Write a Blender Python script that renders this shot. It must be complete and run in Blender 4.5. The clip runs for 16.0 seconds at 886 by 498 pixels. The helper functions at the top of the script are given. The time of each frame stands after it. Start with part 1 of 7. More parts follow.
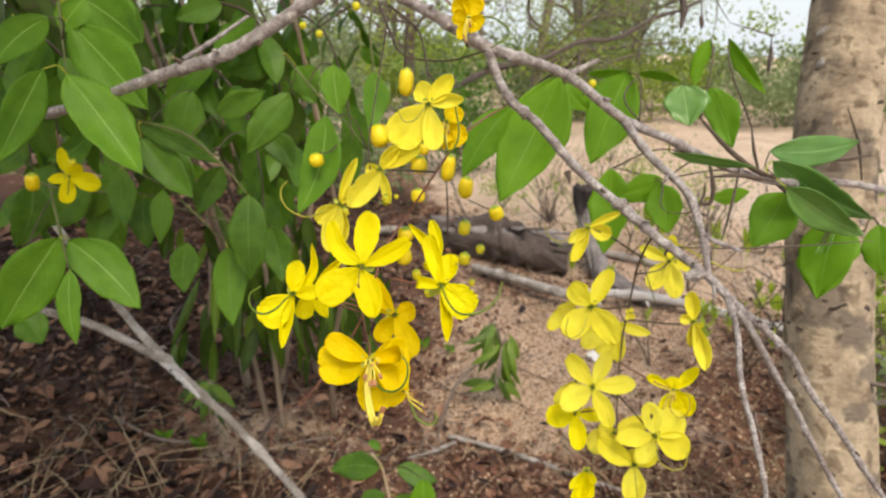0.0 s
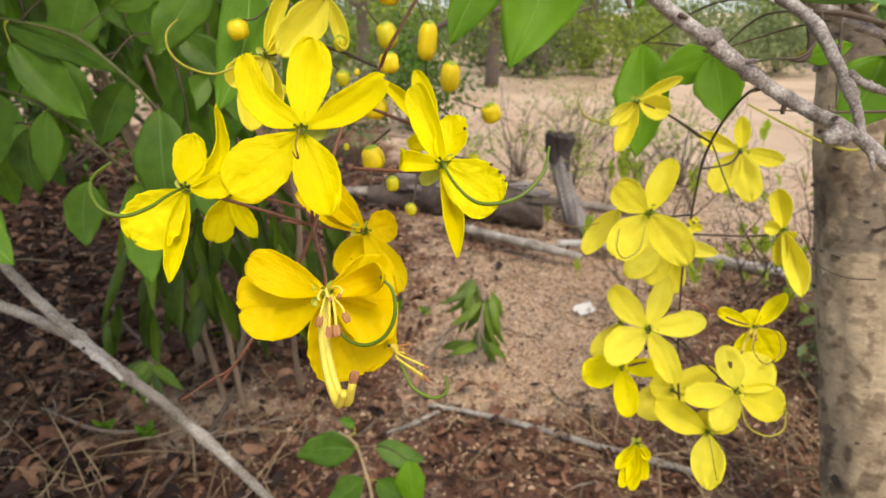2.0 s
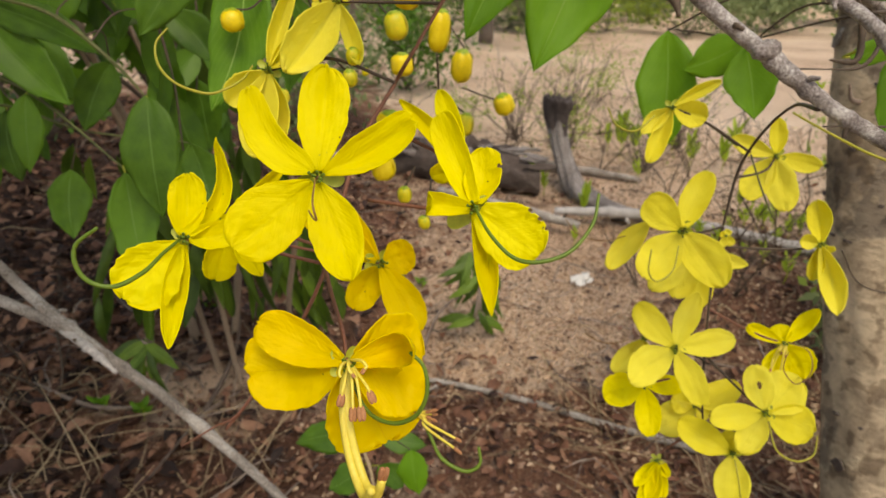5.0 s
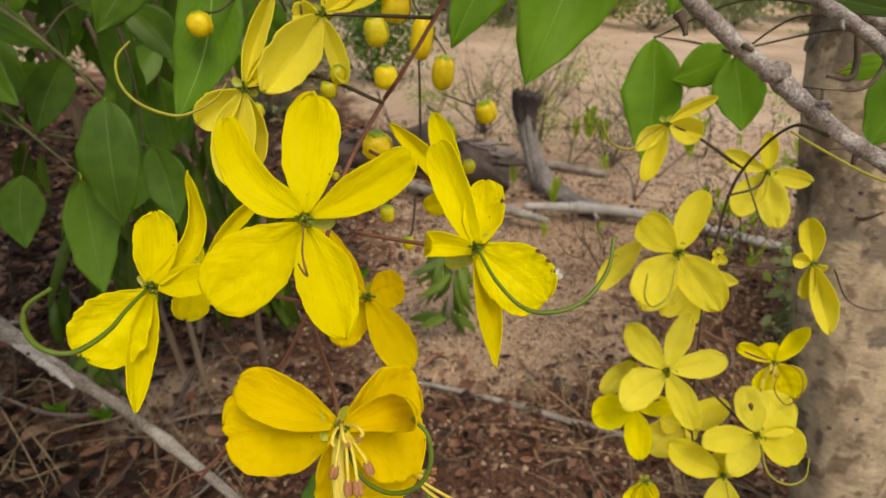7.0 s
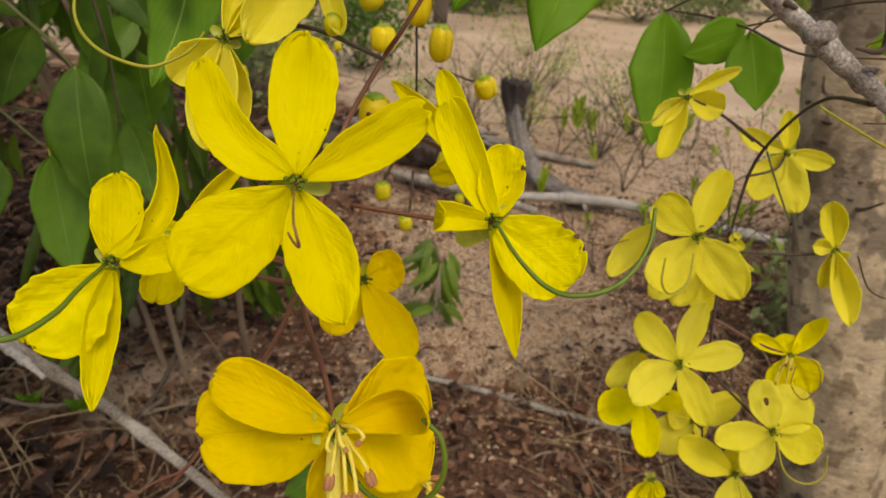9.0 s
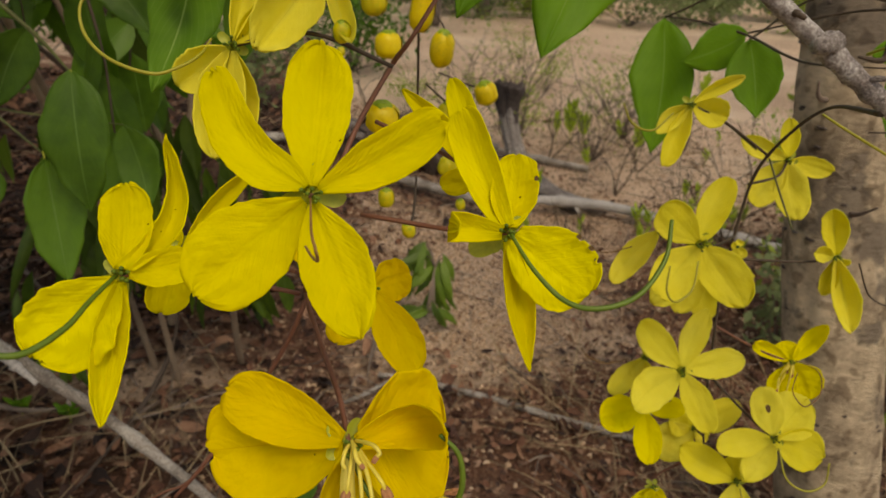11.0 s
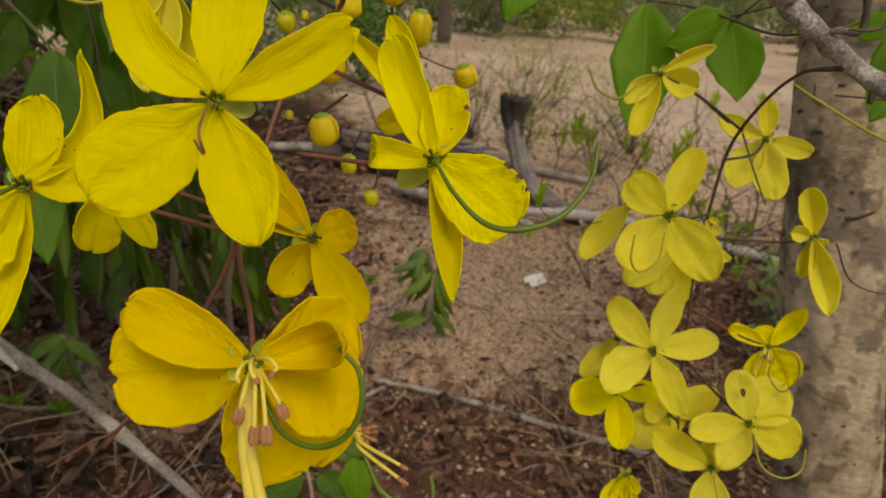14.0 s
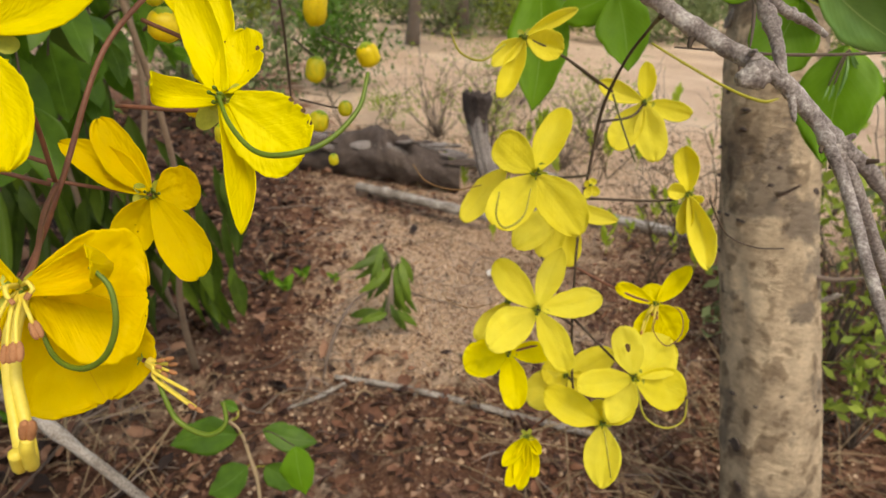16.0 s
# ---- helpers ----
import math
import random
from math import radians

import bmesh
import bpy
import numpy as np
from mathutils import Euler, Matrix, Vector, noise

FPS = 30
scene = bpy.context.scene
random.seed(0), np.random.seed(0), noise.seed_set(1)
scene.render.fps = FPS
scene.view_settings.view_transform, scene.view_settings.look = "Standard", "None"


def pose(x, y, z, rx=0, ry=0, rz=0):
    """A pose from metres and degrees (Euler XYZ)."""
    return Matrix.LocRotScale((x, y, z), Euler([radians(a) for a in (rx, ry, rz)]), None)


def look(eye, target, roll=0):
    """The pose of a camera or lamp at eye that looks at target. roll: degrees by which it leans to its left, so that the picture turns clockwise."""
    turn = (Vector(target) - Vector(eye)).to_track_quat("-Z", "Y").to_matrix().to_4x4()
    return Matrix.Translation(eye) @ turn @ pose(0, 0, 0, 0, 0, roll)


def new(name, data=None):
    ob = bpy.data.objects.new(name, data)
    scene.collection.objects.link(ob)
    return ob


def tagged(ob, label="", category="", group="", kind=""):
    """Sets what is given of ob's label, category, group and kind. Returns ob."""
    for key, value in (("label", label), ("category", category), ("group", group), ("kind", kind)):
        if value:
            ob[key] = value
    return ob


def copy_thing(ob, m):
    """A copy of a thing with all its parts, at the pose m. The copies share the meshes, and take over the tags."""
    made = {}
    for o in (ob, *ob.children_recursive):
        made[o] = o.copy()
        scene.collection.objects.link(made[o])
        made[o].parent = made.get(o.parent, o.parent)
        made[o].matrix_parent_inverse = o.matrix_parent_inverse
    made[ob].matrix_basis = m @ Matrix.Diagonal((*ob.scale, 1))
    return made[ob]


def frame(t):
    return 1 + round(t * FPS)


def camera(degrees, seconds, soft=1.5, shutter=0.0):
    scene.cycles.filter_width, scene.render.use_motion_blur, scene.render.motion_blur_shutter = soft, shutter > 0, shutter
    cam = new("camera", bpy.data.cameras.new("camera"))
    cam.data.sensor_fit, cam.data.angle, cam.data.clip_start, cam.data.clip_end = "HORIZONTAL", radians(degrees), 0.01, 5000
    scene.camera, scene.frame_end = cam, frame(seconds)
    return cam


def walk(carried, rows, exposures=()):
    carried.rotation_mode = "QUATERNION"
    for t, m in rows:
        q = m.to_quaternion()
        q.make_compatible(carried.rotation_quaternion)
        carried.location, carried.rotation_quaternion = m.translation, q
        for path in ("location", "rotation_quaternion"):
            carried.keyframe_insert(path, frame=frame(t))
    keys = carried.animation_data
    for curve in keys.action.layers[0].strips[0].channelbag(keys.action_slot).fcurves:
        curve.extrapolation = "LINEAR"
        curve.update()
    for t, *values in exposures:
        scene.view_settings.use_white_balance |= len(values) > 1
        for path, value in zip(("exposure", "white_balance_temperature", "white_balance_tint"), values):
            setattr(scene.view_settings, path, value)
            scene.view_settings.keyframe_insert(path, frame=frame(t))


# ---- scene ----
cam = camera(70.6, 16.0)
cam.data.dof.use_dof, cam.data.dof.focus_distance, cam.data.dof.aperture_fstop = True, 0.17, 28.0
PATH = [
    (0, (0.032, 0.007, 0.835), (-0.112, 1.905, 0.224), 1.5),
    (0.5, (0.014, 0.039, 0.835), (-0.162, 1.933, 0.218), -1.0),
    (1, (0.013, 0.069, 0.806), (-0.087, 1.959, 0.158), 0.1),
    (1.5, (0.01, 0.109, 0.771), (-0.057, 1.991, 0.098), 0.2),
    (2, (0.008, 0.142, 0.747), (-0.021, 2.014, 0.043), -0.3),
    (2.5, (-0.002, 0.164, 0.741), (-0.028, 2.029, 0.02), 0.0),
    (3, (-0.006, 0.17, 0.754), (-0.005, 2.033, 0.028), 0.5),
    (3.5, (-0.005, 0.176, 0.756), (0.041, 2.012, -0.037), 1.1),
    (4, (-0.003, 0.175, 0.759), (-0.008, 2.0, -0.06), 0.1),
    (6.5, (-0.013, 0.192, 0.774), (0.029, 2.003, -0.072), 0.6),
    (7, (-0.015, 0.2, 0.774), (0.09, 2.005, -0.08), 1.4),
    (7.5, (-0.017, 0.206, 0.764), (0.06, 2.01, -0.098), 1.5),
    (8, (-0.02, 0.213, 0.76), (0.09, 2.009, -0.113), 2.3),
    (8.5, (-0.02, 0.218, 0.759), (0.119, 2.009, -0.12), 2.5),
    (11, (-0.026, 0.224, 0.76), (0.155, 2.015, -0.111), 3.1),
    (11.5, (-0.026, 0.222, 0.766), (0.134, 2.028, -0.08), 2.7),
    (12, (-0.026, 0.226, 0.764), (0.132, 2.021, -0.103), 2.8),
    (12.5, (-0.021, 0.229, 0.763), (0.147, 2.006, -0.14), 2.5),
    (13, (-0.016, 0.225, 0.752), (0.162, 2.008, -0.137), 3.8),
    (13.5, (-0.009, 0.222, 0.75), (0.151, 2.019, -0.112), 3.4),
    (14, (-0.004, 0.218, 0.739), (0.146, 2.035, -0.084), 3.6),
    (14.5, (0.004, 0.214, 0.733), (0.137, 2.038, -0.077), 2.9),
    (15, (0.017, 0.212, 0.728), (0.194, 2.031, -0.084), 3.9),
    (15.5, (0.028, 0.209, 0.728), (0.231, 2.029, -0.076), 3.2),
    (16, (0.043, 0.202, 0.727), (0.254, 2.018, -0.085), 2.3),
]
walk(cam, [(t, look(eye, target, roll)) for t, eye, target, roll in PATH],
     exposures=((0, 0.17, 7050, 10), (0.5, 0.22, 7050, 10), (1.5, 0.21, 7100, 10), (2.5, 0.12, 7250, 10), (4.2, -0.04, 7400, 10), (6.5, -0.29, 7700, 10), (8.5, -0.38, 7900, 10), (11, -0.76, 8200, 10), (12.5, -0.95, 8300, 11), (13.5, -0.96, 8250, 11), (14.5, -0.39, 7900, 10), (16, -0.07, 7600, 10)))

# ---- world and light: bright hazy sky, soft shadows ----
world = bpy.data.worlds.new("sky")
scene.world = world
world.use_nodes = True
wn = world.node_tree
sky = wn.nodes.new("ShaderNodeTexSky")
sky.sky_type, sky.sun_disc = "NISHITA", False
sky.sun_elevation, sky.sun_rotation = radians(59), radians(160)
sky.air_density, sky.dust_density, sky.ozone_density = 1.3, 3.0, 0.6
# white haze towards the horizon, all round
gen = wn.nodes.new("ShaderNodeTexCoord")
split = wn.nodes.new("ShaderNodeSeparateXYZ")
wn.links.new(gen.outputs["Generated"], split.inputs[0])
rise = wn.nodes.new("ShaderNodeMapRange")
rise.interpolation_type = "SMOOTHSTEP"
rise.inputs["From Min"].default_value, rise.inputs["From Max"].default_value = 0.0, 0.75
rise.inputs["To Min"].default_value, rise.inputs["To Max"].default_value = 0.85, 0.15
wn.links.new(split.outputs[2], rise.inputs["Value"])
haze = wn.nodes.new("ShaderNodeMix")
haze.data_type = "RGBA"
haze.inputs[7].default_value = (4.5, 5.1, 5.8, 1)
wn.links.new(rise.outputs[0], haze.inputs[0])
wn.links.new(sky.outputs[0], haze.inputs[6])
wn.links.new(haze.outputs[2], wn.nodes["Background"].inputs[0])
wn.nodes["Background"].inputs[1].default_value = 0.18
sun = new("sun", bpy.data.lights.new("sun", "SUN"))
sun.data.energy, sun.data.angle, sun.data.color = 2.0, radians(25), (1.0, 0.94, 0.84)
sun.matrix_world = look((1.2, -3.3, 5.8), (0, 0, 0))

# ---- materials ----


def material(name, rough=0.6):
    m = bpy.data.materials.new(name)
    m.use_nodes = True
    b = m.node_tree.nodes["Principled BSDF"]
    b.inputs["Roughness"].default_value = rough
    return m, m.node_tree.nodes, m.node_tree.links, b


def ramp(nodes, stops):
    r = nodes.new("ShaderNodeValToRGB")
    e = r.color_ramp.elements
    while len(e) < len(stops):
        e.new(0.5)
    for k, (p, c) in zip(e, stops):
        k.position, k.color = p, (*c, 1)
    return r


def noise_tex(nodes, links, coord, scale, detail=6, rough=0.6):
    n = nodes.new("ShaderNodeTexNoise")
    n.inputs["Scale"].default_value, n.inputs["Detail"].default_value = scale, detail
    n.inputs["Roughness"].default_value = rough
    links.new(coord, n.inputs["Vector"])
    return n


def bump(nodes, links, height, b, strength, distance):
    k = nodes.new("ShaderNodeBump")
    k.inputs["Strength"].default_value, k.inputs["Distance"].default_value = strength, distance
    links.new(height, k.inputs["Height"])
    links.new(k.outputs[0], b.inputs["Normal"])
    return k


def mottled(name, stops, scale, rough=0.8, relief=0.5, depth=0.002, fine=6.0, spread=0.0, coarse=0.25):
    """A surface whose colour runs through stops at two scales, with a fine relief."""
    m, nodes, links, b = material(name, rough)
    co = nodes.new("ShaderNodeTexCoord").outputs["Object"]
    big, small = noise_tex(nodes, links, co, scale * coarse, 4), noise_tex(nodes, links, co, scale * fine, 8, 0.7)
    mix = nodes.new("ShaderNodeMix")
    mix.data_type, mix.inputs[0].default_value = "FLOAT", 0.55
    links.new(big.outputs[0], mix.inputs[2]), links.new(small.outputs[0], mix.inputs[3])
    val = mix.outputs[0]
    if spread:
        info = nodes.new("ShaderNodeNewGeometry")
        add = nodes.new("ShaderNodeMath")
        add.operation = "MULTIPLY_ADD"
        own, whole = nodes.new("ShaderNodeObjectInfo"), nodes.new("ShaderNodeMath")
        whole.operation = "ADD"
        links.new(info.outputs["Random Per Island"], whole.inputs[0]), links.new(own.outputs["Random"], whole.inputs[1])
        wrap = nodes.new("ShaderNodeMath")
        wrap.operation = "FRACT"
        links.new(whole.outputs[0], wrap.inputs[0]), links.new(wrap.outputs[0], add.inputs[0])
        add.inputs[1].default_value = spread
        sub = nodes.new("ShaderNodeMath")
        sub.operation, sub.inputs[1].default_value = "SUBTRACT", spread / 2
        links.new(val, add.inputs[2]), links.new(add.outputs[0], sub.inputs[0])
        val = sub.outputs[0]
    r = ramp(nodes, stops)
    links.new(val, r.inputs[0]), links.new(r.outputs[0], b.inputs["Base Color"])
    bump(nodes, links, small.outputs[0], b, relief, depth)
    return m


def blade_material(name, low, high, vein, rough, glow, vein_width=0.012, ribs=60.0, island=0.0, specks=False, rib_height=0.2, gloss=0.4, fan_veins=0.0, side_veins=0.0, crinkle=0.0):
    """A petal or leaf: colour between low and high, a midrib, side veins in relief, light coming through."""
    m, nodes, links, b = material(name, rough)
    out = nodes["Material Output"]
    b.inputs["Specular IOR Level"].default_value = gloss
    uv = nodes.new("ShaderNodeUVMap")
    sep = nodes.new("ShaderNodeSeparateXYZ")
    links.new(uv.outputs[0], sep.inputs[0])
    co = nodes.new("ShaderNodeTexCoord").outputs["Object"]
    big = noise_tex(nodes, links, co, 45, 5)

    def op(kind, a, c, d=None):
        n = nodes.new("ShaderNodeMath")
        n.operation = kind
        for k, v in enumerate((a, c, d)):
            if v is None:
                continue
            if isinstance(v, (int, float)):
                n.inputs[k].default_value = v
            else:
                links.new(v, n.inputs[k])
        return n.outputs[0]

    across = op("ABSOLUTE", op("SUBTRACT", sep.outputs[1], 0.5), 0.0)
    info = nodes.new("ShaderNodeObjectInfo")
    geo = nodes.new("ShaderNodeNewGeometry")
    vary = op("MULTIPLY_ADD", info.outputs["Random"], 0.35, op("MULTIPLY", geo.outputs["Random Per Island"], island))
    tone = op("ADD", op("MULTIPLY", big.outputs[0], 0.75), op("SUBTRACT", vary, 0.12))
    r = ramp(nodes, [(0.2, low), (0.75, high)])
    links.new(tone, r.inputs[0])
    mid = op("LESS_THAN", across, vein_width)
    mix = nodes.new("ShaderNodeMix")
    mix.data_type = "RGBA"
    links.new(op("MULTIPLY", mid, 0.75), mix.inputs[0])
    links.new(r.outputs[0], mix.inputs[6])
    mix.inputs[7].default_value = (*vein, 1)
    colour = mix.outputs[2]
    if specks:
        v = nodes.new("ShaderNodeTexVoronoi")
        v.inputs["Scale"].default_value = 380
        links.new(co, v.inputs["Vector"])
        spot = op("MULTIPLY", op("LESS_THAN", v.outputs["Distance"], 0.11), op("GREATER_THAN", noise_tex(nodes, links, co, 70).outputs[0], 0.63))
        m2 = nodes.new("ShaderNodeMix")
        m2.data_type = "RGBA"
        links.new(spot, m2.inputs[0]), links.new(colour, m2.inputs[6])
        m2.inputs[7].default_value = (0.12, 0.05, 0.01, 1)
        colour = m2.outputs[2]
    # side veins leave the midrib at a slant
    slant = op("ADD", op("MULTIPLY", sep.outputs[0], ribs), op("MULTIPLY", across, -ribs * 0.9))
    wave = op("SINE", op("ADD", slant, op("MULTIPLY", big.outputs[0], 3.0)), 0.0)
    fine = noise_tex(nodes, links, co, 500, 3)
    if side_veins:
        m3 = nodes.new("ShaderNodeMix")
        m3.data_type = "RGBA"
        links.new(op("MULTIPLY", op("GREATER_THAN", wave, 0.93), side_veins), m3.inputs[0])
        links.new(colour, m3.inputs[6])
        m3.inputs[7].default_value = (*vein, 1)
        colour = m3.outputs[2]
    links.new(colour, b.inputs["Base Color"])
    fan = op("SINE", op("ADD", op("MULTIPLY", sep.outputs[1], 62.0), op("MULTIPLY", big.outputs[0], 5.0)), 0.0)
    wave = op("ADD", wave, op("MULTIPLY", fan, fan_veins))
    if crinkle:
        # uneven veins slanting off the midrib, with a crumpled skin between them
        lie = nodes.new("ShaderNodeCombineXYZ")
        links.new(op("SUBTRACT", op("MULTIPLY", sep.outputs[0], ribs), op("MULTIPLY", across, ribs * 0.85)), lie.inputs[0])
        links.new(op("MULTIPLY", sep.outputs[1], 3.5), lie.inputs[1])
        links.new(op("MULTIPLY", info.outputs["Random"], 40.0), lie.inputs[2])
        streak = noise_tex(nodes, links, lie.outputs[0], 1.0, 3, 0.55)
        skin = noise_tex(nodes, links, co, 260, 5, 0.65)
        wave = op("ADD", op("MULTIPLY", streak.outputs[0], 1.3), op("ADD", op("MULTIPLY", skin.outputs[0], 2.0 * crinkle), op("MULTIPLY", fan, fan_veins * 0.4)))
    height = op("ADD", op("MULTIPLY", wave, rib_height), op("ADD", op("MULTIPLY", fine.outputs[0], 0.6), op("MULTIPLY", mid, -0.8)))
    bump(nodes, links, height, b, 0.55 if crinkle else 0.3, 0.0006 if crinkle else 0.0005)
    trans = nodes.new("ShaderNodeBsdfTranslucent")
    links.new(colour, trans.inputs[0])
    both = nodes.new("ShaderNodeMixShader")
    both.inputs[0].default_value = glow
    links.new(b.outputs[0], both.inputs[1]), links.new(trans.outputs[0], both.inputs[2])
    links.new(both.outputs[0], out.inputs[0])
    return m


PETAL = blade_material("petal_yellow", (0.84, 0.735, 0.004), (0.93, 0.865, 0.012), (0.80, 0.70, 0.01), 0.6, 0.36, 0.004, 22, specks=True, rib_height=0.9, gloss=0.18, fan_veins=0.25, crinkle=0.8)
PETAL_DEEP = blade_material("petal_golden", (0.84, 0.635, 0.002), (0.92, 0.755, 0.006), (0.78, 0.55, 0.005), 0.6, 0.36, 0.004, 22, specks=True, rib_height=0.9, gloss=0.18, fan_veins=0.25, crinkle=0.8)
PETAL_PALE = blade_material("petal_lemon", (0.865, 0.785, 0.045), (0.93, 0.88, 0.13), (0.78, 0.72, 0.06), 0.6, 0.40, 0.005, 22, rib_height=0.7, gloss=0.14, fan_veins=0.25, crinkle=0.6)
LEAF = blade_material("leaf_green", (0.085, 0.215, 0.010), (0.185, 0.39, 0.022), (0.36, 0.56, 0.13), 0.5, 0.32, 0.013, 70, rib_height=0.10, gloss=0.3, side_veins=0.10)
# lit copy of the leaf green: light through the blade is put into the colour
LEAF_LIT = blade_material("leaf_lit_green", (0.135, 0.32, 0.010), (0.235, 0.48, 0.020), (0.30, 0.50, 0.08), 0.5, 0.45, 0.010, 70, rib_height=0.10, gloss=0.3, side_veins=0.10)
# grey mixed into this green imitates sky reflected on upturned leaves, besides the gloss
LEAF_SHEEN = blade_material("leaf_sky_sheen_green", (0.085, 0.22, 0.035), (0.17, 0.36, 0.065), (0.34, 0.52, 0.16), 0.33, 0.25, 0.012, 70, rib_height=0.10, gloss=0.65, side_veins=0.10)
# leaf green darkened to stand in for the shade deeper in the foliage
LEAF_SHADED = blade_material("leaf_shaded_green", (0.022, 0.066, 0.006), (0.112, 0.245, 0.016), (0.16, 0.30, 0.06), 0.45, 0.28, 0.011, 70, island=0.3, rib_height=0.12, gloss=0.32, side_veins=0.08)
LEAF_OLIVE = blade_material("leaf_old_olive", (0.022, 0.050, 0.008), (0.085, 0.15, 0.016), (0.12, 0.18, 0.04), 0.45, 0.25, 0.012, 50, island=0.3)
SPROUT = blade_material("leaf_sprout_green", (0.26, 0.40, 0.02), (0.48, 0.62, 0.06), (0.4, 0.55, 0.1), 0.5, 0.5, 0.015, 30, island=0.3)
# olive paled and greyed so that the colour carries the distant haze
LEAF_FAR = blade_material("leaf_far_hazy_olive", (0.085, 0.125, 0.050), (0.23, 0.29, 0.125), (0.2, 0.25, 0.1), 0.7, 0.35, 0.0, 10, island=0.8)
LEAF_DRY = mottled("dry_leaf", [(0.15, (0.028, 0.010, 0.006)), (0.42, (0.102, 0.040, 0.022)), (0.70, (0.200, 0.088, 0.049)), (0.92, (0.325, 0.195, 0.120))], 20, 0.75, 0.4, 0.002, 4, 0.75)
BARK = mottled("grey_twig_bark", [(0.34, (0.045, 0.032, 0.030)), (0.44, (0.20, 0.165, 0.155)), (0.53, (0.37, 0.325, 0.31)), (0.64, (0.74, 0.71, 0.68))], 150, 0.55, 1.0, 0.0011, 6.0, coarse=0.9)
SHOOT = mottled("green_brown_shoot", [(0.3, (0.055, 0.065, 0.018)), (0.7, (0.16, 0.17, 0.05))], 90, 0.6, 0.4, 0.0004)
TWIG = mottled("brown_twig_bark", [(0.3, (0.042, 0.029, 0.020)), (0.7, (0.13, 0.088, 0.058))], 80, 0.7, 0.6, 0.0006)
STALK = mottled("reddish_stalk", [(0.3, (0.13, 0.045, 0.027)), (0.7, (0.27, 0.115, 0.070))], 90, 0.55, 0.5, 0.0004)
STALK_DARK = mottled("dark_stalk", [(0.3, (0.030, 0.020, 0.013)), (0.7, (0.10, 0.065, 0.040))], 90, 0.6, 0.5, 0.0004)
# brown old leaves, darkened further for the shade they lie in
LEAF_OLD_SHADED = mottled("old_dry_leaf_shaded", [(0.15, (0.016, 0.007, 0.005)), (0.40, (0.052, 0.022, 0.014)), (0.62, (0.152, 0.067, 0.039)), (0.88, (0.340, 0.186, 0.116))], 20, 0.8, 0.4, 0.002, 4, 0.75)
TAN_STEM = mottled("tan_stem_bark", [(0.3, (0.20, 0.135, 0.09)), (0.7, (0.44, 0.33, 0.235))], 40, 0.85, 0.7, 0.002)
PALE_WOOD = mottled("bleached_wood", [(0.30, (0.16, 0.145, 0.14)), (0.48, (0.40, 0.375, 0.36)), (0.70, (0.66, 0.63, 0.61))], 60, 0.85, 0.8, 0.0016)
GREY_WOOD = mottled("weathered_grey_wood", [(0.36, (0.085, 0.068, 0.058)), (0.48, (0.28, 0.245, 0.215)), (0.62, (0.60, 0.56, 0.52))], 90, 0.9, 1.0, 0.0016)
CHARRED = mottled("charred_wood", [(0.30, (0.018, 0.013, 0.012)), (0.47, (0.060, 0.045, 0.042)), (0.66, (0.18, 0.15, 0.14))], 26, 0.9, 1.0, 0.006)
STUMP_WOOD = mottled("weathered_stump_wood", [(0.30, (0.06, 0.048, 0.045)), (0.46, (0.20, 0.17, 0.16)), (0.62, (0.50, 0.46, 0.44))], 26, 0.9, 1.0, 0.006)
DARK_WOOD = mottled("dark_rotten_wood", [(0.25, (0.035, 0.025, 0.022)), (0.5, (0.10, 0.075, 0.065)), (0.8, (0.24, 0.19, 0.16))], 14, 0.9, 1.0, 0.006)
STRAW = mottled("dry_straw", [(0.3, (0.167, 0.110, 0.062)), (0.7, (0.440, 0.326, 0.194))], 60, 0.7, 0.4, 0.0005, spread=0.4)
DEAD_TWIG = mottled("dead_ground_twig", [(0.3, (0.102, 0.072, 0.055)), (0.7, (0.306, 0.238, 0.196))], 50, 0.85, 0.6, 0.0008, spread=0.5)
FAR_BARK = mottled("far_tree_bark", [(0.3, (0.10, 0.075, 0.06)), (0.7, (0.25, 0.20, 0.165))], 8, 0.9, 0.8, 0.01)
BUD = mottled("bud_yellow", [(0.30, (0.42, 0.42, 0.010)), (0.46, (0.80, 0.60, 0.006)), (0.60, (0.86, 0.68, 0.012)), (0.8, (0.82, 0.60, 0.010))], 90, 0.45, 0.3, 0.0004)
BUD_GREEN = mottled("bud_yellow_green", [(0.32, (0.26, 0.40, 0.010)), (0.48, (0.62, 0.56, 0.010)), (0.70, (0.84, 0.64, 0.012))], 70, 0.45, 0.3, 0.0004)
CALYX = mottled("bud_calyx_green", [(0.3, (0.16, 0.30, 0.010)), (0.7, (0.42, 0.50, 0.02))], 120, 0.5, 0.4, 0.0003)
SEPAL = mottled("sepal_green", [(0.3, (0.22, 0.28, 0.015)), (0.7, (0.50, 0.50, 0.04))], 90, 0.5, 0.4, 0.0003)
STYLE = mottled("style_green", [(0.3, (0.060, 0.125, 0.006)), (0.7, (0.14, 0.21, 0.011))], 90, 0.5, 0.2, 0.0003)
STYLE_OLIVE = mottled("style_olive", [(0.3, (0.24, 0.23, 0.012)), (0.7, (0.44, 0.40, 0.030))], 90, 0.45, 0.2, 0.0003)
STYLE_DRY = mottled("style_brown", [(0.3, (0.09, 0.045, 0.012)), (0.7, (0.32, 0.17, 0.05))], 90, 0.5, 0.3, 0.0003)
FILAMENT = mottled("filament_yellow", [(0.3, (0.62, 0.48, 0.04)), (0.7, (0.82, 0.70, 0.12))], 90, 0.45, 0.2, 0.0002)
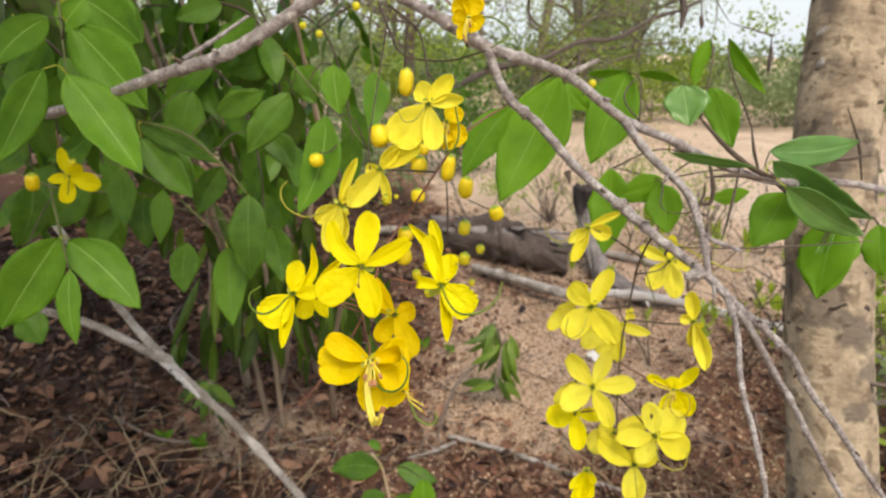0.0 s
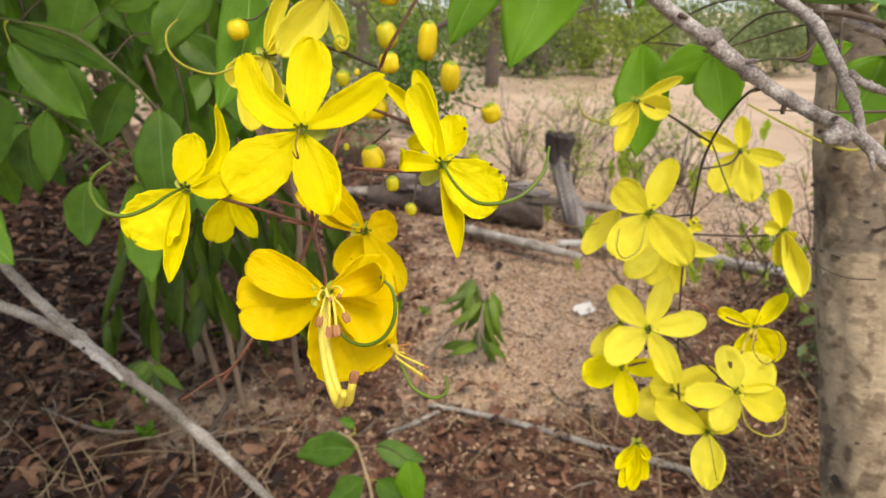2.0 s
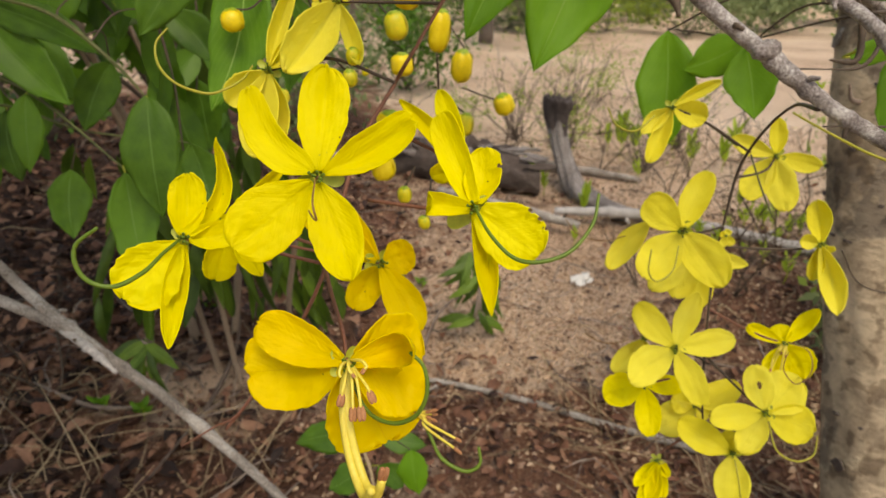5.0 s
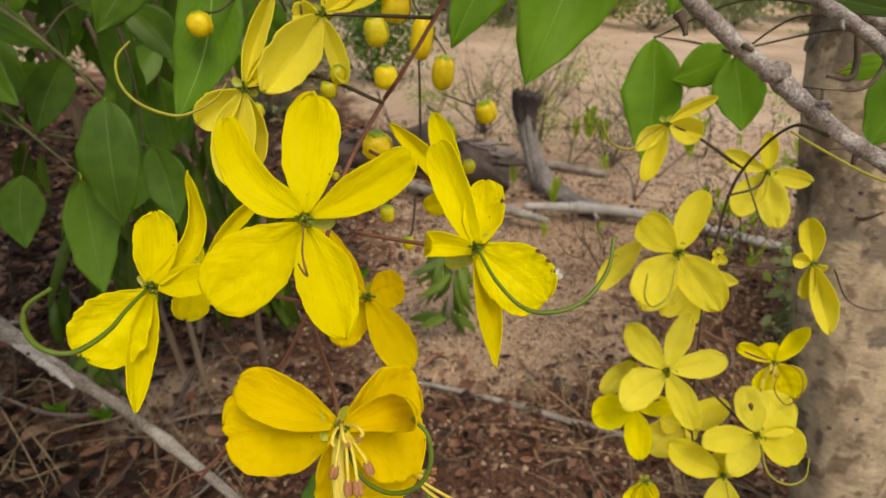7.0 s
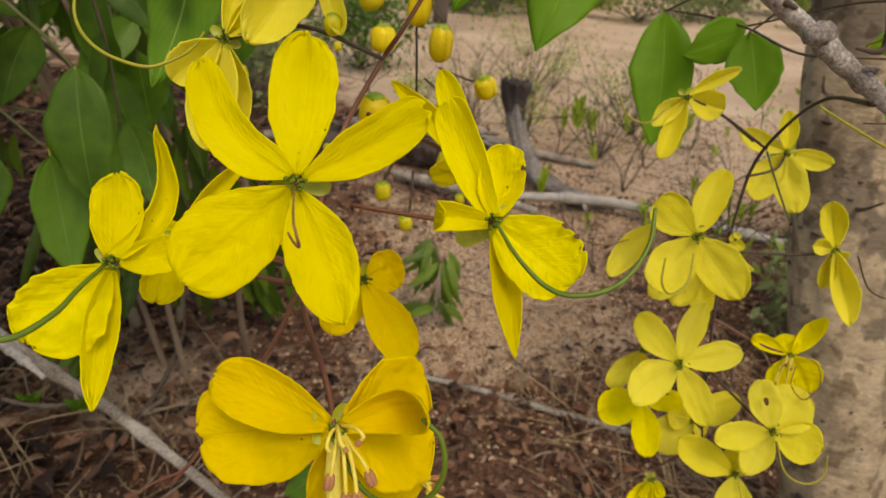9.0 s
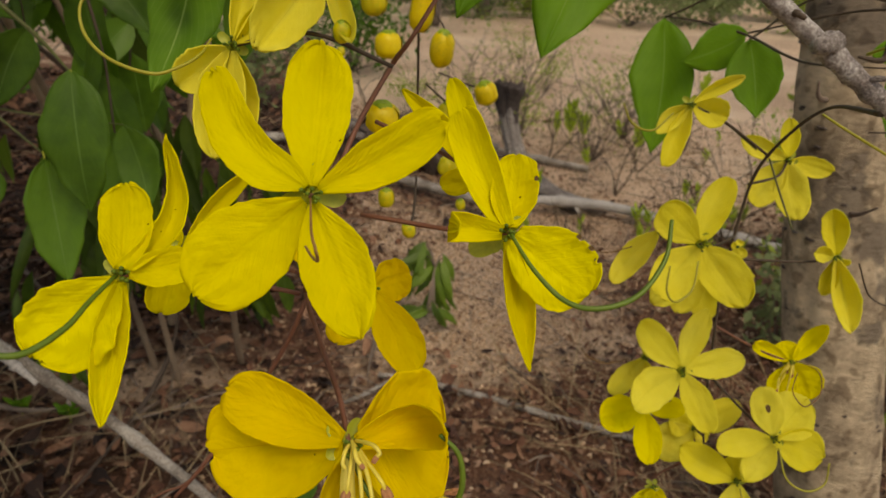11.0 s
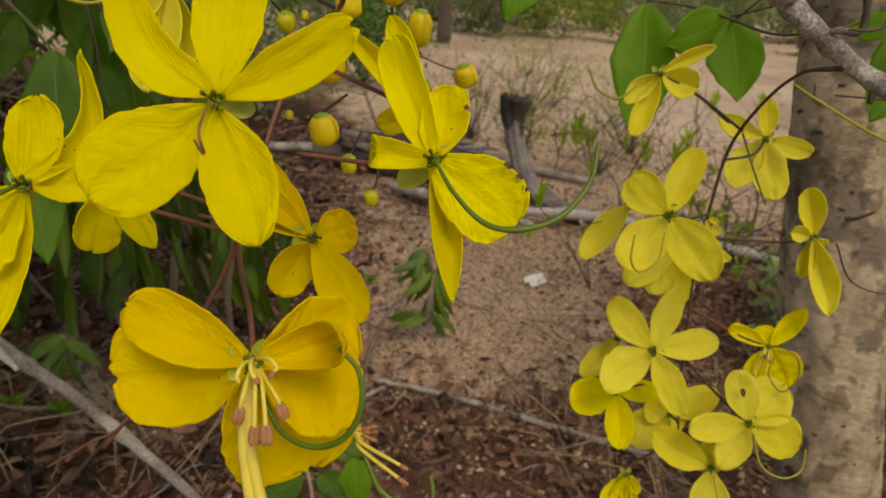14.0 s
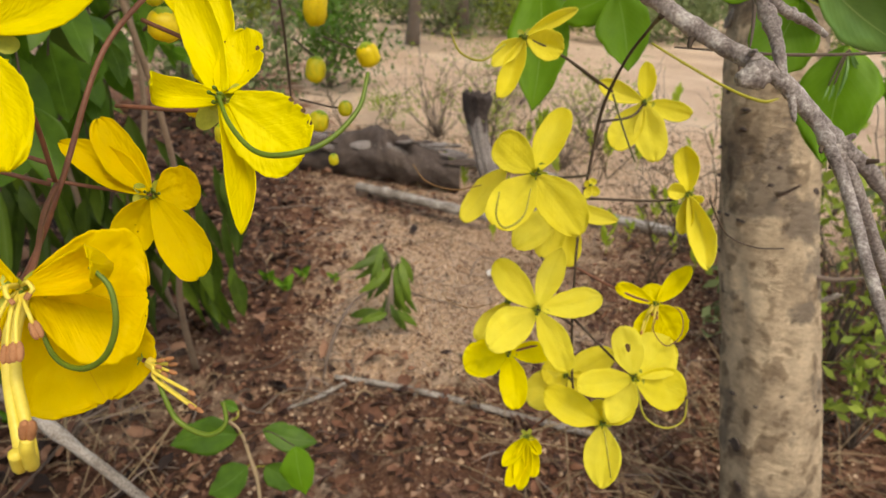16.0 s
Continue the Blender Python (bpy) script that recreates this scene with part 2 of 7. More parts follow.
ANTHER = mottled("anther_brown", [(0.3, (0.24, 0.09, 0.035)), (0.7, (0.52, 0.25, 0.11))], 150, 0.7, 0.6, 0.0004)
PAPER = mottled("pale_scrap", [(0.3, (0.55, 0.53, 0.50)), (0.7, (0.80, 0.79, 0.77))], 60, 0.7, 0.4, 0.001)
HOLE = mottled("bite_mark_brown", [(0.3, (0.05, 0.03, 0.01)), (0.7, (0.16, 0.09, 0.02))], 300, 0.8, 0.4, 0.0002)


def trunk_bark():
    """Tan bark with fine level cracks, faint grey patches and dark round scars."""
    m, nodes, links, b = material("flaky_trunk_bark", 0.9)
    co = nodes.new("ShaderNodeTexCoord").outputs["Object"]
    flat = nodes.new("ShaderNodeMapping")
    flat.inputs["Scale"].default_value = (1, 1, 3.2)
    links.new(co, flat.inputs["Vector"])
    shift = nodes.new("ShaderNodeMapping")
    shift.inputs["Location"].default_value = (3.1, 1.7, 0.4)
    links.new(co, shift.inputs["Vector"])
    base, grain = noise_tex(nodes, links, co, 11, 8, 0.7), noise_tex(nodes, links, flat.outputs[0], 55, 8, 0.75)
    patch = noise_tex(nodes, links, shift.outputs[0], 12, 9, 0.60)
    c1 = ramp(nodes, [(0.37, (0.275, 0.208, 0.142)), (0.49, (0.50, 0.39, 0.267)), (0.61, (0.74, 0.60, 0.42))])
    links.new(base.outputs[0], c1.inputs[0])
    edge = ramp(nodes, [(0.55, (0, 0, 0)), (0.60, (1, 1, 1))])
    links.new(patch.outputs[0], edge.inputs[0])
    mix = nodes.new("ShaderNodeMix")
    mix.data_type = "RGBA"
    half = nodes.new("ShaderNodeMath")
    half.operation, half.inputs[1].default_value = "MULTIPLY", 0.8
    links.new(edge.outputs[0], half.inputs[0])
    links.new(half.outputs[0], mix.inputs[0]), links.new(c1.outputs[0], mix.inputs[6])
    mix.inputs[7].default_value = (0.205, 0.165, 0.128, 1)
    spots = noise_tex(nodes, links, co, 42, 3, 0.45)
    dots = ramp(nodes, [(0.33, (0.22, 0.17, 0.14)), (0.39, (0.42, 0.36, 0.31)), (0.425, (1, 1, 1))])
    links.new(spots.outputs[0], dots.inputs[0])
    crack = ramp(nodes, [(0.34, (0.45, 0.42, 0.39)), (0.50, (1, 1, 1))])
    links.new(grain.outputs[0], crack.inputs[0])
    last = mix.outputs[2]
    for tex in (dots, crack):
        mul = nodes.new("ShaderNodeMix")
        mul.data_type, mul.blend_type, mul.inputs[0].default_value = "RGBA", "MULTIPLY", 0.6
        links.new(last, mul.inputs[6]), links.new(tex.outputs[0], mul.inputs[7])
        last = mul.outputs[2]
    links.new(last, b.inputs["Base Color"])
    h = nodes.new("ShaderNodeMath")
    h.operation = "MULTIPLY_ADD"
    links.new(edge.outputs[0], h.inputs[0])
    h.inputs[1].default_value = -0.25
    links.new(grain.outputs[0], h.inputs[2])
    bump(nodes, links, h.outputs[0], b, 1.0, 0.007)
    return m


def soil():
    """Sandy tan earth with patches of reddish-brown, leaf-strewn soil."""
    m, nodes, links, b = material("sandy_soil", 0.95)
    co = nodes.new("ShaderNodeTexCoord").outputs["Object"]
    big, mid, fine = noise_tex(nodes, links, co, 0.9, 5), noise_tex(nodes, links, co, 9, 8, 0.7), noise_tex(nodes, links, co, 230, 8, 0.8)
    att = nodes.new("ShaderNodeAttribute")
    att.attribute_name = "litter"
    s = nodes.new("ShaderNodeMath")
    s.operation = "MULTIPLY_ADD"
    links.new(mid.outputs[0], s.inputs[0])
    s.inputs[1].default_value = 1.1
    links.new(att.outputs["Fac"], s.inputs[2])
    sand = ramp(nodes, [(0.36, (0.31, 0.195, 0.125)), (0.47, (0.70, 0.495, 0.345)), (0.59, (0.90, 0.72, 0.55))])
    dirt = ramp(nodes, [(0.40, (0.046, 0.017, 0.010)), (0.5, (0.190, 0.080, 0.043)), (0.60, (0.40, 0.218, 0.126))])
    mixv = nodes.new("ShaderNodeMix")
    mixv.data_type, mixv.inputs[0].default_value = "FLOAT", 0.6
    links.new(big.outputs[0], mixv.inputs[2]), links.new(fine.outputs[0], mixv.inputs[3])
    links.new(mixv.outputs[0], sand.inputs[0]), links.new(mixv.outputs[0], dirt.inputs[0])
    f = ramp(nodes, [(0.75, (0, 0, 0)), (1.1 / 1.15, (1, 1, 1))])
    links.new(s.outputs[0], f.inputs[0])
    mix = nodes.new("ShaderNodeMix")
    mix.data_type = "RGBA"
    links.new(f.outputs[0], mix.inputs[0]), links.new(sand.outputs[0], mix.inputs[6]), links.new(dirt.outputs[0], mix.inputs[7])
    # dark humus under the shrub, with the shrub's shade worked into its colour
    humus_shade = nodes.new("ShaderNodeMix")
    humus_shade.data_type = "RGBA"
    deep = ramp(nodes, [(0.44, (0, 0, 0)), (0.60, (0.8, 0.8, 0.8))])
    links.new(att.outputs["Fac"], deep.inputs[0])
    links.new(deep.outputs[0], humus_shade.inputs[0]), links.new(mix.outputs[2], humus_shade.inputs[6])
    humus_shade.inputs[7].default_value = (0.056, 0.025, 0.016, 1)
    links.new(humus_shade.outputs[2], b.inputs["Base Color"])
    add = nodes.new("ShaderNodeMath")
    add.operation = "ADD"
    links.new(mid.outputs[0], add.inputs[0]), links.new(fine.outputs[0], add.inputs[1])
    # a dried crust, cracked into small clods
    warp = nodes.new("ShaderNodeVectorMath")
    warp.operation = "MULTIPLY_ADD"
    links.new(noise_tex(nodes, links, co, 60, 4).outputs["Color"], warp.inputs[0])
    warp.inputs[1].default_value = (0.022, 0.022, 0.022)
    links.new(co, warp.inputs[2])
    crust = nodes.new("ShaderNodeTexVoronoi")
    crust.feature, crust.inputs["Scale"].default_value = "DISTANCE_TO_EDGE", 48
    links.new(warp.outputs[0], crust.inputs["Vector"])
    lip = nodes.new("ShaderNodeMapRange")
    lip.inputs["From Max"].default_value, lip.inputs["To Max"].default_value = 0.16, 0.55
    links.new(crust.outputs["Distance"], lip.inputs["Value"])
    both = nodes.new("ShaderNodeMath")
    both.operation = "ADD"
    links.new(add.outputs[0], both.inputs[0]), links.new(lip.outputs[0], both.inputs[1])
    bump(nodes, links, both.outputs[0], b, 0.9, 0.012)
    return m


# ---- building helpers ----


def mesh_of(name, verts, faces, mat, uvs=None):
    me = bpy.data.meshes.new(name)
    me.from_pydata([tuple(v) for v in verts], [], faces)
    me.materials.append(mat)
    if uvs is not None:
        layer = me.uv_layers.new(name="UVMap")
        idx = np.empty(len(me.loops), dtype=np.int32)
        me.loops.foreach_get("vertex_index", idx)
        layer.data.foreach_set("uv", np.asarray(uvs, dtype=np.float32)[idx].ravel())
    me.polygons.foreach_set("use_smooth", [True] * len(me.polygons))
    me.update()
    return me


def part(name, me, parent=None, label=""):
    ob = new(name, me)
    ob.parent = parent
    return tagged(ob, label) if label else ob


def smooth_line(pts, steps):
    """A Catmull-Rom curve through rows of numbers."""
    p = np.asarray(pts, float)
    p = np.vstack([2 * p[0] - p[1], p, 2 * p[-1] - p[-2]])
    res = []
    for i in range(1, len(p) - 2):
        for s in np.linspace(0, 1, steps, endpoint=False):
            a, b, c, d = p[i - 1:i + 3]
            res.append(0.5 * (2 * b + (c - a) * s + (2 * a - 5 * b + 4 * c - d) * s * s + (3 * b - a - 3 * c + d) * s ** 3))
    res.append(p[-2])
    return np.array(res)


def tube(pts, sides=8, steps=5, wobble=0.0, seed=0, cap=True):
    """Verts and faces of a round bar through rows (x, y, z, radius)."""
    line = smooth_line(pts, steps)
    rng = np.random.default_rng(seed)
    t = np.gradient(line[:, :3], axis=0)
    t /= np.linalg.norm(t, axis=1)[:, None] + 1e-12
    ref = np.array([0.31, 0.17, 0.93]) if abs(t[0][2]) < 0.9 else np.array([1.0, 0.2, 0.0])
    verts, faces = [], []
    for i, row in enumerate(line):
        u = np.cross(t[i], ref)
        u /= np.linalg.norm(u)
        w = np.cross(t[i], u)
        swell = 1 + wobble * rng.normal() * 0.6
        for k in range(sides):
            a = 2 * math.pi * k / sides
            r = max(row[3], 1e-5) * (swell + wobble * rng.normal() * 0.5)
            verts.append(row[:3] + r * (math.cos(a) * u + math.sin(a) * w))
    n = len(line)
    for i in range(n - 1):
        for k in range(sides):
            k2 = (k + 1) % sides
            faces.append((i * sides + k, i * sides + k2, (i + 1) * sides + k2, (i + 1) * sides + k))
    if cap:
        faces.append(tuple(range(sides))[::-1])
        faces.append(tuple(range((n - 1) * sides, n * sides)))
    return verts, faces


def joined(pieces):
    """One list of verts, faces from several."""
    verts, faces = [], []
    for v, f in pieces:
        k = len(verts)
        verts.extend(v)
        faces.extend(tuple(i + k for i in q) for q in f)
    return verts, faces


SEED, WOOD = [0], []


def next_seed():
    SEED[0] += 1
    return SEED[0]


def blade(tip, width, normal, profile, cup=0.1, fold=0.0, droop=0.0, ruffle=0.0, base=0.0, nu=12, nv=8, seed=0, roll=0.0, bend=0.0, twist=0.0, crinkle=0.0):
    """A thin curved blade from the origin to tip: verts, faces, uvs. cup lifts the middle away from the normal, fold closes it along the midrib."""
    rng = np.random.default_rng(seed)
    tip = np.asarray(tip, float)
    length = np.linalg.norm(tip)
    ax = tip / length
    nz = np.asarray(normal, float)
    nz = nz - ax * (nz @ ax)
    if np.linalg.norm(nz) < 1e-6:
        nz = np.cross(ax, [0.3, 0.5, 0.8])
    nz /= np.linalg.norm(nz)
    sx = np.cross(ax, nz)
    if roll:
        c, s = math.cos(radians(roll)), math.sin(radians(roll))
        nz, sx = c * nz + s * sx, c * sx - s * nz
    ph = rng.uniform(0, 6.28, 4)
    verts, uvs, faces = [], [], []
    for i in range(nu + 1):
        u = 1 - (1 - i / nu) ** 1.6
        half = width / 2 * profile(u)
        for j in range(nv + 1):
            v = 2 * j / nv - 1
            edge = abs(v) ** 3
            wob = 1 + (0.07 * math.sin(7 * u + ph[0] + (2.6 if v > 0 else 0.0)) + 0.03 * math.sin(17 * u + ph[1] + (1.0 if v > 0 else 0.0)) + ruffle * 0.9 * math.sin(31 * u + ph[3] + 3 * v) * u) * edge
            lift = -cup * length * math.sin(math.pi * u) * (1 - 0.55 * v * v) + fold * half * abs(v) - droop * length * u * u
            lift += ruffle * width * edge * math.sin(15 * u + ph[1] + 2 * v) * u
            lift += 0.022 * width * math.sin(2.5 * v + ph[2] + 4 * u) + 0.008 * width * math.sin(9 * v - 6 * u + ph[0])
            lift += crinkle * width * (0.5 * math.sin(13 * v + 5 * u + ph[1]) + 0.35 * math.sin(21 * u + 6 * v + ph[3]) + 0.3 * math.sin(23 * v - 9 * u + ph[2])) * min(1.0, 2.5 * u)
            wob += crinkle * 1.3 * edge * (math.sin(43 * u + ph[2] + 5 * v) + math.sin(67 * u + ph[1]))
            lat = v * half * wob
            tw = twist * u * u
            p = ax * (base + (length - base) * u) + sx * (lat * math.cos(tw) + bend * length * math.sin(math.pi * u)) + nz * (lift + lat * math.sin(tw))
            verts.append(p)
            uvs.append((u, 0.5 + v / 2))
    for i in range(nu):
        for j in range(nv):
            a = i * (nv + 1) + j
            faces.append((a, a + 1, a + nv + 2, a + nv + 1))
    return verts, faces, uvs


def outline(u, claw=0.30, peak=0.58, blunt=2.5):
    """Half-width of a petal along its length: claw at the base, widest at peak, the end rounder the higher blunt is."""
    if u > peak:
        return max(0.02, max(0.0, 1 - ((u - peak) / (1.002 - peak)) ** blunt) ** (1 / max(1.6, blunt * 0.85)))
    return claw + (1 - claw) * math.sin(math.pi / 2 * (u / peak) ** 0.95)


def petal_profile(u):
    """Broad, rounded at the end, narrowing to a short claw."""
    return outline(u)


def petal_blade(tip, width, normal, shape=(), cup=0.1, fold=0.0, droop=0.0, bend=0.0, twist=0.0, curl=0.0, ragged=1.0, notches=(), base=0.0, nu=30, nv=20, seed=0):
    """A thin petal from the origin to tip: an uneven, slightly torn margin, a creased midrib, raised slanting veins and a crinkled face.
    curl rolls the end over towards the normal; notches are (place along, side, depth) bitten out of the margin."""
    rng = np.random.default_rng(seed)
    tip = np.asarray(tip, float)
    length = np.linalg.norm(tip)
    ax = tip / length
    nz = np.asarray(normal, float)
    nz = nz - ax * (nz @ ax)
    if np.linalg.norm(nz) < 1e-6:
        nz = np.cross(ax, [0.3, 0.5, 0.8])
    nz /= np.linalg.norm(nz)
    sx = np.cross(ax, nz)
    ph = rng.uniform(0, 60, 4)
    skew = shape[3] if len(shape) > 3 else 0.05 * rng.uniform(-1, 1)
    verts, uvs, faces = [], [], []
    for i in range(nu + 1):
        u = 1 - (1 - i / nu) ** 1.5
        half = width / 2 * outline(u, *shape[:3])
        sides = []
        for side in (-1, 1):
            e = 0.07 * noise.noise((3.0 * u, side * 4.0, ph[0])) + ragged * (0.045 * noise.noise((9 * u, side * 5.0, ph[1])) + 0.032 * noise.noise((24 * u, side * 7.0, ph[2])))
            for at, to, deep in notches:
                if to == side:
                    e -= deep * math.exp(-((u - at) / 0.022) ** 4)
            sides.append(1 + e * min(1.0, 3 * u) + side * skew)
        for j in range(nv + 1):
            v = math.sin(math.pi / 2 * (2 * j / nv - 1)) * 0.6 + 0.4 * (2 * j / nv - 1)
            edge = abs(v) ** 3
            far = 1 + ragged * (0.030 * noise.noise((3.2 * v, 2.0, ph[3])) + 0.018 * noise.noise((11 * v, 5.0, ph[0]))) * u * u
            lift = -cup * length * math.sin(math.pi * u) * (1 - 0.55 * v * v) + fold * half * abs(v) - droop * length * u * u
            lift -= 0.030 * width * math.exp(-(v / 0.10) ** 2) * min(1.0, 4 * (1 - u))
            lift += 0.008 * width * math.sin(44 * (u - 0.42 * abs(v)) + 5 * noise.noise((3 * u, 3 * v, ph[1]))) * min(1.0, 3 * abs(v)) * min(1.0, 3 * u)
            lift += 0.085 * width * noise.noise((2.2 * u, 1.5 * v, ph[2])) * min(1.0, 2.5 * u) + 0.030 * width * noise.noise((7 * u, 4 * v, ph[3]))
            lift += ragged * edge * width * u * (0.085 * noise.noise((5 * u, 3 * v, ph[0])) + 0.035 * noise.noise((15 * u, 3 * v, ph[1])))
            lat = v * half * (sides[0] if v < 0 else sides[1])
            along = (base + (length - base) * u) * far
            if curl:
                k = max(0.0, (u - 0.55) / 0.45)
                lift += curl * length * k * k * 0.5
                along -= abs(curl) * length * k ** 3 * 0.35
            tw = twist * u * u
            verts.append(ax * along + sx * (lat * math.cos(tw) + bend * length * math.sin(math.pi * u)) + nz * (lift + lat * math.sin(tw)))
            uvs.append((u, 0.5 + v / 2))
    for i in range(nu):
        for j in range(nv):
            q = i * (nv + 1) + j
            faces.append((q, q + 1, q + nv + 2, q + nv + 1))
    return verts, faces, uvs


def leaf_profile(u):
    """Broadest below the middle, running out into a short point."""
    if u < 0.42:
        return max(0.008, math.sin(math.pi / 2 * (u / 0.42) ** 0.85) ** 0.85)
    k = (u - 0.42) / 0.58
    return max(0.006, 1 - 0.90 * k ** 2.1 - 0.10 * k ** 0.9)


def thick(ob, t):
    k = ob.modifiers.new("thickness", "SOLIDIFY")
    k.thickness, k.offset = t, 0
    return ob


# ---- kinds of things ----


def blossom(centre, facing, petals, mat, style=(), style_mat=None, pedicel=(), sepal_size=1.0, stamens=0, hole=False, bites=(), hang=1.0, fold=0.0, bends=(), twists=(), curls=(), shapes=(), rolls=(), ragged=1.0, filaments=(), big_sepal=None, label="yellow blossom"):
    seed = next_seed()
    rng = np.random.default_rng(seed)
    ob = tagged(new("blossom"), label, "flower", "blossoms of the hanging clusters")
    ob.location = centre
    n = np.asarray(facing, float)
    n /= np.linalg.norm(n)
    span = np.mean([np.linalg.norm(p[:3]) for p in petals]) if petals else 0.013
    bends, twists, curls, shapes, rolls = dict(bends), dict(twists), dict(curls), dict(shapes), dict(rolls)
    near = mat is not PETAL_PALE
    for k, (x, y, z, w, cup) in enumerate(petals):
        w *= 1.0 if k in shapes else (0.95 if near else 0.87)
        shut = 0.12 * rng.uniform(-0.3, 1) + fold * rng.uniform(0.7, 1.2)
        droop = curls.get(k, 0.05 * rng.uniform(-1, 1))
        cut = [(u, 1 if side > 0 else -1, 0.09 + 0.08 * (i % 2)) for i, (j, u, side) in enumerate(bites) if j == k]
        shape = shapes.get(k, (0.18, rng.uniform(0.44, 0.62), rng.uniform(1.8, 2.9)))
        v, f, uv = petal_blade((x, y, z), w, n, shape, cup, shut, droop, bends.get(k, 0.03 * rng.uniform(-1, 1)), twists.get(k, 0.25 * rng.uniform(-1, 1)), rolls.get(k, 0.0), ragged * (1.5 if fold else 1.0), cut, span * 0.06, 66 if cut else (32 if near else 22), 20 if near else 14, seed * 7 + k)
        pe = thick(part("petal", mesh_of("petal", v, f, mat, uv), ob), 0.00035)
        if hole and k == 0:
            bv, bf, buv = blade((x * 0.16, y * 0.16, z * 0.16), w * 0.16, n, petal_profile, 0.05, nu=5, nv=4, seed=3)
            off = np.array([x, y, z]) * 0.5 + n * 0.0012
            part("bite_mark", mesh_of("bite_mark", [p + off for p in bv], bf, HOLE, buv), pe, "small brown-edged hole")
    for k, u, side in bites:
        p, w = np.array(petals[k][:3]), petals[k][3]
        lat = np.cross(p / np.linalg.norm(p), n)
        v, f, uv = blade(-lat * side * 0.0012, 0.0014, n, petal_profile, 0.05, nu=5, nv=4, seed=seed + k)
        off = p * u + lat * side * w / 2 * petal_profile(u) * 1.05 + n * 0.0009
        part("bite_mark", mesh_of("bite_mark", [q + off for q in v], f, HOLE, uv), ob, "small brown insect bite")
    # sepals lie between the petals
    a = np.cross(n, [0.2, 0.1, 1.0])
    a /= np.linalg.norm(a)
    b = np.cross(n, a)
    for k in range(5):
        ang = 2 * math.pi * (k + 0.5) / 5 + rng.uniform(-0.2, 0.2)
        d = (a * math.cos(ang) + b * math.sin(ang)) * span * 0.19 * sepal_size - n * span * 0.06
        v, f, uv = blade(d, span * 0.11 * sepal_size, n, petal_profile, 0.15, nu=6, nv=4, seed=seed + k)
        part("sepal", mesh_of("sepal", [p - n * 0.0012 for p in v], f, SEPAL, uv), ob)
    # the knot of short stamens in the middle
    for k in range(7):
        ang, r = rng.uniform(0, 6.28), rng.uniform(0.2, 1) * span * 0.07
        q = (a * math.cos(ang) + b * math.sin(ang)) * r
        part("short_stamen", mesh_of("short_stamen", *tube([(*(q * 0.5), 0.0003), (*(q + n * span * 0.08), 0.0003), (*(q * 1.2 + n * span * 0.13), 0.0006), (*(q * 1.2 + n * span * 0.16), 0.0002)], 5, 2), STYLE), ob)
    if len(style):
        r = (0.00044 if mat is PETAL_PALE else 0.00056) if (style_mat or STYLE) is STYLE else 0.00027
        rows = [(*p, r * (0.7 + 0.5 * math.sin(math.pi * (i + 0.6) / (len(style) + 0.2)))) for i, p in enumerate(style)]
        part("style", mesh_of("style", *tube(rows, 8, 7), style_mat or (STYLE_OLIVE if mat is PETAL_PALE else STYLE)), ob)
    for k in range(stamens):
        ang = 2 * math.pi * k / stamens + rng.uniform(-0.3, 0.3)
        side = a * math.cos(ang) + b * math.sin(ang)
        ln = span * (rng.uniform(0.30, 0.52) if k > 2 else 0.92)
        down = np.array([0.0, 0.0, -hang])
        p1 = side * ln * 0.12 + n * ln * 0.2 + down * ln * 0.15
        p2 = side * ln * 0.22 + n * ln * 0.32 + down * ln * 0.6
        p3 = side * ln * (0.24 if hang > 0.5 else 0.45) + n * ln * (0.34 if k > 2 else 0.62) * (1 if hang > 0.5 else 2.0) + down * ln * (0.85 if k > 2 else 0.95)
        st = part("stamen", mesh_of("stamen", *tube([(*(side * 0.0008), 0.0005), (*p1, 0.0005), (*p2, 0.0005), (*p3, 0.0004)], 6, 5), FILAMENT), ob)
        an = (p3 - p2) / np.linalg.norm(p3 - p2)
        rows = [(*(p3 - an * 0.0003), 0.0004), (*(p3 + an * 0.0004), 0.00062), (*(p3 + an * 0.0013), 0.00055), (*(p3 + an * 0.0019), 0.0003)]
        part("anther", mesh_of("anther", *tube(rows, 7, 3), ANTHER), st, "brown anther")
    for rows, width, anther in filaments:
        st = part("stamen", mesh_of("stamen", *tube([(*p, width) for p in rows], 8, 7), FILAMENT), ob)
        if anther:
            p, q = np.array(rows[-1]), np.array(rows[-2])
            d = (p - q) / np.linalg.norm(p - q)
            side = np.cross(d, n)
            side /= np.linalg.norm(side)
            for s in (-1, 1):
                o = p + side * s * anther * 0.24
                an = [(*(o - d * anther * 0.2), anther * 0.16), (*(o + d * anther * 0.3), anther * 0.34), (*(o + d * anther * 1.0), anther * 0.38), (*(o + d * anther * 1.5), anther * 0.30), (*(o + d * anther * 1.75), anther * 0.10)]
                part("anther", mesh_of("anther", *tube(an, 9, 4, 0.06, s + 2), ANTHER), st, "brown anther")
    if big_sepal:
        v, f, uv = blade(big_sepal[:3], big_sepal[3], n, petal_profile, 0.15, nu=10, nv=8, seed=seed)
        part("sepal", mesh_of("sepal", v, f, SEPAL, uv), ob, "round pale green sepal")
    if len(pedicel):
        ends = [(*(-n * 0.001), 0.0006)] + [(*p, 0.0007) for p in pedicel]
        part("pedicel", mesh_of("pedicel", *tube(ends, 7, 6), STALK_DARK if mat is PETAL_PALE else STALK), ob)
    return ob


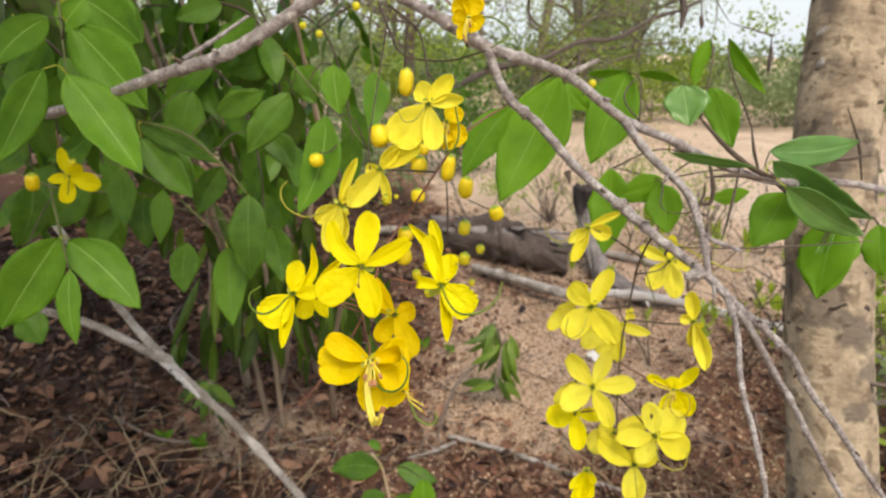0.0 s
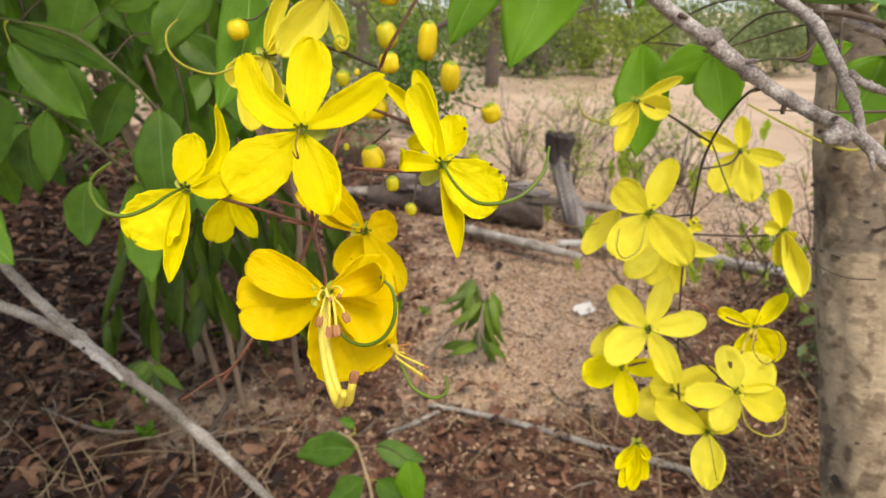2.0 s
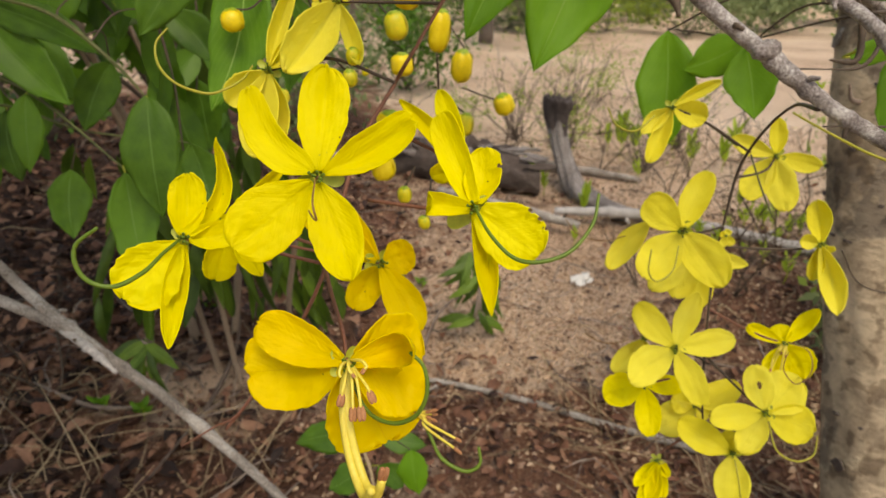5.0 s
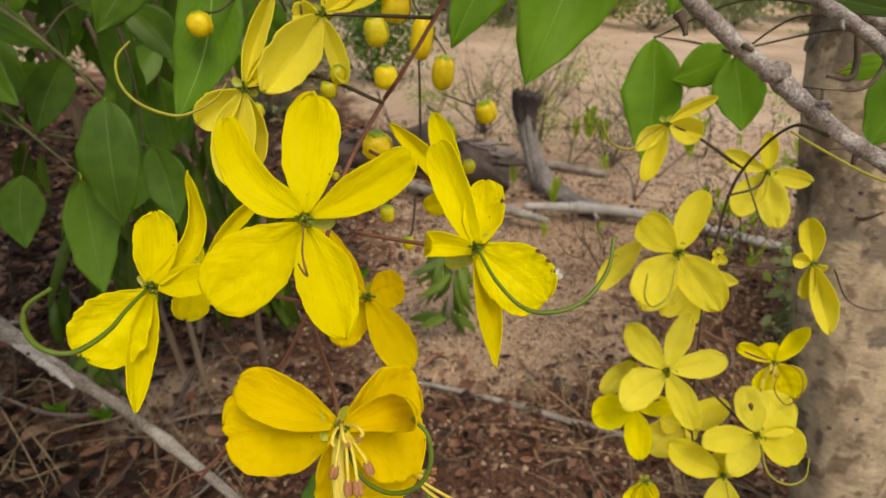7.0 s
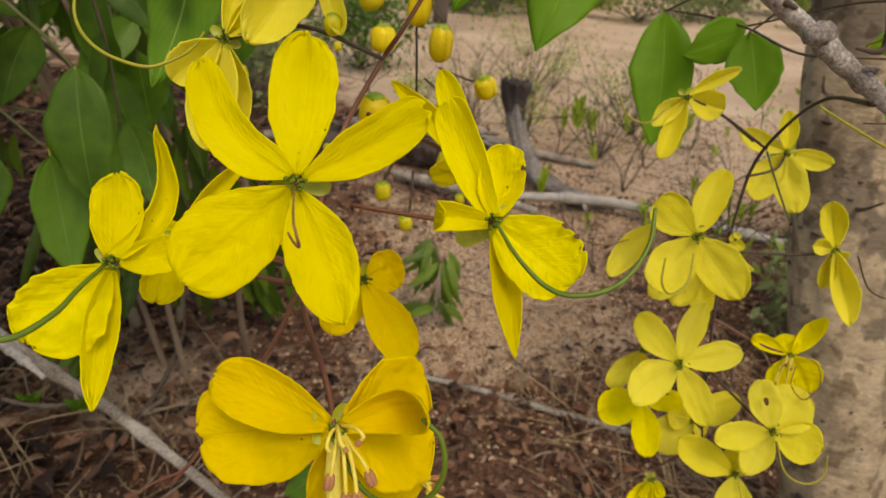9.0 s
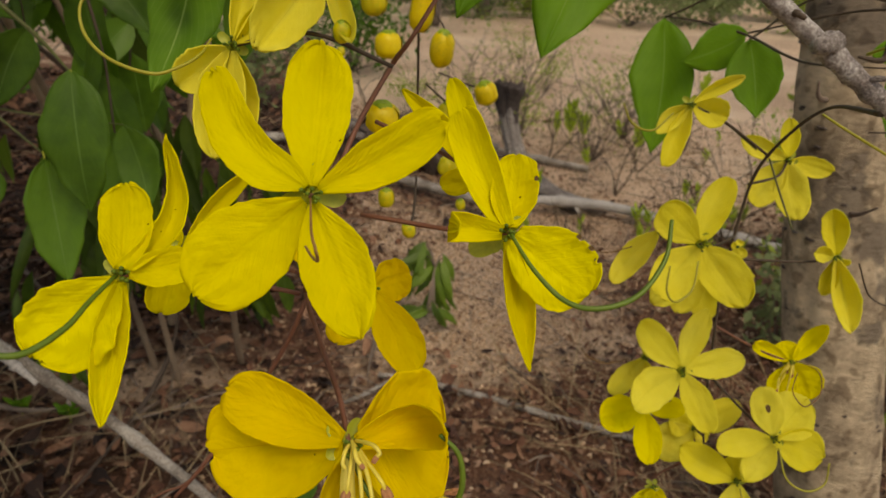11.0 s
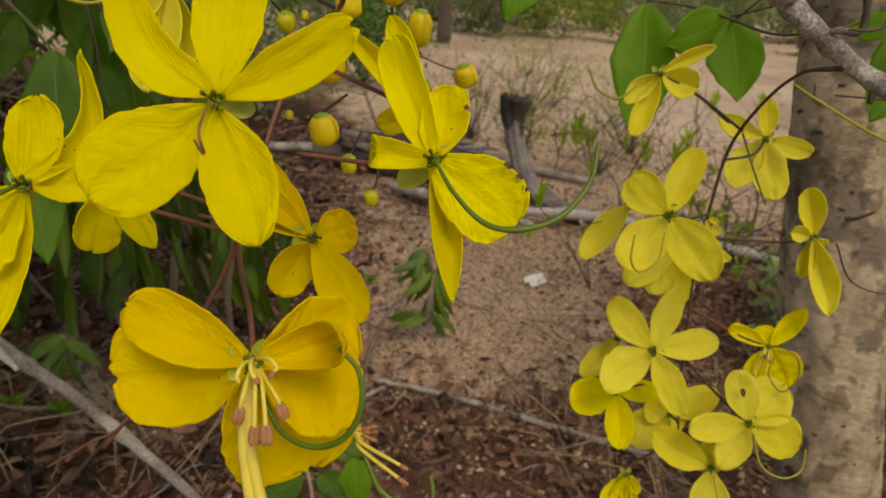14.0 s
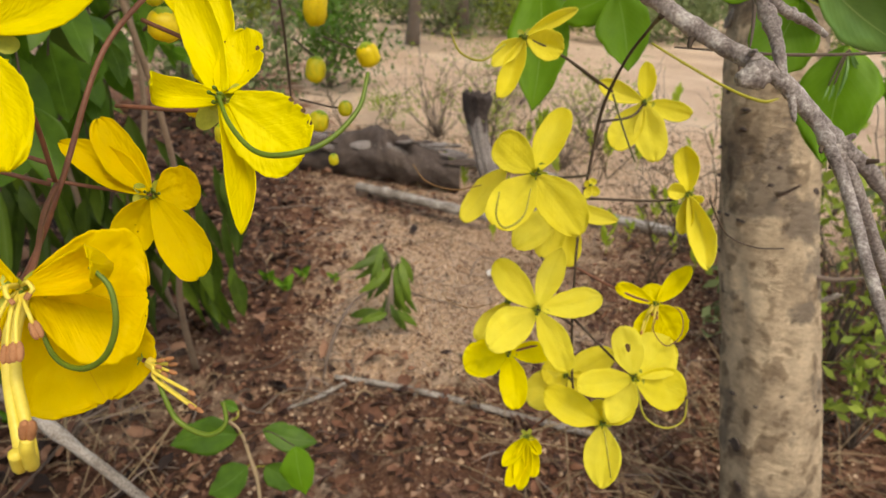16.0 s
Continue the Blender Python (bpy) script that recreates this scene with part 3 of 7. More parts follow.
def flower_bud(centre, rx, ry, mat, stalk=()):
    seed = next_seed()
    rng = np.random.default_rng(seed)
    rx, ry = rx * 0.9, ry * 0.92
    ob = tagged(new("flower_bud"), "round yellow flower bud on a thin stalk" if mat is BUD else "small green and yellow flower bud", "flower bud", "flower buds")
    ob.location = centre
    ob.rotation_euler = (rng.uniform(-0.3, 0.3), rng.uniform(-0.3, 0.3), rng.uniform(0, 6))
    # overlapping petals folded into an egg, each a strip of its surface
    for k in range(5):
        verts, faces, uvs = [], [], []
        for i in range(9):
            th = math.pi * i / 8
            for j in range(6):
                ph = 2 * math.pi * k / 5 + (j / 5 - 0.5) * 1.75
                r = 1 + 0.05 * math.sin(math.pi * j / 5) - 0.13 * (j / 5) + 0.03 * math.sin(5 * th + k) + 0.10 * abs(math.sin(2 * th)) - 0.05 * math.cos(th)
                verts.append((rx * r * math.sin(th) * math.cos(ph), rx * r * math.sin(th) * math.sin(ph), ry * r * math.cos(th)))
                uvs.append((i / 8, j / 5))
        for i in range(8):
            for j in range(5):
                q = i * 6 + j
                faces.append((q, q + 1, q + 7, q + 6))
        part("petal", mesh_of("petal", verts, faces, mat, uvs), ob)
    for k in range(4):
        ph = math.pi / 2 * k + rng.uniform(-0.2, 0.2)
        v, f, uv = blade((rx * 0.62 * math.cos(ph), rx * 0.62 * math.sin(ph), -ry * 0.30), rx * 0.7, (math.cos(ph), math.sin(ph), 1.0), petal_profile, -0.22, nu=6, nv=4, seed=seed + k)
        part("sepal", mesh_of("sepal", [p + np.array([0, 0, ry * 1.03]) for p in v], f, CALYX, uv), ob)
    if len(stalk):
        inv = np.array(Euler(ob.rotation_euler).to_matrix().inverted())
        rows = [(0, 0, ry * 0.95, 0.0006)] + [(*(inv @ np.array(p)), 0.0006) for p in stalk]
        part("pedicel", mesh_of("pedicel", *tube(rows, 6, 5), STALK_DARK), ob)
    return ob


def stalk(rows, label, mat=None):
    return tagged(new("flower_stalk", mesh_of("flower_stalk", *tube([(*r[:3], r[3] * 0.82) for r in rows], 9, 8, 0.05, next_seed()), mat or STALK)), label, "stalk")


def twig(rows, label="thin dark brown leafless twig", mat=None):
    rows = [(*r[:3], r[3] * (0.45 if i in (0, len(rows) - 1) else 1.0)) for i, r in enumerate(rows)]
    WOOD.append(smooth_line(rows, 8)[:, :3])
    return tagged(new("twig", mesh_of("twig", *tube(rows, 7, 7, 0.08, next_seed()), mat or TWIG)), label, "twig")


def seed_pod(rows, label):
    """A dry hanging pod with a swollen, uneven body."""
    return tagged(new("seed_pod", mesh_of("seed_pod", *tube(rows, 9, 6, 0.12, next_seed()), DARK_WOOD)), label, "seed pod", "dry hanging pods")


def branch(rows, label, mat=None, snags=True):
    """A branch with swollen knots and short broken snags."""
    seed = next_seed()
    rng = np.random.default_rng(seed)
    line = smooth_line(rows, 9)
    line[:, 3] *= 0.88
    WOOD.append(line[:, :3].copy())
    line[:, 3] *= 1 + 0.02 * rng.normal(size=len(line))
    for k in rng.choice(np.arange(3, len(line) - 3), max(2, len(line) // 14), replace=False):
        line[k, 3] *= rng.uniform(1.18, 1.42)
        line[k + 1, 3] *= 1.08
        line[k - 1, 3] *= 1.05
    line[:, :3] += rng.normal(size=(len(line), 3)) * line[:, 3:4] * 0.04
    pieces = [tube(line, 14, 3, 0.015, seed)]
    ob = tagged(new("branch", mesh_of("branch", *pieces[0], mat or BARK)), label, "branch")
    if snags:
        for i in range(5, len(line) - 3, 9):
            p, r = line[i, :3], line[i, 3]
            t = line[i + 1, :3] - line[i - 1, :3]
            side = np.cross(t, rng.normal(size=3))
            side /= np.linalg.norm(side)
            rr = [(*(p + side * r * 0.3), r * 0.5), (*(p + side * r * 1.3), r * 0.36), (*(p + side * r * rng.uniform(1.4, 2.3) + t * 0.3), r * 0.24)]
            part("snag", mesh_of("snag", *tube(rr, 7, 3, 0.15, i), (TWIG if i % 2 else mat or BARK)), ob)
    return ob


def knot(ob, p, toward, r):
    """A gnarled swelling with a broken scar where a side twig fell off."""
    p, d = np.array(p), np.array(toward) - np.array(p)
    d /= np.linalg.norm(d)
    lump = [(*(p - d * r * 1.5), r * 0.55), (*(p - d * r * 0.7), r * 0.86), (*p, r), (*(p + d * r * 0.7), r * 0.8), (*(p + d * r * 1.0), r * 0.62), (*(p + d * r * 0.85), r * 0.3), (*(p + d * r * 0.8), r * 0.04)]
    part("knot", mesh_of("knot", *tube(lump, 18, 4, 0.14, int(p[0] * 1e4)), BARK), ob, "gnarled knot with a broken scar")


def leaf(base, tip, width, facing, roll, mat):
    """A single large leaflet with a short stalk."""
    seed = next_seed()
    rng = np.random.default_rng(seed)
    d = np.array(tip) - np.array(base)
    ob = tagged(new("leaf"), "smooth green oval leaf with pale midrib", "leaf", "large leaves near the flowers")
    ob.location = base
    v, f, uv = blade(d, width, facing, leaf_profile, 0.05 * rng.uniform(-1, 1), 0.16 * rng.uniform(0.2, 1.3), 0.09 * rng.uniform(-1, 1.5), 0.050, 0.0, 30, 12, seed, roll + rng.uniform(-12, 12), 0.07 * rng.uniform(-1, 1), 0.45 * rng.uniform(-1, 1), 0.005)
    thick(part("blade", mesh_of("blade", v, f, mat, uv), ob), 0.0004)
    # the stalk runs to the nearest twig
    w = np.vstack(WOOD)
    to = w[np.argmin(np.linalg.norm(w - np.array(base), axis=1))] - np.array(base)
    mid = to * 0.5 - d / np.linalg.norm(d) * min(0.015, 0.3 * np.linalg.norm(to))
    part("petiole", mesh_of("petiole", *tube([(0, 0, 0, 0.0006), (*mid, 0.0007), (*to, 0.0008)], 6, 5), TWIG if np.linalg.norm(to) > 0.025 else SEPAL), ob)
    return ob



LEAF_TUFT = blade_material("leaf_limp_green", (0.05, 0.11, 0.010), (0.15, 0.25, 0.022), (0.2, 0.32, 0.06), 0.5, 0.3, 0.02, 50, island=0.3)


def limp_leaves(rows):
    """Long limp leaves drooping from the end of a fallen twig: base, tip and width of each."""
    ob = tagged(new("wilted_leaf_tuft"), "tuft of drooping, wilted long green leaves above the soil", "wilted leaves")
    top = np.array(rows[2][0])
    ob.location = top
    for k, (base, tip, width) in enumerate(rows):
        o = np.array(base) - top
        v, f, uv = blade(np.array(tip) - np.array(base), width, (0.3 * math.sin(3 * k), -1.0, 0.5), leaf_profile, -0.10, 0.45, 0.06, 0.04, nu=12, nv=6, seed=k, bend=0.06 * math.sin(5 * k))
        part("leaf", mesh_of("leaf", [p + o for p in v], f, LEAF_OLIVE if k % 4 == 0 else LEAF_TUFT, uv), ob)
        part("petiole", mesh_of("petiole", *tube([(0, 0, 0.0, 0.0016), (*(o * 0.5 + np.array((0, 0, 0.006))), 0.0014), (*o, 0.0012)], 5, 4), DEAD_TWIG), ob)
    return ob

# near hanging cluster: stalk, blossoms, buds
stalk([(0.0423, 0.4598, 0.7997, 0.0008), (0.0111, 0.4400, 0.7782, 0.0009), (-0.0177, 0.4243, 0.7360, 0.0009), (-0.0254, 0.4348, 0.7230, 0.0011), (-0.0388, 0.4089, 0.7014, 0.0010), (-0.0484, 0.3877, 0.6671, 0.0010), (-0.0604, 0.3821, 0.6417, 0.0009), (-0.0803, 0.3758, 0.6131, 0.0009), (-0.0924, 0.3750, 0.5974, 0.0007)], "reddish-brown stalk of the near yellow flower cluster")
stalk([(-0.0650, 0.5370, 0.8683, 0.0014), (-0.0497, 0.4995, 0.8463, 0.0013), (-0.0352, 0.4741, 0.8294, 0.0010), (-0.0038, 0.4650, 0.8265, 0.0008), (0.0245, 0.4590, 0.8341, 0.0008)], "thin dark brown twig tied between two branches", STALK_DARK)
stalk([(-0.0524, 0.5159, 0.8651, 0.0013), (-0.0247, 0.4697, 0.8461, 0.0010), (-0.0121, 0.4202, 0.8201, 0.0007), (-0.0085, 0.3993, 0.8035, 0.0006)], "dark brown stalk of the upper hanging blossom", STALK_DARK)
stalk([(-0.0511, 0.5033, 0.8584, 0.0008), (-0.0540, 0.4635, 0.8011, 0.0007), (-0.0553, 0.4434, 0.7715, 0.0006), (-0.0516, 0.4276, 0.7544, 0.0005)], "long thin dark brown hanging stalk", STALK_DARK)
stalk([(-0.0447, 0.5552, 0.8546, 0.0007), (-0.0476, 0.5686, 0.7989, 0.0007)], "short dark stalk over a hanging bud", STALK_DARK)
stalk([(-0.0098, 0.5771, 0.7181, 0.0008), (-0.0088, 0.5887, 0.6883, 0.0009), (-0.0082, 0.5962, 0.6462, 0.0008)], "dark thin stalk below the hanging buds", STALK_DARK)
stalk([(-0.0638, 0.3829, 0.6394, 0.0006), (-0.0842, 0.3747, 0.6080, 0.0006), (-0.0971, 0.3762, 0.5978, 0.0005), (-0.1127, 0.3774, 0.5866, 0.0004)], "thin brown side twig of the flower stalk")
blossom((-0.0422, 0.3513, 0.7107), (0.12, -0.93, 0.36), [(0.0017, 0.0201, 0.0278, 0.0151, 0.10), (-0.0204, 0.0113, 0.0236, 0.0106, 0.10), (0.0280, 0.0049, 0.0158, 0.0110, 0.10), (-0.0229, -0.0111, -0.0185, 0.0198, 0.08), (0.0111, -0.0193, -0.0236, 0.0156, 0.10)], PETAL, style=[(0.0007, -0.0061, 0.0015), (0.0021, -0.0182, -0.0003), (0.0033, -0.0233, -0.0014), (0.0036, -0.0226, -0.0043), (0.0023, -0.0204, -0.0046), (0.0009, -0.0185, -0.0033)], style_mat=STYLE_DRY, pedicel=[(-0.0023, 0.0199, -0.0193), (-0.0073, 0.0344, -0.0434)], bends=((1, -0.13), (2, 0.03), (3, 0.0)), twists=((2, 0.1), (3, 0.1), (4, 0.1)), curls=((0, -0.04),), shapes=((0, (0.12, 0.58, 2.7, 0.0)), (1, (0.22, 0.24, 3.6, -0.14)), (2, (0.14, 0.55, 4.0, 0.0)), (3, (0.10, 0.60, 2.7, 0.05)), (4, (0.12, 0.48, 2.0, 0.05))), sepal_size=1.25, label='open yellow blossom with five broad ruffled petals on a stalk')
blossom((-0.0849, 0.3523, 0.6902), (0.37, -0.81, 0.44), [(-0.0014, 0.0137, 0.0164, 0.0113, 0.20), (0.0066, 0.0207, 0.0256, 0.0060, 0.25), (0.0135, 0.0075, -0.0000, 0.0091, 0.20), (-0.0157, -0.0121, -0.0144, 0.0198, 0.12), (-0.0025, -0.0175, -0.0274, 0.0077, 0.20)], PETAL, style=[(-0.0004, -0.0014, 0.0009), (-0.0015, -0.0124, 0.0008), (-0.0026, -0.0216, -0.0000), (-0.0069, -0.0293, -0.0005), (-0.0123, -0.0312, 0.0018), (-0.0149, -0.0310, 0.0066), (-0.0142, -0.0298, 0.0117), (-0.0081, -0.0292, 0.0161)], pedicel=[(0.0065, 0.0221, -0.0106), (0.0337, 0.0340, -0.0242)], shapes=((0, (0.30, 0.52, 3.2, 0.0)), (1, (0.75, 0.35, 1.7, 0.0)), (2, (0.25, 0.55, 3.0, 0.0)), (3, (0.15, 0.60, 2.6, 0.0)), (4, (0.30, 0.45, 1.6, 0.0))), bends=((1, 0.20),), twists=((1, 0.5), (3, 0.1)), ragged=1.7, label='yellow blossom half turned aside with long curved green style')
blossom((0.0047, 0.3660, 0.6956), (-0.19, -0.89, 0.41), [(-0.0120, 0.0205, 0.0262, 0.0108, 0.20), (0.0040, 0.0162, 0.0159, 0.0126, 0.20), (-0.0200, -0.0010, 0.0020, 0.0078, 0.20), (0.0048, -0.0189, -0.0287, 0.0074, 0.25), (0.0203, -0.0082, -0.0127, 0.0200, 0.10)], PETAL, style=[(-0.0001, -0.0038, 0.0014), (0.0041, -0.0133, -0.0034), (0.0104, -0.0204, -0.0077), (0.0175, -0.0235, -0.0079), (0.0268, -0.0220, -0.0053), (0.0342, -0.0163, 0.0011), (0.0366, -0.0106, 0.0087)], pedicel=[(-0.0097, 0.0137, -0.0059), (-0.0381, 0.0310, -0.0086)], bites=((4, 0.74, -1), (4, 0.86, -1), (4, 0.58, -1), (1, 0.7, 1)), shapes=((0, (0.42, 0.62, 4.2, 0.0)), (1, (0.30, 0.55, 3.0, 0.0)), (2, (0.45, 0.66, 3.2, 0.0)), (3, (0.40, 0.52, 1.7, 0.0)), (4, (0.34, 0.56, 3.0, 0.0))), twists=((3, 1.1), (0, 0.3), (2, 0.35)), rolls=((2, 0.8),), ragged=0.7, big_sepal=(-0.0088, 0.0058, -0.0082, 0.0066), label='yellow blossom with insect-nibbled petal edge and long green style')
blossom((0.0005, 0.3918, 0.7019), (-0.15, -0.93, 0.32), [(-0.0222, 0.0165, 0.0200, 0.0072, 0.20), (-0.0077, 0.0188, 0.0233, 0.0092, 0.20), (-0.0107, 0.0051, -0.0055, 0.0082, 0.20), (0.0058, 0.0060, -0.0002, 0.0082, 0.20)], PETAL, pedicel=[(-0.0102, 0.0152, 0.0017), (-0.0301, 0.0269, 0.0076)], sepal_size=0.8, label='pale yellow blossom partly hidden behind another')
blossom((-0.0336, 0.3304, 0.6604), (0.26, -0.82, 0.51), [(-0.0272, 0.0080, 0.0086, 0.0136, 0.16), (-0.0331, 0.0074, -0.0085, 0.0247, 0.14), (0.0202, -0.0096, 0.0113, 0.0096, 0.45), (0.0226, 0.0087, -0.0063, 0.0314, 0.26), (0.0111, 0.0023, -0.0326, 0.0318, 0.18)], PETAL_DEEP, style=[(-0.0008, 0.0043, -0.0053), (0.0054, -0.0042, -0.0134), (0.0130, -0.0094, -0.0141), (0.0200, -0.0123, -0.0095), (0.0236, -0.0124, -0.0019), (0.0230, -0.0102, 0.0056), (0.0190, -0.0082, 0.0095)], pedicel=[(-0.0033, 0.0145, 0.0015), (-0.0097, 0.0336, 0.0048), (-0.0160, 0.0558, 0.0057)], filaments=((((0.0008, -0.0008, 0.0008), (0.0007, -0.0061, 0.0011), (0.0003, -0.0104, -0.0011), (-0.0001, -0.0112, -0.0030)), 0.00042, 0.00190), (((0.0008, -0.0008, 0.0008), (0.0023, -0.0074, 0.0009), (0.0030, -0.0118, -0.0014), (0.0033, -0.0145, -0.0049)), 0.00045, 0.00200), (((0.0010, -0.0008, 0.0008), (0.0035, -0.0075, 0.0010), (0.0050, -0.0128, -0.0008), (0.0056, -0.0153, -0.0039)), 0.00045, 0.00210), (((0.0012, -0.0008, 0.0008), (0.0045, -0.0075, 0.0012), (0.0071, -0.0114, 0.0003), (0.0078, -0.0121, -0.0012)), 0.00042, 0.00190), (((0.0006, -0.0015, 0.0017), (-0.0004, -0.0060, 0.0037), (-0.0009, -0.0086, 0.0027), (-0.0004, -0.0091, 0.0017)), 0.00045, 0.00000), (((0.0014, -0.0014, 0.0020), (0.0050, -0.0058, 0.0050), (0.0067, -0.0074, 0.0042), (0.0062, -0.0077, 0.0035)), 0.00045, 0.00100), (((0.0007, -0.0022, 0.0025), (0.0015, -0.0069, 0.0045), (0.0020, -0.0085, 0.0035), (0.0027, -0.0089, 0.0027)), 0.00050, 0.00080), (((0.0001, 0.0005, -0.0014), (-0.0007, -0.0060, -0.0063), (-0.0001, -0.0112, -0.0130), (0.0016, -0.0159, -0.0206), (0.0045, -0.0215, -0.0255), (0.0072, -0.0269, -0.0249), (0.0097, -0.0307, -0.0181)), 0.00125, 0.00000), (((0.0003, 0.0004, -0.0014), (0.0002, -0.0064, -0.0070), (0.0015, -0.0119, -0.0142), (0.0037, -0.0162, -0.0211), (0.0067, -0.0216, -0.0254), (0.0100, -0.0277, -0.0237), (0.0118, -0.0306, -0.0175), (0.0124, -0.0305, -0.0149)), 0.00125, 0.00240)), shapes=((0, (0.25, 0.62, 3.2, 0.0)), (1, (0.25, 0.60, 3.6, 0.0)), (2, (0.35, 0.55, 3.0, 0.0)), (3, (0.25, 0.60, 3.2, 0.0)), (4, (0.25, 0.60, 3.2, 0.0))), twists=((0, 0.1), (1, 0.0)), label='deep golden yellow blossom hanging open with hooked stamens')
blossom((-0.0317, 0.4088, 0.6551), (0.32, -0.89, 0.31), [(-0.0341, 0.0166, 0.0136, 0.0138, 0.15), (-0.0205, 0.0188, 0.0219, 0.0132, 0.15), (0.0141, 0.0059, 0.0021, 0.0161, 0.15), (0.0161, -0.0147, -0.0238, 0.0160, 0.12), (-0.0111, -0.0030, -0.0195, 0.0152, 0.15)], PETAL_DEEP, pedicel=[(-0.0193, 0.0132, -0.0025), (-0.0427, 0.0218, -0.0019)], sepal_size=1.1, label='golden blossom seen from behind in the near cluster')
blossom((-0.0855, 0.3940, 0.6765), (0.34, -0.91, 0.25), [(-0.0071, -0.0051, -0.0190, 0.0133, 0.15), (0.0105, -0.0042, -0.0173, 0.0086, 0.20), (-0.0043, 0.0035, 0.0022, 0.0077, 0.20), (0.0204, 0.0103, 0.0214, 0.0056, 0.20), (0.0160, 0.0073, 0.0017, 0.0096, 0.20)], PETAL, pedicel=[(0.0130, 0.0073, -0.0038), (0.0324, -0.0036, -0.0051)], fold=0.3, label='golden yellow blossom tucked behind the largest one')
blossom((-0.0721, 0.4205, 0.7305), (0.24, -0.94, 0.24), [(0.0093, 0.0144, 0.0293, 0.0078, 0.20), (-0.0139, -0.0086, -0.0105, 0.0132, 0.30), (-0.0034, -0.0180, -0.0289, 0.0162, 0.20), (0.0145, 0.0070, 0.0118, 0.0102, 0.30), (0.0020, -0.0044, -0.0272, 0.0133, 0.30)], PETAL_PALE, style=[(-0.0059, 0.0011, 0.0015), (-0.0080, -0.0050, -0.0022), (-0.0129, -0.0105, -0.0050), (-0.0192, -0.0140, -0.0062), (-0.0298, -0.0130, -0.0030), (-0.0370, -0.0088, 0.0026), (-0.0394, -0.0031, 0.0097), (-0.0359, 0.0014, 0.0149)], pedicel=[(0.0226, 0.0060, 0.0036), (0.0477, 0.0021, -0.0048)], fold=0.6, label='pale yellow blossom seen from its side with curling style')
blossom((-0.0450, 0.4282, 0.7546), (0.18, -0.97, 0.18), [(0.0259, 0.0107, 0.0141, 0.0140, 0.30), (0.0080, -0.0104, -0.0211, 0.0077, 0.30), (-0.0183, -0.0153, -0.0234, 0.0185, 0.20), (0.0107, 0.0119, 0.0149, 0.0117, 0.30), (-0.0097, 0.0012, -0.0006, 0.0093, 0.30)], PETAL_PALE, pedicel=[(0.0183, 0.0033, -0.0006), (0.0380, 0.0026, -0.0009)], fold=0.45, label='yellow blossom with drooping petals in the upper cluster')
blossom((-0.0088, 0.3957, 0.8021), (0.10, -0.99, 0.08), [(0.0133, 0.0107, 0.0169, 0.0139, 0.20), (-0.0066, 0.0075, 0.0118, 0.0146, 0.20), (0.0211, 0.0048, 0.0033, 0.0104, 0.30), (-0.0191, -0.0131, -0.0232, 0.0268, 0.12), (0.0052, -0.0122, -0.0259, 0.0151, 0.15)], PETAL_PALE, style=[(-0.0015, -0.0048, -0.0013), (-0.0067, -0.0095, -0.0084), (-0.0134, -0.0104, -0.0095), (-0.0174, -0.0088, -0.0035)], pedicel=[(0.0018, 0.0225, 0.0106), (-0.0033, 0.0245, 0.0180)], label='pale yellow blossom at the top of the cluster')
blossom((0.0013, 0.4117, 0.7905), (0.08, -0.99, 0.11), [(0.0060, -0.0007, -0.0166, 0.0218, 0.15), (0.0072, 0.0075, 0.0084, 0.0145, 0.20), (-0.0044, -0.0042, -0.0122, 0.0166, 0.20)], PETAL_DEEP, style=[(-0.0011, -0.0064, -0.0064), (0.0032, -0.0118, -0.0179), (0.0087, -0.0081, -0.0076), (0.0052, -0.0019, 0.0127)], pedicel=[(0.0066, 0.0174, -0.0129), (-0.0012, 0.0239, -0.0237)], sepal_size=0.8, stamens=6, label='golden blossom with looping stamens in the upper cluster')
blossom((0.0119, 0.4437, 0.8550), (0.05, -1.00, -0.05), [(-0.0098, 0.0026, 0.0103, 0.0148, 0.20), (0.0077, -0.0016, -0.0069, 0.0148, 0.20), (-0.0059, -0.0050, -0.0143, 0.0074, 0.20), (0.0048, 0.0049, 0.0142, 0.0148, 0.20), (-0.0110, -0.0015, -0.0020, 0.0111, 0.20)], PETAL_DEEP, style=[(0.0074, 0.0006, 0.0002), (0.0185, -0.0033, -0.0015), (0.0270, -0.0054, -0.0100), (0.0158, -0.0091, -0.0190)], pedicel=[(-0.0096, 0.0325, 0.0050), (-0.0326, 0.0584, 0.0254)], stamens=8, label='faded golden blossom above the grey branch')
blossom((-0.4259, 0.6426, 0.6924), (0.58, -0.80, 0.18), [(-0.0107, 0.0083, 0.0284, 0.0123, 0.12), (0.0348, -0.0005, -0.0097, 0.0209, 0.12), (-0.0230, -0.0034, -0.0053, 0.0123, 0.12), (-0.0010, -0.0091, -0.0281, 0.0172, 0.12), (0.0122, 0.0048, 0.0120, 0.0147, 0.12)], PETAL, style=[(0.0029, -0.0048, -0.0026), (0.0038, -0.0118, -0.0179)], pedicel=[(-0.0214, 0.0204, 0.0028), (-0.0438, 0.0523, 0.0420)], label='small pale yellow blossom among the dark leaves')

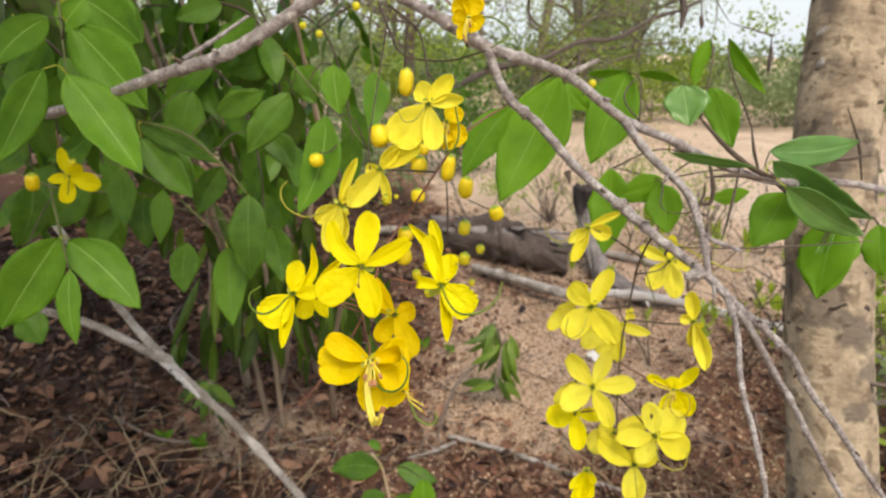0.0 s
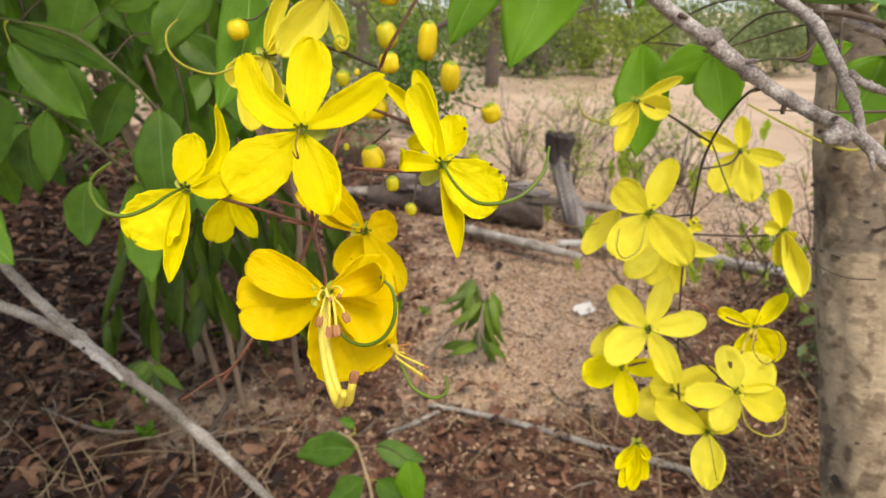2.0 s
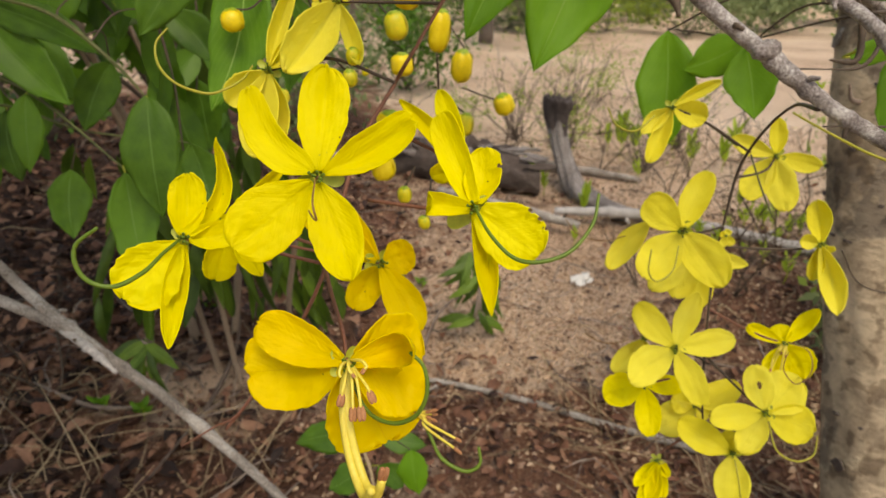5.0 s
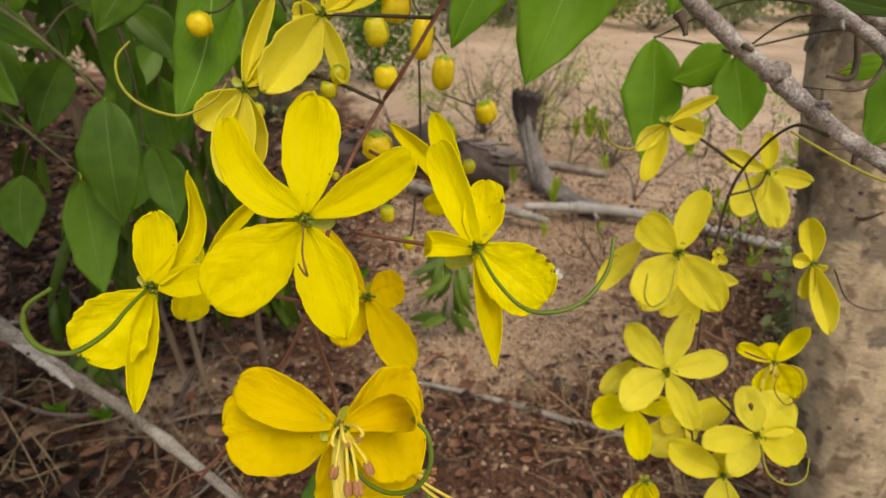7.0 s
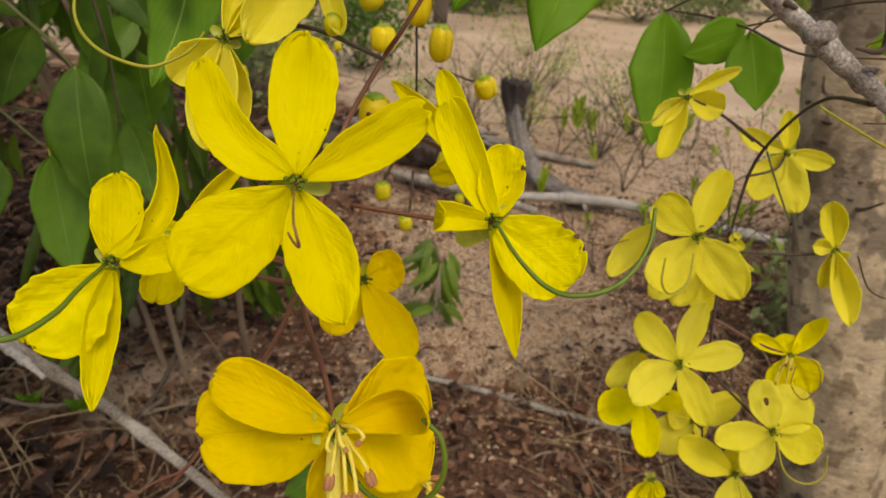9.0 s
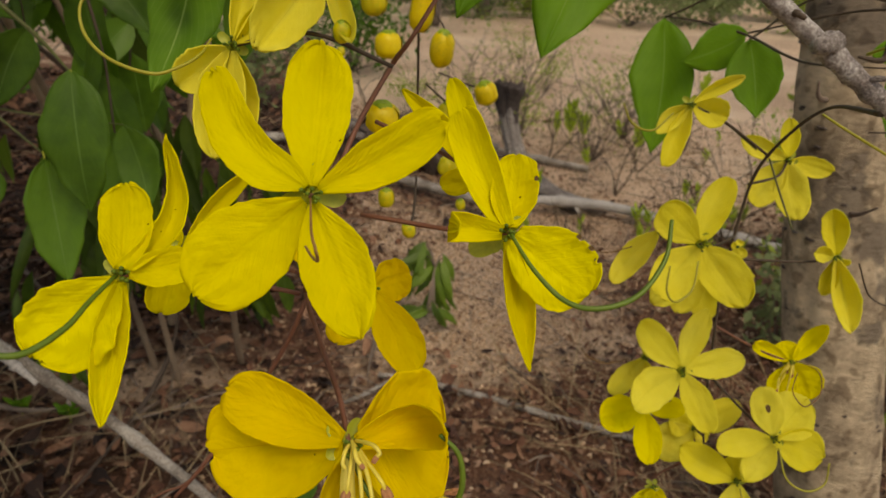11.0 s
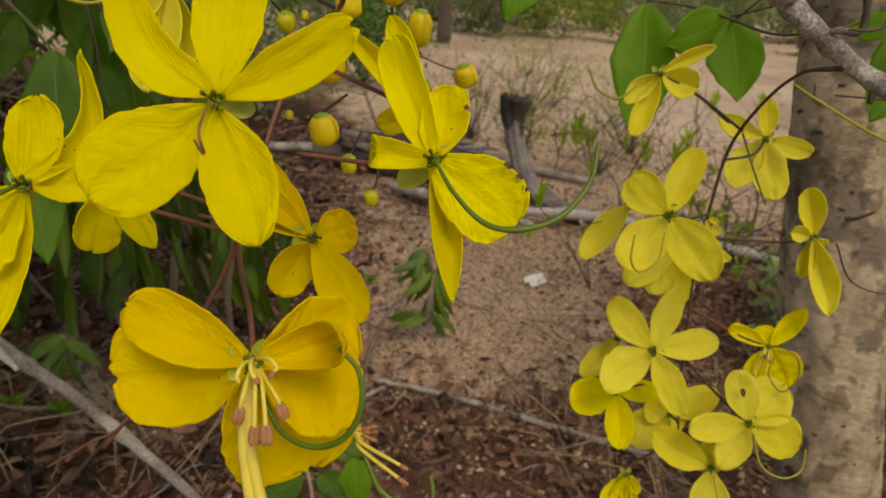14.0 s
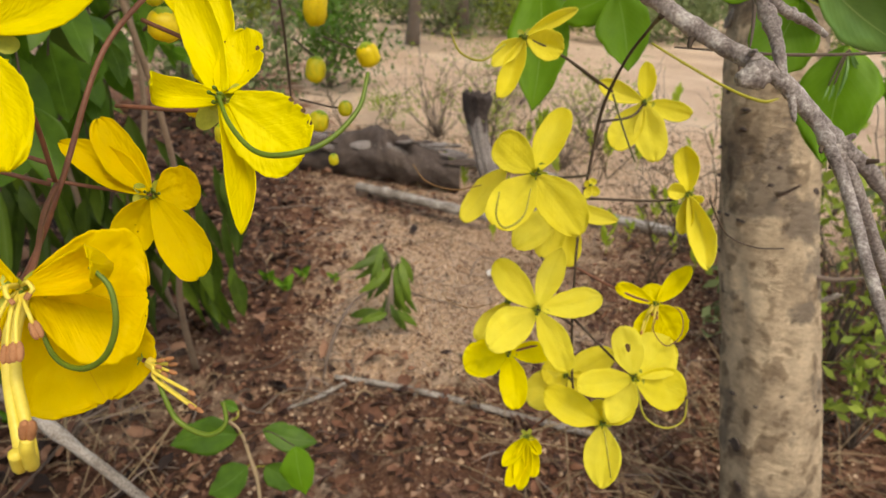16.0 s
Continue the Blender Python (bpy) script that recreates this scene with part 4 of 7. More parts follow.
# buds of the near and upper clusters
flower_bud((-0.1223, 0.5436, 0.7388), 0.0070, 0.0065, BUD, ((0.0083, 0.0077, 0.0056), (0.0156, 0.0156, 0.0122)))
flower_bud((-0.0336, 0.5641, 0.7345), 0.0076, 0.0087, BUD_GREEN, ((-0.0047, 0.0021, 0.0058), (-0.0140, 0.0158, 0.0143)))
flower_bud((-0.0080, 0.5758, 0.7306), 0.0074, 0.0134, BUD, ((-0.0035, 0.0087, 0.0146), (-0.0087, 0.0193, 0.0288)))
flower_bud((0.0067, 0.6184, 0.7040), 0.0083, 0.0117, BUD, ((0.0012, 0.0086, 0.0114), (-0.0115, 0.0203, 0.0290)))
flower_bud((0.0383, 0.6356, 0.6746), 0.0084, 0.0084, BUD, ((-0.0082, 0.0042, 0.0029), (-0.0303, 0.0167, 0.0088)))
flower_bud((-0.0375, 0.4968, 0.6695), 0.0072, 0.0078, BUD, ((-0.0000, 0.0029, 0.0076), (0.0107, -0.0042, 0.0169)))
flower_bud((-0.0262, 0.4918, 0.6557), 0.0042, 0.0049, BUD_GREEN, ((0.0006, 0.0017, 0.0046), (0.0055, 0.0052, 0.0137)))
flower_bud((-0.0158, 0.4868, 0.6420), 0.0036, 0.0042, BUD_GREEN, ((0.0019, 0.0021, 0.0055), (0.0037, 0.0179, 0.0190)))
flower_bud((-0.0548, 0.5128, 0.7128), 0.0046, 0.0049, BUD_GREEN, ((-0.0023, 0.0015, 0.0040), (-0.0052, -0.0073, 0.0093)))
flower_bud((-0.0467, 0.5141, 0.7158), 0.0020, 0.0023, BUD_GREEN)
flower_bud((-0.0494, 0.4791, 0.6796), 0.0018, 0.0021, BUD_GREEN)
flower_bud((-0.0823, 0.4792, 0.7097), 0.0036, 0.0036, BUD_GREEN)
flower_bud((-0.0427, 0.5402, 0.8076), 0.0070, 0.0122, BUD, ((-0.0015, 0.0035, 0.0112), (-0.0009, 0.0016, 0.0378)))
flower_bud((-0.0498, 0.4552, 0.7741), 0.0081, 0.0089, BUD, ((-0.0070, 0.0000, 0.0018),))
flower_bud((-0.0200, 0.4412, 0.7564), 0.0060, 0.0060, BUD, ((0.0029, 0.0019, 0.0054),))
flower_bud((-0.0166, 0.4449, 0.7671), 0.0044, 0.0044, BUD, ((-0.0011, 0.0016, 0.0053),))
flower_bud((0.0083, 0.5846, 0.6717), 0.0065, 0.0081, BUD_GREEN, ((-0.0015, 0.0024, 0.0077), (-0.0128, 0.0044, 0.0167)))
flower_bud((0.0242, 0.5987, 0.6464), 0.0050, 0.0050, BUD_GREEN, ((-0.0056, -0.0003, 0.0004), (-0.0282, -0.0005, 0.0052)))
flower_bud((-0.0259, 0.4930, 0.7225), 0.0063, 0.0059, BUD, ((-0.0046, 0.0004, 0.0025),))
flower_bud((-0.0277, 0.4352, 0.7069), 0.0065, 0.0057, BUD, ((-0.0072, -0.0012, -0.0021),))
flower_bud((0.0097, 0.5756, 0.6434), 0.0065, 0.0065, BUD_GREEN)
flower_bud((0.1021, 0.4897, 0.8130), 0.0033, 0.0033, BUD_GREEN, ((-0.0031, -0.0018, -0.0048), (-0.0070, -0.0034, -0.0089)))
flower_bud((-0.0828, 0.5347, 0.8653), 0.0036, 0.0036, BUD_GREEN, ((0.0002, 0.0043, 0.0133),))
flower_bud((-0.1306, 0.5472, 0.8502), 0.0033, 0.0033, BUD_GREEN, ((0.0013, 0.0037, 0.0112),))
flower_bud((-0.1167, 0.5463, 0.8438), 0.0033, 0.0033, BUD_GREEN)
flower_bud((-0.4653, 0.6374, 0.6856), 0.0080, 0.0111, BUD, ((-0.0047, 0.0022, 0.0081), (-0.0247, 0.0120, 0.0104)))
flower_bud((-0.4163, 0.6381, 0.7090), 0.0042, 0.0042, BUD_GREEN)
flower_bud((-0.0397, 0.4224, 0.7355), 0.0031, 0.0035, BUD_GREEN)
flower_bud((0.0179, 0.5693, 0.6219), 0.0033, 0.0038, BUD_GREEN)

# farther hanging cluster
stalk([(0.1415, 0.4235, 0.7158, 0.0014), (0.1573, 0.4693, 0.7077, 0.0009), (0.1568, 0.4891, 0.6921, 0.0009), (0.1550, 0.5044, 0.6675, 0.0010), (0.1522, 0.5037, 0.6374, 0.0009), (0.1483, 0.4967, 0.6104, 0.0009), (0.1466, 0.4889, 0.5840, 0.0008), (0.1471, 0.4824, 0.5525, 0.0008), (0.1503, 0.4744, 0.5170, 0.0007), (0.1582, 0.4652, 0.5063, 0.0005)], "dark brown arching stalk of the farther flower cluster", STALK_DARK)
blossom((0.1145, 0.4676, 0.6452), (-0.30, -0.91, 0.28), [(0.0156, 0.0163, 0.0255, 0.0161, 0.12), (-0.0162, 0.0111, 0.0132, 0.0204, 0.12), (-0.0189, -0.0105, -0.0215, 0.0232, 0.12), (0.0199, -0.0131, -0.0244, 0.0243, 0.12)], PETAL_PALE, style=[(-0.0037, -0.0081, -0.0044), (-0.0079, -0.0162, -0.0142), (-0.0162, -0.0199, -0.0182), (-0.0203, -0.0182, -0.0135), (-0.0189, -0.0136, -0.0041)], pedicel=[(0.0136, 0.0100, -0.0051), (0.0370, 0.0347, -0.0116)], label='lemon yellow blossom in the farther cluster')
blossom((0.1069, 0.4935, 0.6405), (-0.26, -0.92, 0.28), [(-0.0216, -0.0058, -0.0260, 0.0152, 0.12), (0.0077, 0.0084, 0.0107, 0.0099, 0.12)], PETAL_PALE, style=[(-0.0122, 0.0005, -0.0095), (-0.0264, -0.0043, -0.0104), (-0.0399, -0.0050, -0.0060), (-0.0464, -0.0022, 0.0017)], style_mat=STYLE_DRY, sepal_size=0.6, label='pale blossom seen edge-on with thin brown style')
blossom((0.1418, 0.5062, 0.6160), (-0.33, -0.89, 0.32), [(-0.0251, -0.0028, -0.0234, 0.0210, 0.12), (0.0056, -0.0061, -0.0335, 0.0193, 0.12), (0.0328, 0.0030, -0.0105, 0.0112, 0.12), (-0.0096, -0.0026, -0.0292, 0.0176, 0.12)], PETAL_PALE, pedicel=[(0.0051, -0.0071, -0.0048), (0.0065, -0.0110, -0.0124)], sepal_size=0.7, label='pale blossom hidden behind a brighter one')
blossom((0.1230, 0.4706, 0.5732), (-0.30, -0.84, 0.45), [(0.0140, 0.0147, 0.0272, 0.0153, 0.12), (-0.0202, 0.0121, 0.0217, 0.0180, 0.12), (0.0349, 0.0043, 0.0042, 0.0173, 0.12), (-0.0253, -0.0085, -0.0159, 0.0231, 0.12), (0.0148, -0.0143, -0.0273, 0.0171, 0.12)], PETAL_PALE, pedicel=[(0.0147, 0.0086, -0.0091), (0.0241, 0.0122, -0.0169)], label='five-petalled lemon yellow blossom on a short stalk')
blossom((0.1123, 0.4782, 0.5429), (-0.26, -0.83, 0.50), [(-0.0240, -0.0025, -0.0057, 0.0216, 0.12), (0.0036, -0.0124, -0.0275, 0.0160, 0.12), (0.0243, 0.0018, -0.0018, 0.0125, 0.12)], PETAL, pedicel=[(0.0190, 0.0058, 0.0006), (0.0355, 0.0026, 0.0026)], label='deep yellow blossom beneath a paler one')
blossom((0.1124, 0.4905, 0.5669), (-0.26, -0.86, 0.44), [(-0.0166, -0.0039, -0.0210, 0.0141, 0.12), (0.0089, 0.0077, 0.0087, 0.0141, 0.12), (-0.0010, -0.0012, -0.0144, 0.0141, 0.12)], PETAL_PALE, style=[(-0.0071, 0.0031, -0.0028), (-0.0203, -0.0013, -0.0025), (-0.0312, -0.0020, 0.0017), (-0.0354, -0.0003, 0.0063)], style_mat=STYLE_DRY, sepal_size=0.6, label='pale blossom turned away with thin brown style')
blossom((0.1489, 0.4867, 0.5213), (-0.32, -0.79, 0.52), [(-0.0218, -0.0040, -0.0153, 0.0254, 0.12), (0.0288, 0.0083, 0.0096, 0.0196, 0.12), (-0.0132, 0.0045, 0.0012, 0.0182, 0.12), (0.0090, -0.0018, -0.0051, 0.0144, 0.12)], PETAL_PALE, pedicel=[(0.0007, -0.0098, 0.0023)], sepal_size=1.3, label='pale blossom facing away low on the stalk')
blossom((0.1741, 0.4567, 0.5399), (-0.40, -0.76, 0.50), [(-0.0040, 0.0146, 0.0220, 0.0179, 0.12), (0.0232, 0.0144, 0.0146, 0.0293, 0.12), (0.0273, -0.0054, -0.0097, 0.0256, 0.12), (-0.0306, 0.0005, -0.0032, 0.0165, 0.12), (-0.0130, -0.0063, -0.0219, 0.0185, 0.12)], PETAL_PALE, style=[(-0.0011, -0.0065, -0.0002), (0.0012, -0.0152, -0.0121), (0.0108, -0.0190, -0.0168), (0.0204, -0.0177, -0.0139), (0.0231, -0.0130, -0.0044)], pedicel=[(-0.0074, 0.0150, 0.0032), (-0.0264, 0.0273, 0.0196)], hole=True, label='bright yellow blossom with a small dark hole in one petal')
blossom((0.1611, 0.4565, 0.5115), (-0.36, -0.75, 0.56), [(-0.0024, -0.0169, -0.0277, 0.0228, 0.12), (-0.0305, 0.0076, 0.0158, 0.0204, 0.12), (-0.0025, 0.0078, 0.0094, 0.0157, 0.12), (0.0187, 0.0072, 0.0070, 0.0170, 0.12)], PETAL_PALE, style=[(-0.0014, -0.0062, 0.0006), (-0.0008, -0.0136, -0.0076), (0.0012, -0.0182, -0.0200)], pedicel=[(-0.0001, 0.0083, -0.0063)], label='yellow blossom hanging at the end of the stalk')
blossom((0.1934, 0.4861, 0.5663), (-0.43, -0.80, 0.42), [(-0.0228, 0.0035, 0.0101, 0.0090, 0.12), (0.0194, 0.0073, 0.0187, 0.0111, 0.12), (-0.0010, 0.0093, 0.0077, 0.0139, 0.12), (-0.0062, -0.0074, -0.0194, 0.0159, 0.12), (0.0135, -0.0054, -0.0205, 0.0229, 0.12)], PETAL, style=[(-0.0006, -0.0030, 0.0035), (0.0083, -0.0100, 0.0015), (0.0089, -0.0159, -0.0085), (0.0006, -0.0184, -0.0148), (-0.0068, -0.0155, -0.0069), (-0.0045, -0.0119, 0.0025)], style_mat=STYLE_DRY, pedicel=[(-0.0185, 0.0040, 0.0057), (-0.0464, 0.0039, 0.0209)], stamens=6, label='withering yellow blossom with brown curled stamens')
blossom((0.2022, 0.4920, 0.6271), (-0.46, -0.84, 0.29), [(-0.0023, 0.0103, 0.0218, 0.0146, 0.20), (-0.0103, 0.0025, 0.0013, 0.0100, 0.20), (0.0113, -0.0134, -0.0360, 0.0152, 0.20), (0.0061, 0.0019, -0.0067, 0.0113, 0.20), (0.0005, 0.0002, -0.0222, 0.0101, 0.20)], PETAL_PALE, pedicel=[(-0.0113, 0.0062, -0.0057), (-0.0505, 0.0079, -0.0052)], fold=0.45, label='lemon blossom seen in profile')
blossom((0.1875, 0.5300, 0.6661), (-0.41, -0.89, 0.19), [(0.0029, 0.0117, 0.0198, 0.0113, 0.12), (-0.0248, 0.0074, 0.0093, 0.0127, 0.12), (-0.0147, -0.0030, -0.0245, 0.0191, 0.12), (0.0057, -0.0130, -0.0291, 0.0196, 0.12), (0.0281, 0.0001, -0.0065, 0.0127, 0.12)], PETAL_PALE, pedicel=[(-0.0114, -0.0117, -0.0052), (-0.0332, -0.0230, -0.0059)], label='greenish pale yellow blossom below the grey branch')
blossom((0.1113, 0.4991, 0.7006), (-0.28, -0.95, 0.12), [(0.0246, 0.0050, 0.0123, 0.0076, 0.20), (0.0183, -0.0017, -0.0054, 0.0158, 0.15), (-0.0119, -0.0119, -0.0255, 0.0113, 0.20), (-0.0146, -0.0028, -0.0127, 0.0107, 0.20)], PETAL_PALE, style=[(-0.0099, -0.0055, -0.0029), (-0.0208, -0.0123, -0.0092), (-0.0311, -0.0134, -0.0060), (-0.0354, -0.0105, 0.0021)], pedicel=[(0.0201, 0.0036, -0.0084), (0.0468, 0.0033, -0.0245)], fold=0.45, label='yellow blossom pointing sideways below a green leaf')
blossom((0.1265, 0.4743, 0.4893), (-0.27, -0.76, 0.59), [(-0.0119, -0.0132, -0.0231, 0.0093, 0.30), (-0.0053, -0.0154, -0.0238, 0.0108, 0.30), (0.0037, -0.0098, -0.0206, 0.0094, 0.30), (-0.0137, -0.0059, -0.0151, 0.0087, 0.30), (0.0079, -0.0037, -0.0102, 0.0072, 0.30)], PETAL, pedicel=[(0.0074, 0.0103, -0.0013), (0.0206, 0.0024, 0.0198)], label='half-closed crumpled yellow blossom hanging low')
blossom((0.1518, 0.4976, 0.6298), (-0.36, -0.89, 0.29), [(0.0032, -0.0036, -0.0041, 0.0054, 0.30), (-0.0028, -0.0043, -0.0056, 0.0047, 0.30), (0.0020, 0.0012, 0.0031, 0.0047, 0.30), (-0.0034, 0.0003, 0.0010, 0.0040, 0.30)], PETAL_PALE, sepal_size=0.4, label='tiny crumpled yellow blossom against the stalk')
stalk([(0.1510, 0.5034, 0.6792, 0.0005), (0.1314, 0.5026, 0.6922, 0.0004)], "thin green flower stalk", SHOOT)
stalk([(0.1671, 0.4868, 0.7007, 0.00070), (0.1757, 0.4861, 0.6963, 0.00070), (0.1890, 0.4839, 0.6897, 0.00075), (0.2030, 0.4816, 0.6831, 0.00080), (0.2145, 0.4806, 0.6788, 0.00090), (0.2242, 0.4808, 0.6767, 0.00100), (0.2318, 0.4827, 0.6779, 0.00060)], "thin olive green flower stalk without blossom", STYLE_OLIVE)
stalk([(0.1582, 0.5020, 0.6752, 0.0006), (0.1618, 0.4912, 0.6606, 0.0006), (0.1669, 0.4827, 0.6464, 0.0005)], "short green stalk without blossom", SHOOT)
stalk([(0.2095, 0.4847, 0.6272, 0.0005), (0.2252, 0.4879, 0.6066, 0.0005), (0.2482, 0.4948, 0.5957, 0.0005), (0.2789, 0.5133, 0.5866, 0.0006)], "thin bare twig beside the trunk", STALK_DARK)
blossom((-0.0135, 0.3386, 0.6360), (0.93, -0.36, -0.10), [], PETAL, style=[(0.0018, -0.0013, -0.0025), (0.0045, -0.0055, -0.0063), (0.0079, -0.0084, -0.0118), (0.0150, -0.0113, -0.0140), (0.0196, -0.0108, -0.0116), (0.0193, -0.0085, -0.0066)], pedicel=[(-0.0128, 0.0097, -0.0062), (-0.0295, 0.0250, -0.0010)], sepal_size=0.7, stamens=9, hang=0.25, label='faded blossom without petals, orange stamens and green style')

# grey branches overhead
branch([(-0.0639, 0.4671, 0.8800, 0.0045), (-0.0322, 0.4650, 0.8660, 0.0045), (-0.0043, 0.4626, 0.8519, 0.0045), (0.0243, 0.4629, 0.8363, 0.0049), (0.0515, 0.4699, 0.8287, 0.0043), (0.0850, 0.4792, 0.8170, 0.0041), (0.1274, 0.4878, 0.7879, 0.0039), (0.1643, 0.5028, 0.7734, 0.0037), (0.2020, 0.5213, 0.7566, 0.0039), (0.2470, 0.5405, 0.7401, 0.0038), (0.2944, 0.5623, 0.7314, 0.0038), (0.3552, 0.5971, 0.7268, 0.0037), (0.4158, 0.6293, 0.7145, 0.0039)], "grey-brown branch with knots running over the clusters")
long_branch = branch([(0.0243, 0.4629, 0.8363, 0.0043), (0.0332, 0.4600, 0.8155, 0.0036), (0.0442, 0.4559, 0.8000, 0.0036), (0.0633, 0.4506, 0.7857, 0.0036), (0.0897, 0.4408, 0.7589, 0.0036), (0.1214, 0.4323, 0.7348, 0.0036), (0.1445, 0.4243, 0.7174, 0.0035), (0.1601, 0.4149, 0.7076, 0.0035), (0.1731, 0.3997, 0.6998, 0.0034), (0.1914, 0.3937, 0.6833, 0.0032), (0.2004, 0.3911, 0.6763, 0.0031), (0.2102, 0.3906, 0.6692, 0.0029), (0.2317, 0.3911, 0.6494, 0.0028), (0.2460, 0.3884, 0.6279, 0.0026), (0.2661, 0.3844, 0.6043, 0.0024), (0.2892, 0.3784, 0.5735, 0.0022), (0.3158, 0.3711, 0.5413, 0.0019)], "long forked grey branch sloping down")
knot(long_branch, (0.1207, 0.4310, 0.7370), (0.1259, 0.4315, 0.7382), 0.0040)
knot(long_branch, (0.1661, 0.3993, 0.6997), (0.1714, 0.3993, 0.7009), 0.0042)
part("snag", mesh_of("snag", *tube([(0.0837, 0.4396, 0.7557, 0.0024), (0.0849, 0.4368, 0.7522, 0.0014), (0.0854, 0.4352, 0.7489, 0.0008)], 9, 4, 0.12, 3), TWIG), long_branch)
branch([(0.1773, 0.3980, 0.6968, 0.0018), (0.1776, 0.3941, 0.6913, 0.0014), (0.1779, 0.3916, 0.6865, 0.0006)], "short pointed snag under the fork", None, False)
branch([(0.1899, 0.3939, 0.6843, 0.0029), (0.2031, 0.3894, 0.6673, 0.0027), (0.2217, 0.3880, 0.6389, 0.0024), (0.2346, 0.3852, 0.6206, 0.0022), (0.2519, 0.3793, 0.5916, 0.0020), (0.2733, 0.3722, 0.5581, 0.0019), (0.2946, 0.3667, 0.5293, 0.0015)], "side twig of the long grey branch")
branch([(0.1275, 0.4875, 0.7871, 0.0038), (0.1450, 0.4690, 0.7647, 0.0035), (0.1658, 0.4411, 0.7451, 0.0031), (0.1717, 0.4194, 0.7253, 0.0028), (0.1729, 0.4042, 0.7106, 0.0024), (0.1739, 0.3975, 0.6995, 0.0020)], "short grey branch crossing to the lower one")
branch([(0.1860, 0.3950, 0.6887, 0.0024), (0.1889, 0.3772, 0.6721, 0.0021), (0.1859, 0.3507, 0.6493, 0.0020), (0.1907, 0.3332, 0.6265, 0.0018), (0.1947, 0.3205, 0.6056, 0.0017), (0.1956, 0.3123, 0.5931, 0.0016)], "thin grey dead twig hanging down")
branch([(0.0849, 0.4802, 0.8201, 0.0028), (0.0947, 0.4825, 0.8249, 0.0022), (0.1046, 0.4848, 0.8298, 0.0016)], "broken grey branch stub")
branch([(-0.1097, 0.5699, 0.8830, 0.0067), (-0.1343, 0.5684, 0.8677, 0.0063), (-0.1575, 0.5614, 0.8514, 0.0065), (-0.1879, 0.5529, 0.8323, 0.0063), (-0.2171, 0.5453, 0.8187, 0.0063), (-0.2522, 0.5511, 0.8091, 0.0059), (-0.2897, 0.5602, 0.7971, 0.0056), (-0.3844, 0.6076, 0.7702, 0.0056), (-0.4912, 0.6554, 0.7476, 0.0055)], "grey branch among leaves with short snags")
branch([(-0.2405, 0.5556, 0.8202, 0.0025), (-0.2166, 0.5682, 0.8373, 0.0020), (-0.1919, 0.5874, 0.8583, 0.0015)], "thin pale grey side twig")
seed_pod([(0.2333, 0.7841, 0.9111, 0.0006), (0.2347, 0.7793, 0.8961, 0.0032), (0.2373, 0.7751, 0.8823, 0.0038), (0.2350, 0.7695, 0.8654, 0.0022), (0.2340, 0.7682, 0.8617, 0.0004)], "curled pale brown dry pod hanging overhead")
seed_pod([(0.2720, 0.8416, 0.9172, 0.0005), (0.2730, 0.8313, 0.8849, 0.0008), (0.2727, 0.8288, 0.8772, 0.0024), (0.2738, 0.8264, 0.8695, 0.0024), (0.2734, 0.8247, 0.8643, 0.0005)], "small dark dry pod hanging overhead")
seed_pod([(0.3797, 0.8850, 0.8630, 0.0006), (0.3796, 0.8810, 0.8506, 0.0011), (0.3796, 0.8766, 0.8368, 0.0027), (0.3782, 0.8720, 0.8230, 0.0025), (0.3766, 0.8683, 0.8119, 0.0006)], "dark slender dry pod hanging near the trunk")
twig([(0.3243, 0.8848, 0.8754, 0.0009), (0.3535, 0.8846, 0.8678, 0.0009), (0.3798, 0.8846, 0.8616, 0.0007), (0.3932, 0.8870, 0.8661, 0.0006)], "thin dark twig carrying a dry pod")
twig([(0.2277, 0.8073, 0.9192, 0.0009), (0.2333, 0.7845, 0.9123, 0.0008), (0.2719, 0.8424, 0.9198, 0.0008), (0.3242, 0.8852, 0.8767, 0.0009)], "thin dark twig overhead")
twig([(0.2044, 0.5208, 0.7545, 0.0018), (0.2085, 0.5149, 0.7353, 0.0018), (0.2061, 0.5106, 0.7223, 0.0016), (0.1925, 0.5097, 0.7228, 0.0014)])
twig([(0.1960, 0.5305, 0.7866, 0.0018), (0.2216, 0.5300, 0.7628, 0.0021), (0.2449, 0.5321, 0.7473, 0.0023), (0.2751, 0.5519, 0.7362, 0.0024)])
twig([(0.2409, 0.5423, 0.7801, 0.0012), (0.2442, 0.5363, 0.7604, 0.0014), (0.2540, 0.5413, 0.7412, 0.0014)])
branch([(0.1729, 0.4131, 0.7229, 0.0022), (0.1797, 0.4127, 0.7189, 0.0019), (0.1896, 0.4145, 0.7155, 0.0016), (0.1992, 0.4171, 0.7115, 0.0012)], "short grey stub beside the fork", None, False)
twig([(0.2655, 0.5515, 0.7373, 0.0017), (0.2952, 0.5579, 0.7175, 0.0017), (0.3256, 0.5649, 0.6994, 0.0015), (0.3667, 0.5750, 0.6882, 0.0013)])
twig([(0.2332, 0.5325, 0.7514, 0.0012), (0.2259, 0.5150, 0.7314, 0.0011), (0.2129, 0.4863, 0.7106, 0.0009), (0.2055, 0.4721, 0.7010, 0.0007)])
twig([(0.3686, 0.6503, 0.7907, 0.0011), (0.3811, 0.6405, 0.7575, 0.0014), (0.3855, 0.6301, 0.7240, 0.0016)])
twig([(0.3285, 0.6111, 0.7441, 0.0016), (0.3597, 0.6142, 0.7464, 0.0016), (0.3804, 0.6171, 0.7504, 0.0016)])
